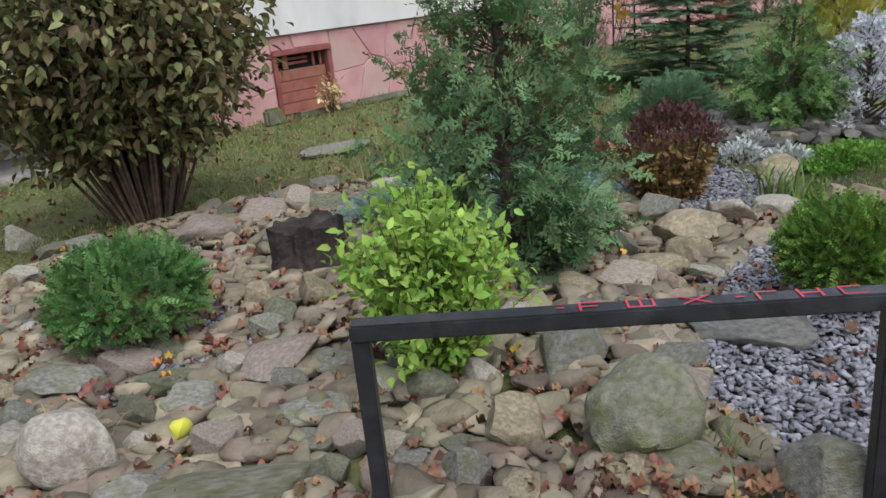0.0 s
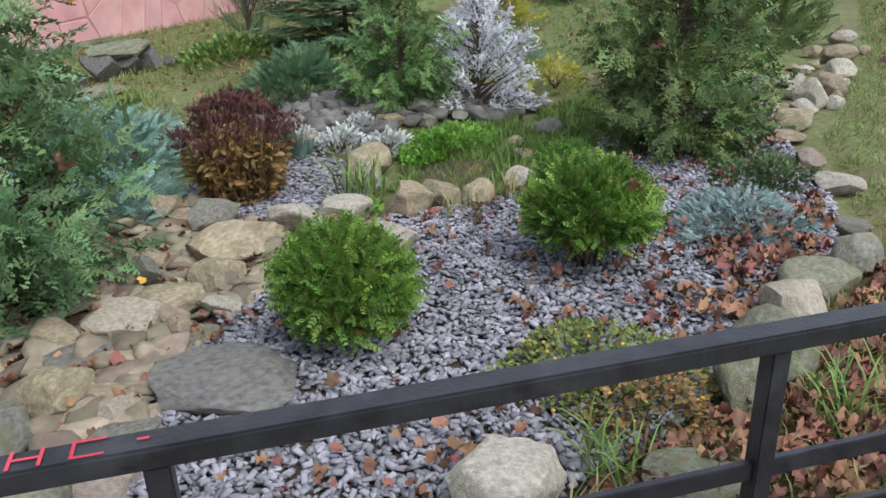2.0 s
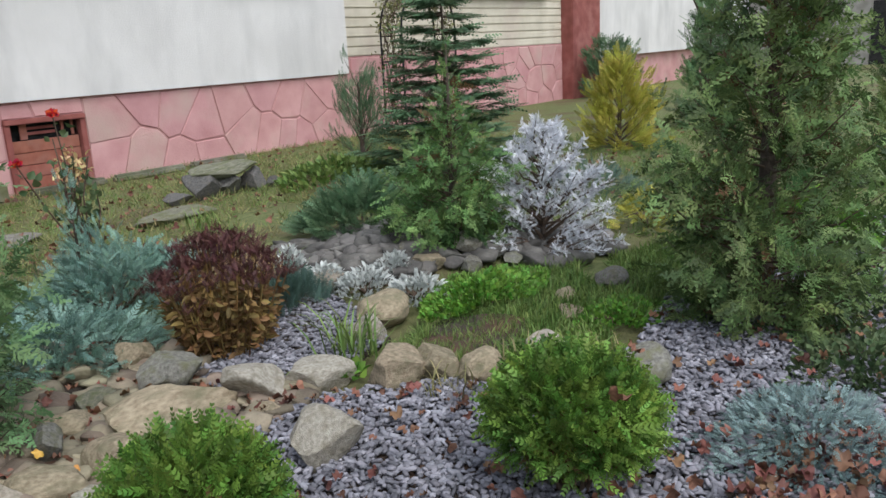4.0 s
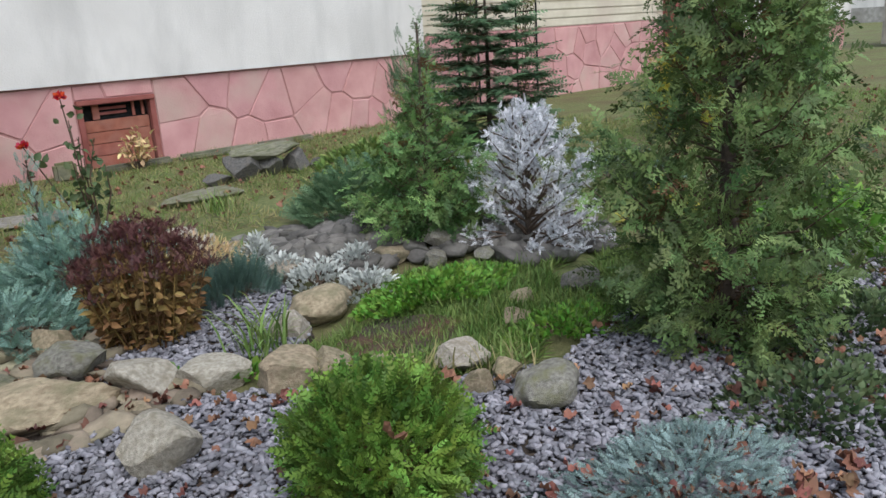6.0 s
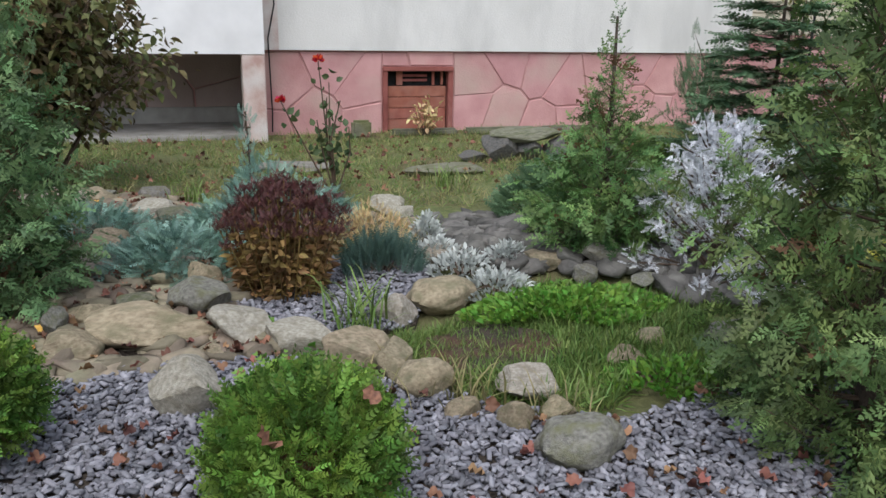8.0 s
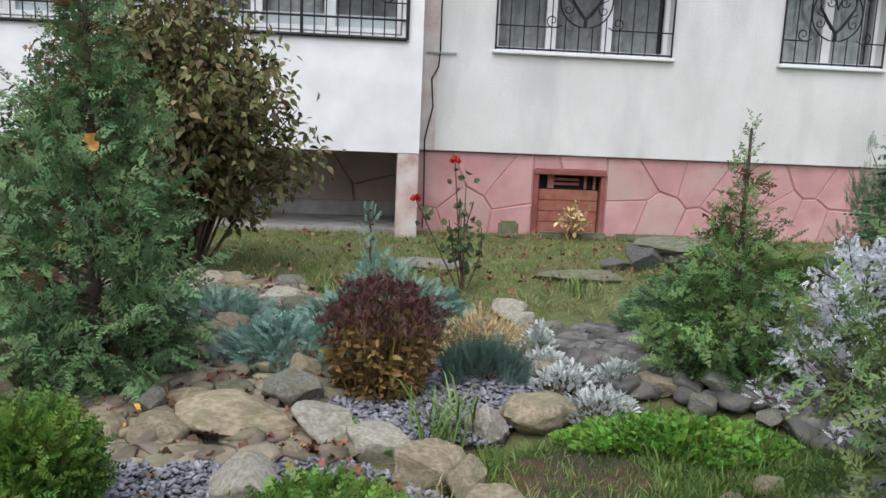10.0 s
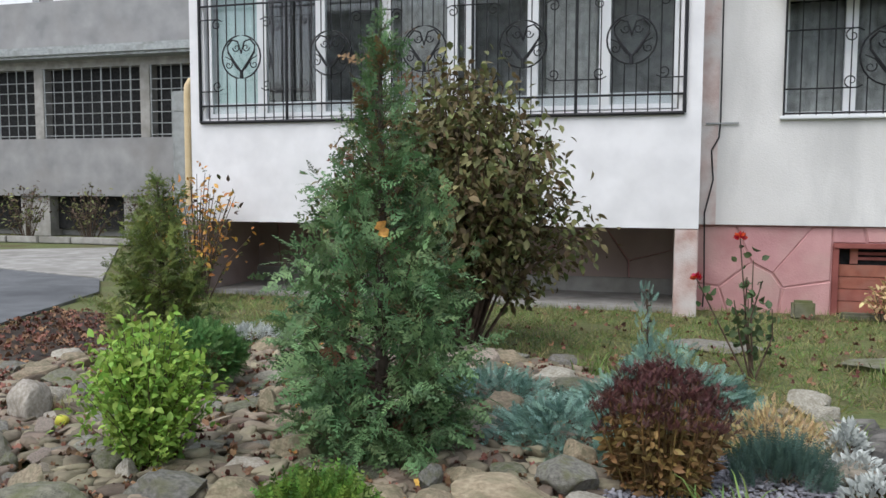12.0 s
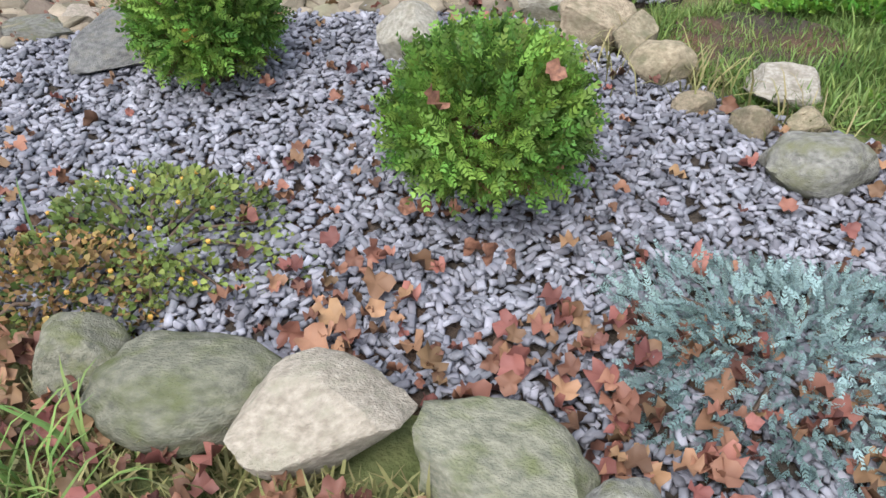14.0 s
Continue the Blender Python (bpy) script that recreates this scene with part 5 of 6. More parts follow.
def thuja(x, y, height, profile, n_limbs, size, material, label, seed, trunk=0.04, leader=0.0, dense=28.0, dead=0.12, long_limbs=0.08, name="thuja", thin=0.45):
    """Rising limbs that bear flat sprays on both sides, each limb a plume of its own with gaps between."""
    rng = np.random.RandomState(seed)
    p = root(name, x, y, G(x, y) - 0.01, label, "conifer")
    part("trunk", mesh_of("trunk", *tubes([([(0, 0, -0.03), (0.012, 0.008, height * 0.5), (0, 0, height * 0.97 + leader)], trunk, 0.006)], 8), M_BARK), p)
    tw, pos, axis, ups, sizes, inner, inner_axis = [], [], [], [], [], [], []
    top = np.array([0, 0, 1.0])
    for i in range(n_limbs):
        u = ((i + rng.rand()) / n_limbs) ** 1.1
        a = i * 2.399 + rng.normal() * 0.25
        r = profile(u) * rng.uniform(0.66, 1.08)
        out = np.array([math.cos(a), math.sin(a), 0.0])
        z = 0.05 + u * (height - 0.05)
        if rng.rand() < long_limbs:
            r, z = r * 1.22, z + 0.1
        foot = top * max(0.03, z - r * (0.35 + 0.75 * u))
        tip = out * r + top * z
        mid = (foot + tip) / 2 + out * 0.06 * r - top * 0.12 * r + rng.normal(size=3) * 0.015
        tw.append(([foot, mid, mid * 0.3 + tip * 0.7], 0.004 + 0.005 * r, 0.0012))
        d = unit(tip - foot)
        plane = unit(out * 0.55 + top * 0.6 + rng.normal(size=3) * 0.4)
        side = unit(np.cross(plane, d))
        k = max(4, int((0.15 + r) * dense * (1 - thin * u)))
        for j in range(k + 1):
            t = 0.3 + 0.7 * (j / k) ** 0.8
            q = foot * (1 - t) ** 2 + 2 * mid * t * (1 - t) + tip * t * t
            sg = 0 if j == k else (-1 if j % 2 else 1)
            pos.append(q + rng.normal(size=3) * 0.008)
            axis.append(unit(d * 0.8 + side * sg * (1.05 - 0.45 * t) - top * 0.3 * (1 - u) + rng.normal(size=3) * 0.24))
            ups.append(plane + rng.normal(size=3) * 0.45)
            sizes.append(size * (1.2 - 0.5 * t) * rng.uniform(0.7, 1.2) * (0.55 + 0.45 * min(1.0, r / 0.3)))
        for t in (0.3, 0.5, 0.62):
            pos.append(foot * (1 - t) + tip * t + rng.normal(size=3) * 0.03)
            axis.append(unit(out + rng.normal(size=3) * 0.8))
            ups.append(rng.normal(size=3))
            sizes.append(size * rng.uniform(0.8, 1.2) * min(1.0, r / 0.25))
        if rng.rand() < dead * 6:
            inner.append(foot * 0.6 + tip * 0.4 + rng.normal(size=3) * 0.03)
            inner_axis.append(unit(d + rng.normal(size=3) * 0.5))
    if leader:
        for j in range(14):
            t = j / 13
            z = height * 0.93 + (leader + height * 0.07) * t
            a = j * 1.57 + (1.0 if j % 2 else 0)
            out = np.array([math.cos(a), math.sin(a), 0.0])
            pos.append(top * z)
            axis.append(unit(out * (0.75 - 0.6 * t) + top * 0.8))
            ups.append(rng.normal(size=3))
            sizes.append(size * (0.95 - 0.45 * t))
    many("branch_framework", mesh_of("branch_framework", *tubes(tw, 4), M_TWIG), p)
    pos = np.array(pos)
    pos[:, 2] = np.maximum(pos[:, 2], 0.03)
    m = frames_along(pos, np.array(axis), np.array(ups), np.array(sizes))
    many("crown", mesh_of("crown", *strew_mixed(THUJA_SPRAYS, m), material), p)
    if inner:
        m = frames_along(np.array(inner), np.array(inner_axis), rnd_dirs(rng, len(inner)), np.full(len(inner), size))
        many("inner_foliage", mesh_of("inner_foliage", *strew_mixed(THUJA_SPRAYS, m), M_BROWNF), p, "brown dead inner foliage")
    return p


def spruce(x, y, height, radius):
    """Whorls of level, slightly drooping branches on a straight stem, needled twigs on both sides."""
    rng = np.random.RandomState(11)
    p = root("spruce", x, y, G(x, y) - 0.01, "young green spruce with tiered branches", "spruce")
    part("trunk", mesh_of("trunk", *tubes([([(0, 0, -0.02), (0.01, 0, height * 0.5), (0, 0, height)], 0.03, 0.005)], 8), M_BARK), p)
    limbs, pos, axis = [], [], []
    for i in range(15):
        u = i / 14
        z, r = 0.14 + (height - 0.25) * u, radius * (1 - u) ** 0.85 + 0.08
        for k in range(8 if i < 10 else 6):
            a = k * 2 * math.pi / 8 + i * 0.5 + rng.normal() * 0.15
            ln = r * rng.uniform(0.8, 1.12)
            out = np.array([math.cos(a), math.sin(a), 0])
            side = np.array([-out[1], out[0], 0])
            foot = np.array([0, 0, z + rng.normal() * 0.02])
            mid, tip = foot + out * ln * 0.55 + np.array([0, 0, -0.05 * ln]), foot + out * ln + np.array([0, 0, 0.02])
            limbs.append(([foot, mid, tip], 0.007, 0.002))
            for t in np.linspace(0.15, 1, int(16 * ln / radius) + 6):
                q = foot * (1 - t) ** 2 + 2 * mid * t * (1 - t) + tip * t * t
                for s in (-1, 0, 1):
                    pos.append(q + rng.normal(size=3) * 0.012)
                    axis.append(unit(out * 0.8 + side * s * rng.uniform(0.5, 1.0) + rng.normal(size=3) * 0.14))
    for k in range(10):
        pos.append(np.array([0, 0, height - 0.16 + 0.016 * k]))
        axis.append(unit(rng.normal(size=3) * 0.4 + np.array([0, 0, 1.2])))
    pos, axis = np.array(pos), np.array(axis)
    many("branch_framework", mesh_of("branch_framework", *tubes(limbs, 4), M_TWIG), p)
    m = frames_along(pos, axis, np.array([0, 0, 1.0]) + rng.normal(size=pos.shape) * 0.3, rng.uniform(0.12, 0.22, len(pos)))
    many("crown", mesh_of("crown", *strew(*spray(4, 0.32, 0.05, 0.05), m), M_JUND), p)


def topiary(name, x, y, rx, ry, rz, n, size, material, label, seed, zc=None, low=-0.75):
    """A clipped ball: short upright shoots all over an uneven round crown, bare stems below."""
    rng = np.random.RandomState(seed)
    p = root(name, x, y, G(x, y), label, "shrub", "clipped ball shrubs")
    zc = zc if zc else rz * 1.05
    d = rnd_dirs(rng, n)
    d = d[d[:, 2] > low + 0.25 * rng.rand(n)]
    lump = np.array([1 + 0.10 * noise.noise((v[0] * 2.2 + seed, v[1] * 2.2, v[2] * 2.2)) + 0.07 * noise.noise((v[0] * 6 + seed, v[1] * 6, v[2] * 6)) for v in d])
    f = (0.62 + 0.38 * rng.rand(len(d)) ** 0.6) * lump
    pos = d * f[:, None] * np.array([rx, ry, rz]) + np.array([0, 0, zc])
    pos[:, 2] = np.maximum(pos[:, 2], 0.06)
    axis = unit(d * 0.75 + np.array([0, 0, 0.45]) + rnd_dirs(rng, len(d)) * 0.85)
    m = frames_along(pos, axis, rnd_dirs(rng, len(d)), size * rng.uniform(0.7, 1.3, len(d)))
    many("crown", mesh_of("crown", *strew(*SPRAY_S, m), material), p)
    kk = n // 6
    d2 = rnd_dirs(rng, kk)
    d2[:, 2] = -np.abs(d2[:, 2]) * 0.6 - 0.1
    q = d2 * np.array([rx, ry, rz]) * (0.5 + 0.4 * rng.rand(kk))[:, None] + np.array([0, 0, zc])
    q[:, 2] = np.maximum(q[:, 2], 0.04)
    m = frames_along(q, rnd_dirs(rng, kk), rnd_dirs(rng, kk), np.full(kk, size * 0.9))
    many("inner_foliage", mesh_of("inner_foliage", *strew(*SPRAY_S, m), M_BROWNF), p, "brown dead foliage under the ball")
    lines = []
    for i in range(16):
        a = i * 2.4
        e = np.array([math.cos(a) * rx * 0.7, math.sin(a) * rx * 0.7, zc * rng.uniform(0.6, 1.2)])
        lines.append(([(math.cos(a) * 0.03, math.sin(a) * 0.03, -0.02), e * 0.5 + np.array([0, 0, 0.02]), e], 0.009, 0.004))
    many("stem_framework", mesh_of("stem_framework", *tubes(lines, 5), M_TWIG), p)
    return p


def shrub(name, x, y, height, radius, n_stems, per, size, material, label, seed, base=LEAF, stem=0.010, spread=0.5, fill=0.35, up=0.3, droop=0.0, category="shrub", leafy_from=0.0, extra=None):
    """Many stems fanning from one foot, with side twigs and leaves."""
    rng = np.random.RandomState(seed)
    p = root(name, x, y, G(x, y) - 0.01, label, category)
    lines, pos, axis = [], [], []
    for i in range(n_stems):
        a = i * 2.399 + rng.normal() * 0.25
        out = math.sqrt((i + 0.5) / n_stems) * radius * rng.uniform(0.75, 1.1)
        top = height * (1 - spread * (out / radius) ** 2) * rng.uniform(0.8, 1.05)
        foot = np.array([math.cos(a) * out * 0.18, math.sin(a) * out * 0.18, -0.02])
        mid = np.array([math.cos(a) * out * 0.55, math.sin(a) * out * 0.55, top * 0.6])
        tip = np.array([math.cos(a) * out, math.sin(a) * out, top - droop * out])
        lines.append(([foot, mid, tip], stem, stem * 0.3))
        for t in np.linspace(fill, 1.0, per):
            q = foot * (1 - t) ** 2 + 2 * mid * t * (1 - t) + tip * t * t
            if q[2] < leafy_from * height:
                continue
            pos.append(q + np.clip(rng.normal(size=3), -1.4, 1.4) * radius * (0.04 + 0.09 * t))
            axis.append(unit(rnd_dirs(rng, 1)[0] + np.array([math.cos(a) * 0.4, math.sin(a) * 0.4, up])))
    many("stem_framework", mesh_of("stem_framework", *tubes(lines, 5), M_TWIG), p)
    pos, axis = np.array(pos), np.array(axis)
    pos[:, 2] = np.maximum(pos[:, 2], 0.02)
    mats = material if isinstance(material, (list, tuple)) else [material]
    pick = rng.randint(0, len(mats), len(pos))
    for i, mm in enumerate(mats):
        s = pick == i
        if not s.any():
            continue
        m = frames_along(pos[s], axis[s], rnd_dirs(rng, s.sum()) * 0.6 + np.array([0, 0, 0.8]), size * rng.uniform(0.6, 1.25, s.sum()))
        many("foliage", mesh_of("foliage", *strew(*base, m), mm), p)
    return p


def cone(r0, r1, k=1.0, low=0.15):
    return lambda u: (r0 * min(1, (u + 0.12) / low) ** 0.5) * (1 - u) ** k + r1


thuja(3.43, 2.42, 1.98, outline((0, 0.34), (0.06, 0.44), (0.24, 0.53), (0.45, 0.49), (0.56, 0.37), (0.68, 0.25), (0.82, 0.12), (1, 0.03)), 190, 0.15, M_THUJA, "dense green thuja with feathery side branches and a thin top", 3, leader=0.08, thin=0.6, long_limbs=0.13)
thuja(6.30, 0.51, 2.35, outline((0, 0.36), (0.05, 0.48), (0.16, 0.58), (0.3, 0.52), (0.45, 0.42), (0.58, 0.33), (0.8, 0.2), (1, 0.05)), 215, 0.135, M_THUJA2, "tall olive-green thuja, thin and brown near the top", 5, trunk=0.05, dense=34)
thuja(6.31, 2.27, 0.84, outline((0, 0.34), (0.18, 0.43), (0.42, 0.37), (0.65, 0.22), (0.85, 0.12), (1, 0.05)), 110, 0.12, M_FIR, "small bushy thuja with a long thin leader", 7, trunk=0.025, leader=0.28, dense=32, dead=0.05)
thuja(1.05, 4.10, 1.36, outline((0, 0.34), (0.12, 0.44), (0.3, 0.40), (0.42, 0.28), (0.52, 0.33), (0.66, 0.24), (0.74, 0.26), (0.9, 0.12), (1, 0.03)), 160, 0.115, M_YEW, "olive-gold upright yew beside the road", 9, dense=40, name="yew", thin=0.1, dead=0.0)
spruce(9.05, 4.45, 2.05, 0.78)
conifer("upright_juniper", 9.6, 6.2, 1.0, cone(0.26, 0.1, 0.5), 40, 40, 0.12, M_JUND, "dark upright juniper by the plinth", rise=1.6, seed=13, base=NEEDLE, up=1.0)
conifer("gold_thuja", 11.2, 3.6, 0.95, cone(0.42, 0.08, 0.8), 60, 26, 0.15, M_GOLD, "bright yellow bushy garden conifer", rise=0.8, seed=15)
conifer("column_thuja", 13.5, 3.4, 1.6, cone(0.30, 0.06, 0.6), 70, 22, 0.17, M_THUJA, "dark green column thuja", rise=0.9, seed=17)
conifer("thuja", 10.3, 0.40, 1.75, cone(0.42, 0.06, 0.7), 80, 24, 0.19, M_THUJA2, "dark green thuja further along the bed", rise=0.6, seed=19)
conifer("silver_shrub", 6.72, 1.91, 0.72, cone(0.35, 0.07, 0.6), 95, 78, 0.042, M_SILVER, "silvery white bushy conifer", "shrub", wild=1.6, rise=0.6, seed=21, base=SPRAY_S, trunk=0.02)
conifer("dark_shrub", 20.4, 8.3, 1.2, cone(0.6, 0.1, 0.5), 40, 30, 0.2, M_JUND, "dark shrub before the brown pilaster", "shrub", rise=0.8, seed=22)

topiary("ball_thuja", 3.71, 1.07, 0.195, 0.20, 0.175, 3800, 0.062, M_BALL, "clipped bright green ball thuja in slate chippings", 31, zc=0.215)
topiary("ball_thuja", 4.59, 0.52, 0.215, 0.235, 0.175, 4600, 0.062, M_BALL, "clipped green ball thuja with dead leaves caught in it", 33, zc=0.235, low=-0.55)
topiary("ball_thuja", 1.95, 3.16, 0.28, 0.28, 0.19, 2800, 0.066, M_BALL0, "loose deep green ball thuja in the rockery", 35, zc=0.24)

shrub("lime_shrub", 2.47, 1.98, 0.74, 0.34, 74, 58, 0.043, M_LIME, "bright lime-green leafy shrub", 41, base=leaf_full(0.62, 0.14), stem=0.004, fill=0.12, spread=0.5, up=0.5)
shrub("autumn_shrub", 3.05, 5.3, 2.35, 1.08, 95, 185, 0.082, [M_SHRUB, M_BROWNLEAF], "large shrub with olive and yellowing autumn leaves", 43, base=leaf_full(0.6, 0.12), stem=0.014, fill=0.33, spread=0.42, droop=0.1, up=-0.7)
shrub("berry_shrub", -1.0, 7.8, 1.75, 0.7, 34, 20, 0.09, [M_SHRUB, M_ORANGE, M_TWIG, M_ORANGE], "thin shrub with last orange autumn leaves", 45, stem=0.012, fill=0.3)
shrub("yellow_shrub", 7.12, 8.45, 0.48, 0.22, 14, 10, 0.09, M_STRAW, "small yellowing shrub before the cellar hatch", 47, stem=0.006)
for i, (x, y) in enumerate(((-8.5, 17.2), (-10.5, 17.3), (-12.5, 17.2), (-14.5, 17.4), (-7.0, 17.0))):
    shrub("hedge_shrub", x, y, 1.6, 0.9, 24, 14, 0.13, [M_SHRUB, M_TWIG], "scrubby leafless hedge shrub before the building", 60 + i, stem=0.012)


def sedum():
    """Dense upright stems with dark red flat heads and dry leaves."""
    rng = np.random.RandomState(51)
    p = root("sedum", 4.72, 2.33, 0, "dry stonecrop with dark red heads and yellow-brown leaves", "perennial")
    lines, heads, hax, lv, lax = [], [], [], [], []
    for i in range(95):
        a, r = i * 2.399, math.sqrt((i + 0.5) / 95) * 0.25
        top = np.array([math.cos(a) * r * 1.1 + rng.normal() * 0.02, math.sin(a) * r * 1.1 + rng.normal() * 0.02, 0.51 - 3.0 * r * r + rng.normal() * 0.03])
        foot = np.array([math.cos(a) * r * 0.62, math.sin(a) * r * 0.62, -0.01])
        lines.append(([foot, top], 0.004, 0.003))
        for k in range(26):
            q = top + np.array([rng.normal() * 0.024, rng.normal() * 0.024, rng.normal() * 0.009])
            heads.append(q)
            hax.append(unit(np.array([rng.normal(), rng.normal(), 1.2])))
        for k in range(15):
            t = rng.uniform(0.12, 0.82)
            lv.append(foot + (top - foot) * t)
            lax.append(unit(np.array([math.cos(a) + rng.normal() * 0.8, math.sin(a) + rng.normal() * 0.8, rng.uniform(-0.6, 0.4)])))
    many("stem_framework", mesh_of("stem_framework", *tubes(lines, 4), M_SEDLEAF), p)
    n = len(heads)
    many("flower_mass", mesh_of("flower_mass", *strew(*SPRAY_S, frames_along(np.array(heads), np.array(hax), rnd_dirs(rng, n), rng.uniform(0.026, 0.044, n))), M_SEDUM), p)
    n = len(lv)
    many("foliage", mesh_of("foliage", *strew(*LEAF, frames_along(np.array(lv), np.array(lax), rnd_dirs(rng, n), rng.uniform(0.03, 0.065, n))), M_SEDLEAF), p)


sedum()


def mat_plant(name, x, y, rx, ry, h, n, size, material, label, seed, base=SPRAY, up=0.5, out=0.8, turn=0, category="ground cover", clump=0.0, arch=0.0):
    """A low spreading plant: shoots over a flat dome with lobes."""
    rng = np.random.RandomState(seed)
    p = root(name, x, y, G(x, y), label, category, rz=turn)
    a = rng.uniform(0, 2 * math.pi, n)
    lobes = 1 + 0.18 * np.sin(a * 3 + seed) + 0.12 * np.sin(a * 5 + seed * 2)
    r = np.sqrt(rng.rand(n)) * lobes
    pos = np.stack([np.cos(a) * r * rx, np.sin(a) * r * ry, np.maximum(0.015, h * (1 - 0.75 * np.minimum(r, 1.1) ** 1.5) * rng.uniform(0.35, 1.05, n))], axis=1)
    if clump:
        bumps = np.array([noise.noise((v[0] * clump, v[1] * clump, seed)) for v in pos])
        pos[:, 2] = np.maximum(0.012, pos[:, 2] * (1 + 0.6 * bumps))
    axis = unit(np.stack([np.cos(a) * out * (0.3 + r), np.sin(a) * out * (0.3 + r), np.full(n, up)], axis=1) + rnd_dirs(rng, n) * 0.55)
    m = frames_along(pos, axis, rnd_dirs(rng, n) * 0.7 + np.array([0, 0, 0.7]), size * rng.uniform(0.6, 1.3, n))
    many("foliage", mesh_of("foliage", *strew(*base, m), material), p)
    lines = []
    for i in range(12):
        t = i * 2.399
        lines.append(([(0, 0, -0.01), (math.cos(t) * rx * 0.4, math.sin(t) * ry * 0.4, h * 0.4), (math.cos(t) * rx * 0.8, math.sin(t) * ry * 0.8, h * 0.3)], 0.008, 0.003))
    many("stem_framework", mesh_of("stem_framework", *tubes(lines, 4), M_TWIG), p)
    return p


mat_plant("blue_juniper", 4.25, 2.85, 0.38, 0.36, 0.19, 1400, 0.085, M_JUN, "blue-green creeping juniper over the stones", 61, clump=5)
mat_plant("blue_juniper", 4.75, 3.30, 0.52, 0.38, 0.36, 2100, 0.082, M_JUN, "feathery blue-grey juniper with an upright tip", 62, up=0.7, clump=5)
mat_plant("blue_juniper", 3.75, 3.55, 0.35, 0.25, 0.16, 700, 0.09, M_JUN, "low blue-green creeping juniper on stones", 63)
mat_plant("blue_juniper", 5.21, 0.03, 0.37, 0.29, 0.13, 2700, 0.036, M_JUNG, "low blue-grey creeping juniper in slate chippings", 64, base=SPRAY_S, up=0.35, clump=6)
mat_plant("green_juniper", 6.6, 3.3, 0.45, 0.36, 0.36, 1300, 0.12, M_JUND, "dark blue-green spreading juniper on the scree", 65, up=0.7)
conifer("juniper_leader", 4.64, 3.42, 0.76, cone(0.05, 0.01, 0.8), 24, 14, 0.055, M_JUN, "upright feathery blue-grey juniper tip", rise=0.9, seed=99, up=0.8, trunk=0.012)
mat_plant("lavender", 5.22, 2.50, 0.20, 0.13, 0.17, 700, 0.10, M_LAV, "dark grey-green lavender cushion", 66, base=NEEDLE, up=1.6, out=0.4)
mat_plant("dried_stonecrop", 5.24, 2.88, 0.28, 0.2, 0.28, 1300, 0.035, M_STRAW, "straw-coloured dried stonecrop heads", 67, base=SPRAY_S, up=1.2)
for i, (x, y, r, h) in enumerate(((5.55, 2.85, 0.10, 0.2), (5.52, 2.55, 0.15, 0.14), (5.58, 2.3, 0.17, 0.13), (5.66, 2.02, 0.17, 0.12), (5.82, 2.3, 0.12, 0.1))):
    mat_plant("dusty_miller", x, y, r, r * 0.9, h, 460, 0.036, M_MILLER, "white felted foliage plant among stones", 70 + i, base=LEAF, up=1.0, category="perennial")
mat_plant("groundcover", 5.92, 1.78, 0.44, 0.24, 0.06, 2000, 0.035, M_CLOVER, "bright green low ground cover plant", 80, base=ROUNDLEAF, up=0.9)
mat_plant("groundcover", 6.0, 1.05, 0.28, 0.18, 0.05, 700, 0.03, M_CLOVER, "bright green low ground cover plant", 81, base=ROUNDLEAF, up=0.9)
mat_plant("strawberry_patch", 5.95, 0.02, 0.42, 0.26, 0.08, 1700, 0.028, M_ROSELEAF, "dark leafy ground cover by the edging stones", 82, base=ROUNDLEAF, up=0.9)
mat_plant("strawberry_patch", 6.75, 0.16, 0.42, 0.22, 0.07, 1300, 0.028, M_ROSELEAF, "dark leafy ground cover by the edging stones", 92, base=ROUNDLEAF, up=0.9)
mat_plant("strawberry_plant", 4.80, 1.66, 0.07, 0.06, 0.05, 40, 0.045, M_CLOVER, "small bright green strawberry plant beside a pale stone", 94, base=ROUNDLEAF, up=0.9)
mat_plant("strawberry_plant", 4.58, 1.86, 0.07, 0.05, 0.05, 40, 0.04, M_CLOVER, "small bright green strawberry plant between stones", 95, base=ROUNDLEAF, up=0.9)
co = mat_plant("cotoneaster", 3.82, 0.25, 0.33, 0.32, 0.13, 2200, 0.019, M_YEW, "sprawling shrub with small bronze leaves and orange berries", 83, base=ROUNDLEAF, up=0.4, clump=6)
rng = np.random.RandomState(183)
for i in range(26):
    a, r = rng.uniform(0, 6.28), math.sqrt(rng.rand())
    bm = bmesh.new()
    bmesh.ops.create_icosphere(bm, subdivisions=1, radius=0.0065)
    part("berry", bm, co, "small orange berry", M_ORANGE).location = (math.cos(a) * r * 0.28, math.sin(a) * r * 0.3, 0.05 + 0.08 * (1 - r))
mat_plant("cotoneaster", 3.68, 0.08, 0.26, 0.20, 0.12, 1000, 0.019, M_SEDLEAF, "sprawling shrub with small bronze leaves", 84, base=ROUNDLEAF, up=0.5, clump=6)
mat_plant("grey_cushion", 1.3, 5.0, 0.4, 0.25, 0.12, 600, 0.06, M_MILLER, "pale grey-green cushion plant", 85, base=SPRAY_S)
mat_plant("green_plant", 8.4, 5.4, 0.7, 0.5, 0.22, 1100, 0.08, M_BLADE, "loose light green perennials in the lawn", 86, base=LEAF, up=1.0)
mat_plant("green_plant", 7.7, 0.75, 0.5, 0.4, 0.3, 700, 0.10, M_CLOVER, "light green perennials by the thuja", 87, base=LEAF, up=1.0)
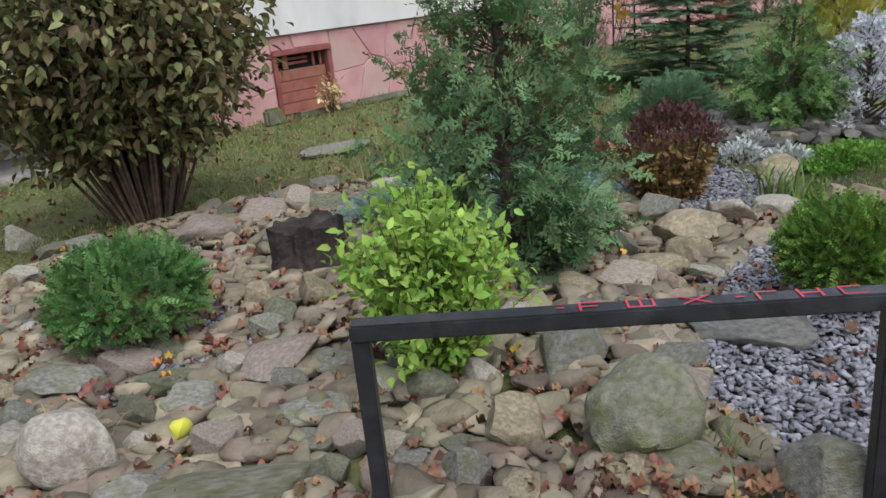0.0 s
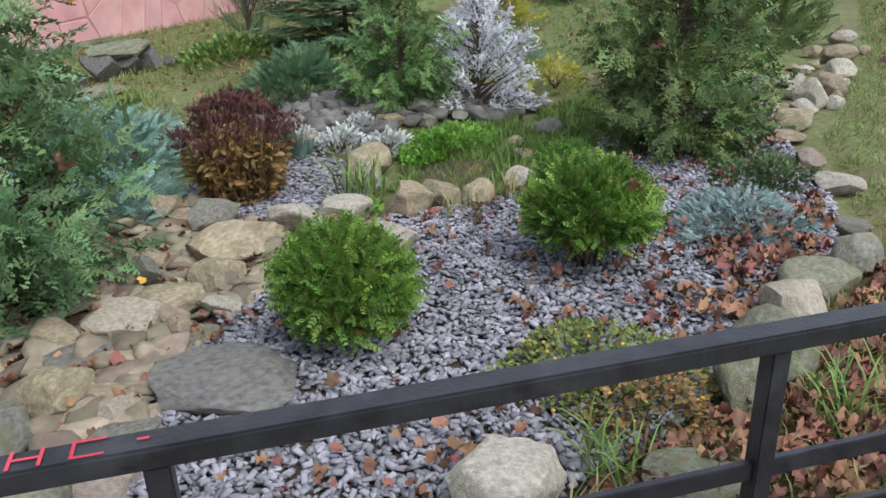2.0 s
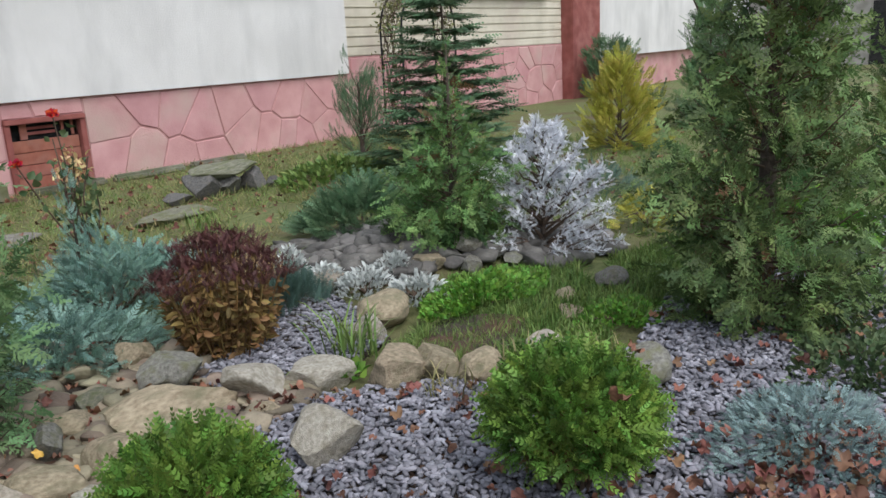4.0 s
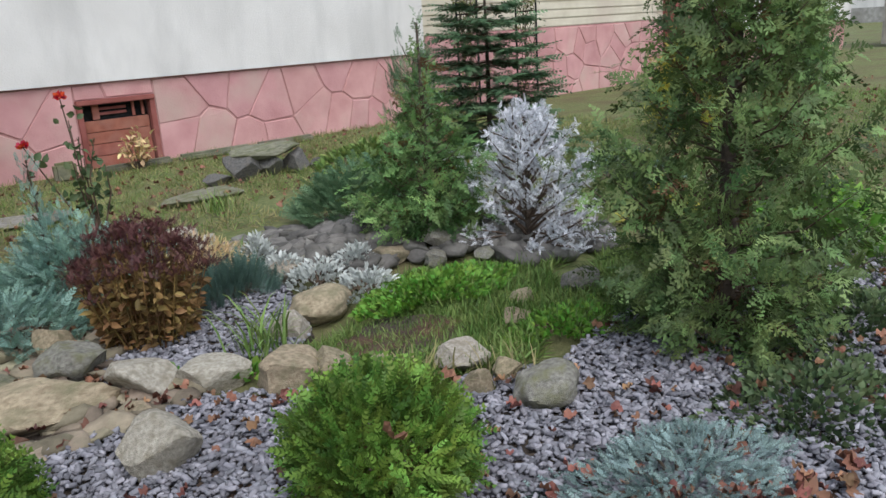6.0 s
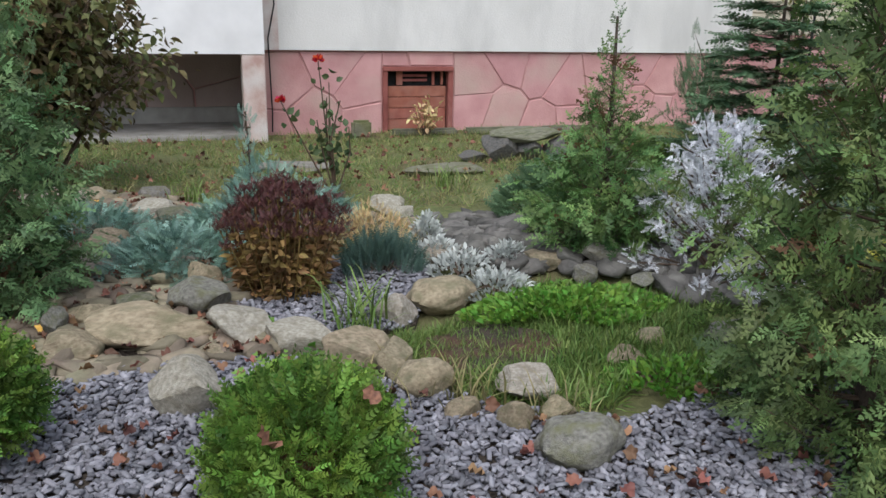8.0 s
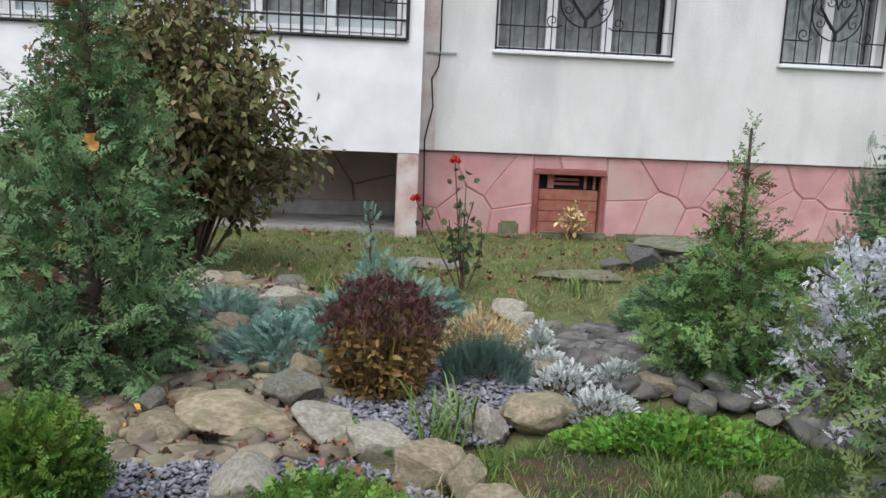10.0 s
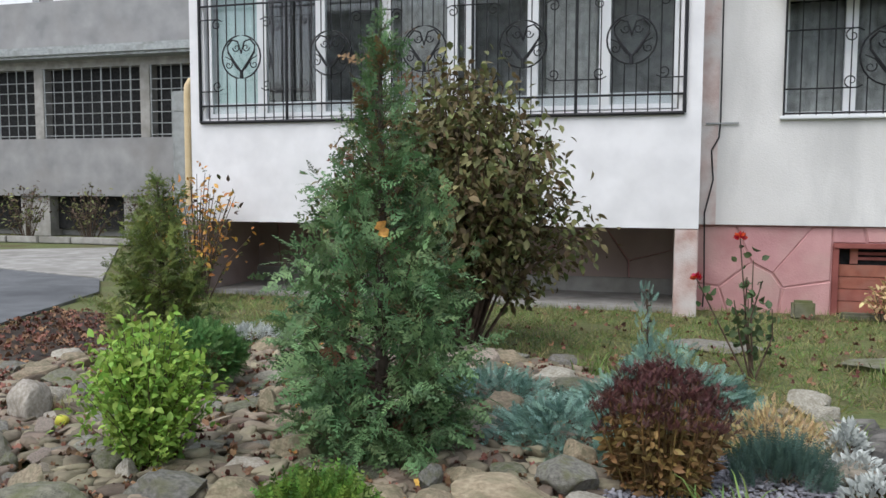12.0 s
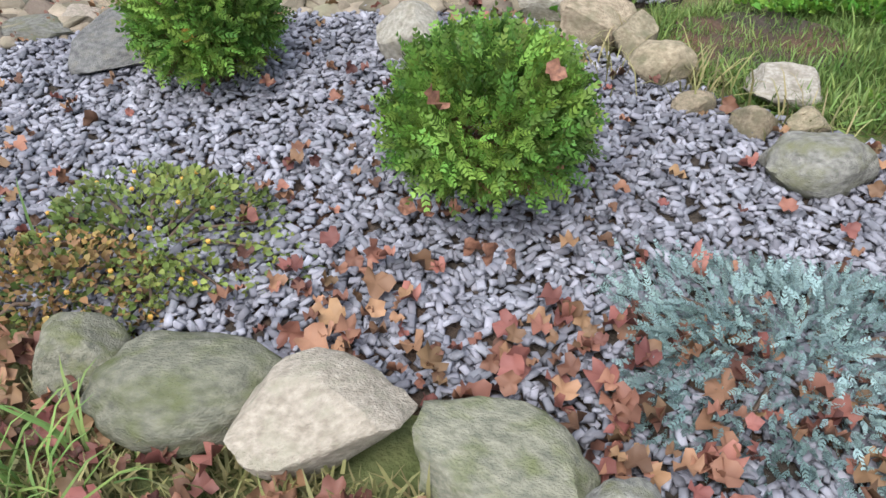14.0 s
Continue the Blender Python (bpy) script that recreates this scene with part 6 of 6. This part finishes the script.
mat_plant("grey_plant", 8.6, 2.6, 0.5, 0.4, 0.25, 700, 0.09, M_LAV, "grey-green low perennials behind the mound", 88, base=NEEDLE, up=0.8)
mat_plant("gold_plant", 7.75, 1.7, 0.25, 0.2, 0.25, 400, 0.07, M_GOLD, "low yellow-green conifer behind the lawn", 89)
mat_plant("gold_sprigs", 6.6, 2.3, 0.10, 0.08, 0.35, 130, 0.08, M_GOLD, "yellowing sprigs beside the small thuja", 90, base=LEAF)


def rose(x, y, h, seed, blooms):
    rng = np.random.RandomState(seed)
    p = root("rose_bush", x, y, G(x, y), "thin leggy rose bush with a few red blooms", "rose")
    lines, pos, axis = [], [], []
    tips = [np.array(b) for b in blooms] + [np.array([rng.normal() * 0.25, rng.normal() * 0.15, h * rng.uniform(0.5, 0.9)]) for _ in range(6)]
    for t in tips:
        mid = t * np.array([0.6, 0.6, 0.55]) + rng.normal(size=3) * 0.03
        lines.append(([(t[0] * 0.1, t[1] * 0.1, -0.02), mid, t], 0.008, 0.004))
        for k in range(13):
            u = rng.uniform(0.25, 0.97)
            q = (1 - u) ** 2 * np.zeros(3) + 2 * u * (1 - u) * mid + u * u * t
            pos.append(q + rng.normal(size=3) * 0.03)
            axis.append(unit(rnd_dirs(rng, 1)[0] + np.array([0, 0, 0.1])))
    many("stem_framework", mesh_of("stem_framework", *tubes(lines, 5), M_TWIG), p)
    n = len(pos)
    many("foliage", mesh_of("foliage", *strew(*ROUNDLEAF, frames_along(np.array(pos), np.array(axis), rnd_dirs(rng, n), rng.uniform(0.05, 0.08, n))), M_ROSELEAF), p)
    for b in blooms:
        d = rnd_dirs(rng, 26)
        d[:, 2] = np.abs(d[:, 2])
        many("bloom", mesh_of("bloom", *strew(*ROUNDLEAF, frames_along(np.tile(b, (26, 1)) + d * 0.008, d, rnd_dirs(rng, 26), np.full(26, 0.045))), M_ROSE), p, "deep red bloom")


rose(5.35, 4.7, 0.9, 91, [(-0.11, 0, 0.97), (-0.39, 0.0, 0.68)])


def trellis():
    t = root("rose_arch", 13.2, 8.2, -0.18, "dark metal garden arch with a bare climbing plant", "arch")
    for y in (-0.2, 0.25):
        pts = [(-0.7, y, 0), (-0.7, y, 1.7)] + [(-0.7 * math.cos(radians(a)), y, 1.7 + 0.65 * math.sin(radians(a))) for a in range(15, 180, 15)] + [(0.7, y, 1.7), (0.7, y, 0)]
        iron("hoop", [(pts, 0.018, 0.018)], t)
    for z in (0.4, 0.8, 1.2, 1.6):
        for x in (-0.7, 0.7):
            iron("rung", [([(x, -0.2, z), (x, 0.25, z)], 0.012, 0.012)], t)
    rng = np.random.RandomState(93)
    lines, pos = [], []
    for i in range(26):
        s = -1 if i % 3 else 1
        pts = []
        for a in np.linspace(-60, rng.uniform(40, 170), 10):
            z = 1.7 + 0.65 * math.sin(radians(a)) if a > 0 else 1.7 * (1 + a / 60)
            x = -0.7 * math.cos(radians(max(a, 0)))
            pts.append((s * x * -1 + rng.normal() * 0.06, rng.uniform(-0.2, 0.25), max(0, z + rng.normal() * 0.05)))
        lines.append((pts, 0.009, 0.004))
        pos += [np.array(q) + rng.normal(size=3) * 0.08 for q in pts for _ in range(5)]
    v = many("vine", mesh_of("vine", *tubes(lines, 4), M_TWIG), t)
    pos = np.array(pos)
    n = len(pos)
    many("vine_foliage", mesh_of("vine_foliage", *strew(*LEAF, frames_along(pos, rnd_dirs(rng, n), rnd_dirs(rng, n), rng.uniform(0.05, 0.09, n))), M_SHRUB), v)


trellis()


def bare_tree(x, y, h, r, seed, label, depth=4):
    rng = np.random.RandomState(seed)
    p = root("tree", x, y, G(x, y) - 0.03, label, "tree")
    lines = []

    def grow(a, d, ln, rad, k):
        b = a + d * ln
        lines.append(([a, (a + b) / 2 + rng.normal(size=3) * ln * 0.05, b], rad, rad * 0.6))
        if k:
            for _ in range(3 if k > 1 else 4):
                grow(b, unit(d + rng.normal(size=3) * 0.55 + np.array([0, 0, 0.1])), ln * rng.uniform(0.6, 0.85), rad * 0.55, k - 1)

    grow(np.zeros(3), np.array([0.03, 0, 1.0]), h * 0.32, r, depth)
    part("trunk", mesh_of("trunk", *tubes(lines[:1], 9), M_BARK), p)
    many("branch_framework", mesh_of("branch_framework", *tubes(lines[1:], 5), M_BARK), p)


bare_tree(16.5, 4.6, 4.5, 0.09, 95, "small bare garden tree with thin branches")
bare_tree(33, 1.5, 9, 0.28, 96, "tall bare street tree")
bare_tree(36, -4, 9, 0.25, 97, "tall bare street tree")
bare_tree(30, -7, 8, 0.22, 98, "tall bare street tree")


# ---- far surroundings ----
def block_of_flats(x, y, w, d, h, turn, n, floors):
    b = root("distant_building", x, y, -0.2, "distant pale block of flats beyond the lawn", "building", rz=turn)
    part("wall", box(-w / 2, w / 2, 0, d, 0, h), b, material=M_OLDWHITE)
    part("roof", box(-w / 2 - 0.3, w / 2 + 0.3, -0.3, d + 0.3, h, h + 0.3), b, material=M_TIN)
    part("plinth", box(-w / 2, w / 2, -0.05, 0, 0, 1.0), b, material=M_CONCRETE)
    for j in range(floors):
        for i in range(n):
            xx = -w / 2 + (i + 0.5) * w / n
            wd = part("window", box(xx - 0.8, xx + 0.8, -0.04, 0, 1.9 + j * 2.9, 3.4 + j * 2.9), b, material=M_PVC)
            part("pane", box(xx - 0.7, xx + 0.7, -0.06, -0.045, 2.0 + j * 2.9, 3.3 + j * 2.9), wd, material=M_DARK)


block_of_flats(62, 2, 40, 10, 14, -90, 11, 4)
# the next two are added out of view, behind the camera, for the panes to reflect
block_of_flats(-40, -14, 40, 10, 14, 90, 11, 4)
block_of_flats(6, -36, 50, 10, 14, 180, 14, 4)
gs = root("garage_wall", 31, 5.5, -0.1, "grey rendered outbuilding with a dark doorway", "outbuilding", rz=-90)
part("wall", box(-3, 3, 0, 3, 0, 2.6), gs, material=M_CONCRETE)
part("doorway", box(0.8, 2.4, -0.03, 0.02, 0, 2.0), gs, material=M_DARK)


# ---- gravel, grass and fallen leaves ----
def chips(name, poly, n, seed, z=0.0):
    rng = np.random.RandomState(seed)
    bv = np.array([(-1, -0.55, -0.28), (0.85, -0.7, -0.25), (1, 0.5, -0.3), (-0.8, 0.7, -0.25), (-0.7, -0.4, 0.3), (0.6, -0.45, 0.22), (0.7, 0.3, 0.32), (-0.5, 0.5, 0.26)]) * np.array([1.15, 0.82, 0.85])
    bf = np.array([(0, 3, 2, 1), (4, 5, 6, 7), (0, 1, 5, 4), (1, 2, 6, 5), (2, 3, 7, 6), (3, 0, 4, 7)])
    pts = points_in(poly, n, rng)
    n = len(pts)
    pos = np.column_stack([pts, [G(*p) + z + 0.012 for p in pts] + rng.uniform(0, 0.022, n)])
    a = rng.uniform(0, 2 * math.pi, n)
    axis = unit(np.stack([np.cos(a), np.sin(a), rng.normal(size=n) * 0.3], axis=1))
    m = frames_along(pos, axis, np.array([0, 0, 1.0]) + rng.normal(size=(n, 3)) * 0.35, rng.uniform(0.009, 0.0205, n))
    ob = part(name, mesh_of(name, *strew(bv, bf, m), M_CHIP))
    tagged(ob, "blue-grey slate chippings", "gravel", kind="stuff")


chips("gravel", GRAVEL, 24000, 101)
chips("gravel", GRAVEL_BACK, 3400, 102)
chips("gravel", [(1.65, 2.75), (2.2, 2.6), (2.4, 3.2), (1.6, 3.4)], 900, 103)
chips("gravel", [(7.4, 0.15), (8.6, 0.2), (8.8, 0.9), (7.4, 0.8)], 900, 104)


def blades(name, pts, h0, h1, material, seed, label, lean=0.5):
    rng = np.random.RandomState(seed)
    n = len(pts)
    one = np.array([(0, -0.05, 0), (0, 0.05, 0), (0.55, 0.035, 0.08), (0.55, -0.035, 0.08), (1, 0, -0.05)])
    bv, bf = [], []
    for k, (t, yy) in enumerate(((0.0, 0.0), (0.7, 0.35), (-0.6, -0.3))):
        c, s = math.cos(t), math.sin(t)
        bv += [(p[0] * c - p[1] * s + 0.1 * k, p[0] * s + p[1] * c + yy, p[2] + 0.1 * k) for p in one]
        bf += [(5 * k, 5 * k + 2, 5 * k + 1), (5 * k, 5 * k + 3, 5 * k + 2), (5 * k + 3, 5 * k + 4, 5 * k + 2)]
    bv, bf = np.array(bv), np.array(bf)
    pos = np.column_stack([pts, [G(*p) - 0.005 for p in pts]])
    a = rng.uniform(0, 2 * math.pi, n)
    axis = unit(np.stack([np.cos(a) * lean * rng.uniform(0.3, 1.6, n), np.sin(a) * lean * rng.uniform(0.3, 1.6, n), np.full(n, 0.8)], axis=1))
    m = frames_along(pos, axis, rnd_dirs(rng, n), rng.uniform(h0, h1, n))
    tagged(part(name, mesh_of(name, *strew(bv, bf, m), material)), label, "grass", kind="stuff")


grng = np.random.RandomState(111)
FREE = lambda x, y: not (inside(GRAVEL, x, y) or inside(ROCKERY, x, y) or inside(GRAVEL_BACK, x, y))
near_lawn = points_in(LAWN_NEAR, 6000, grng, lambda x, y: noise.noise((x * 3, y * 3, 1)) > -0.25 and ((x - 5.42) / 0.34) ** 2 + ((y - 1.48) / 0.27) ** 2 > 0.7 + 0.5 * noise.noise((x * 7, y * 7, 4)))
blades("grass", near_lawn, 0.035, 0.08, M_BLADE, 112, "green grass of the small lawn in the bed", 0.9)
back = points_in([(2.0, 4.6), (4.2, 3.7), (6.0, 3.9), (8, 3.2), (12, 4.5), (13, 9.2), (5.2, 8.9), (-1.2, 8.5), (-2.5, 7.2), (0.6, 5.2)], 22000, grng, lambda x, y: FREE(x, y) and noise.noise((x * 1.6, y * 1.6, 2)) > -0.35)
blades("grass", back[:11000], 0.03, 0.085, M_BLADEY, 113, "short tired lawn before the house", 1.0)
blades("grass", back[11000:], 0.03, 0.08, M_BLADE, 114, "short green lawn before the house", 1.0)
side = points_in([(4.9, -0.65), (5.6, -0.42), (6.2, -0.34), (6.8, -0.24), (8, -0.36), (10, -0.5), (15, -0.4), (15, -5.5), (5, -3.0)], 27000, grng)
blades("grass", side[:16000], 0.03, 0.07, M_BLADE, 115, "green lawn beside the bed", 1.0)
blades("grass", side[16000:], 0.03, 0.07, M_BLADEY, 116, "tired lawn beside the bed", 1.0)
beyond = points_in([(7.2, 1.2), (7.6, 3.2), (12, 4.6), (16, 4.5), (16, -0.2), (10.5, -0.1), (7.6, 0.9)], 8000, grng)
blades("grass", beyond, 0.03, 0.08, M_BLADE, 119, "short green lawn behind the bed", 1.0)
close = points_in([(3.2, -0.15), (4.0, -0.22), (4.6, -0.34), (5.2, -0.5), (5.2, -1.6), (3.0, -1.5)], 7000, grng)
blades("grass", close, 0.03, 0.09, M_BLADEY, 117, "thin grass at the foot of the edging stones", 1.0)


def bare_patch(x, y, rx, ry):
    """A sheet of bare soil with a ragged outline, lying on the lawn."""
    bm = bmesh.new()
    rings = []
    for j in range(1, 6):
        ring = []
        for i in range(40):
            a = i * 2 * math.pi / 40
            k = j / 5 * (1 + 0.22 * noise.noise((math.cos(a) * 2.5, math.sin(a) * 2.5, 3)) + 0.12 * noise.noise((math.cos(a) * 7, math.sin(a) * 7, 5)))
            px, py = x + math.cos(a) * rx * k, y + math.sin(a) * ry * k
            ring.append(bm.verts.new((px, py, G(px, py) + (0.006 + 0.012 * (1 + noise.noise((px * 14, py * 14, 1))) if j < 5 else -0.004))))
        rings.append(ring)
    c = bm.verts.new((x, y, G(x, y) + 0.012))
    for i in range(40):
        k = (i + 1) % 40
        bm.faces.new((c, rings[0][i], rings[0][k]))
        for j in range(4):
            bm.faces.new((rings[j][i], rings[j + 1][i], rings[j + 1][k], rings[j][k]))
    tagged(part("bare_soil", bm, None, "", M_SOIL), "dark bare soil patch in the small lawn", "soil", kind="structure")


bare_patch(5.42, 1.46, 0.36, 0.28)
blades("grass", points_in([(5.1, 1.2), (5.75, 1.2), (5.8, 1.7), (5.1, 1.75)], 3000, grng), 0.02, 0.05, M_BLADE, 118, "sparse grass on bare soil", 1.0)


def tuft(x, y, n, h, material, seed, label, r=0.06):
    rng = np.random.RandomState(seed)
    pts = np.column_stack([x + rng.normal(size=n) * r, y + rng.normal(size=n) * r])
    bv = np.array([(0, -0.02, 0), (0, 0.02, 0), (0.5, 0.017, 0.14), (0.5, -0.017, 0.14), (0.85, 0.01, 0.08), (0.85, -0.01, 0.08), (1, 0, -0.05)])
    bf = np.array([(0, 2, 1), (0, 3, 2), (3, 4, 2), (3, 5, 4), (5, 6, 4)])
    a = rng.uniform(0, 2 * math.pi, n)
    axis = unit(np.stack([np.cos(a) * 0.6, np.sin(a) * 0.6, rng.uniform(0.4, 1.2, n)], axis=1))
    p = root("grass_tuft", x, y, G(x, y), label, "grass")
    pts = pts - np.array([x, y])
    m = frames_along(np.column_stack([pts, np.zeros(n)]), axis, np.tile([0, 0, 1.0], (n, 1)), h * rng.uniform(0.6, 1.2, n))
    many("grass_clump", mesh_of("grass_clump", *strew(bv, bf, m), material), p)


for i, (x, y, n, h, mm) in enumerate(((4.95, 1.78, 60, 0.26, M_BLADE), (4.9, 1.2, 45, 0.15, M_BLADEY), (5.2, 1.08, 50, 0.17, M_BLADEY), (5.45, 0.9, 40, 0.14, M_BLADEY), (5.55, 2.95, 40, 0.2, M_BLADE),
                                   (3.05, 0.12, 70, 0.2, M_BLADEY), (3.4, 0.12, 60, 0.18, M_BLADE), (1.45, 2.55, 40, 0.16, M_BLADEY), (3.9, -0.42, 60, 0.2, M_BLADE), (2.55, 0.95, 40, 0.13, M_BLADE), (6.2, 4.6, 50, 0.2, M_BLADE), (4.3, 4.3, 40, 0.2, M_BLADE))):
    tuft(x, y, n, h, mm, 130 + i, "tuft of long thin grass between stones")


def litter(name, pts, s0, s1, material, seed, label, z=0.02):
    rng = np.random.RandomState(seed)
    n = len(pts)
    pos = np.column_stack([pts, [G(*p) + z for p in pts] + rng.uniform(0, 0.035, n)])
    a = rng.uniform(0, 2 * math.pi, n)
    axis = unit(np.stack([np.cos(a), np.sin(a), rng.normal(size=n) * 0.25], axis=1))
    m = frames_along(pos, axis, np.array([0, 0, 1.0]) + rng.normal(size=(n, 3)) * 0.6, s0 + (s1 - s0) * rng.rand(n) ** 1.6)
    tagged(part(name, mesh_of(name, *strew(*dead_leaf(), m), material)), label, "leaf litter", kind="stuff")


lrng = np.random.RandomState(141)
thick = lambda x, y: noise.noise((x * 2.3, y * 2.3, 7)) > -0.12 + 0.3 * noise.noise((x * 9, y * 9, 2))
litter("leaf_litter", points_in([(1.2, 1.6), (2.3, 1.2), (2.6, 0.7), (3.1, 0.25), (3.6, 0.0), (4.2, -0.3), (5.0, -0.5), (4.6, -1.3), (3.0, -1.2), (1.4, 0.4)], 3600, lrng), 0.04, 0.08, M_DRY, 142, "brown fallen maple leaves under the railing")
litter("leaf_litter", points_in(GRAVEL, 330, lrng, lambda x, y: thick(x, y) and ((x - 3.28) / 0.3) ** 2 + ((y - 1.17) / 0.24) ** 2 > 1), 0.03, 0.065, M_DRY, 143, "brown fallen leaves on the chippings", 0.035)
litter("leaf_litter", points_in([(4.2, -0.1), (5.1, -0.35), (5.7, -0.25), (5.0, 0.1), (4.3, 0.25)], 200, lrng, lambda x, y: noise.noise((x * 3, y * 3, 4)) > -0.2), 0.035, 0.085, M_DRY, 144, "red-brown fallen leaves at the bed's edge", 0.035)
litter("leaf_litter", points_in(ROCKERY, 2200, lrng), 0.03, 0.075, M_DRY, 145, "brown fallen leaves between the rockery stones", 0.02)
litter("leaf_litter", points_in([(-1.0, 2.4), (0.6, 1.2), (1.2, 2.0), (0.5, 3.4), (1.2, 4.3), (0.2, 5.9), (-1.6, 6.0), (-1.05, 4.5)], 1300, lrng), 0.04, 0.08, M_DRY, 146, "brown fallen leaves beside the road", 0.02)
litter("leaf_litter", points_in([(5.2, -0.9), (9, -0.6), (20, -0.5), (22, -3.5), (5, -2.5)], 900, lrng), 0.04, 0.08, M_DRY, 147, "scattered brown leaves on the lawn", 0.03)
litter("leaf_litter", points_in([(7.6, 1.2), (9, 3.2), (15, 4.2), (20, 4), (20, 0)], 500, lrng), 0.035, 0.075, M_DRY, 150, "scattered brown leaves on the lawn behind the bed", 0.03)
litter("leaf_litter", points_in([(2.2, 5.2), (4.4, 4.6), (6.0, 4.2), (8, 3.6), (11, 5), (11, 8.6), (4, 8.3), (-0.5, 8.0)], 520, lrng), 0.035, 0.075, M_DRY, 149, "scattered brown leaves on the lawn before the house", 0.03)
litter("leaf_litter", points_in(ROCKERY, 24, lrng), 0.04, 0.06, M_ORANGE, 148, "few yellow fallen leaves", 0.06)


def single_leaf(x, y, z, s, material, turn, tilt, label):
    ob = part("fallen_leaf", mesh_of("fallen_leaf", dead_leaf()[0], dead_leaf()[1], material))
    ob.matrix_world = pose(x, y, z, tilt, tilt * 0.5, turn)
    ob.scale = (s, s, s)
    tagged(ob, label, "leaf")


single_leaf(4.48, 0.325, 0.385, 0.07, M_DRY, 70, 40, "dry brown leaf caught on a ball thuja")
single_leaf(4.72, 0.40, 0.42, 0.06, M_DRY, 10, 30, "brown leaf caught on a ball thuja")
for k in range(7):
    single_leaf(4.40 + 0.045 * k, 0.40 - 0.035 * k, 0.06 + 0.025 * ((k * 5) % 4), 0.055 + 0.005 * (k % 3), M_DRY, 47 * k, 35 + 9 * k, "dry brown leaf caught under a ball thuja")
single_leaf(3.66, 0.92, 0.33, 0.05, M_DRY, 10, 40, "dry leaf caught on a ball thuja")
single_leaf(3.72, 0.89, 0.24, 0.05, M_ORANGE, 10, 50, "orange leaf caught on a ball thuja")
single_leaf(3.60, 1.93, 1.11, 0.09, M_ORANGE, 50, 60, "orange leaf caught in a thuja")
single_leaf(3.46, 1.94, 0.60, 0.08, M_DRY, 80, 60, "brown leaf caught in a thuja")
ap = part("apple", rock_mesh("apple", 900, 0.05, 0, 2, 0))
ap.data.materials.append(M_APPLE)
ap.matrix_world = pose(1.69, 2.33, 0.06)
ap.scale = (0.035, 0.035, 0.032)
tagged(ap, "yellow windfall apple among stones", "apple")
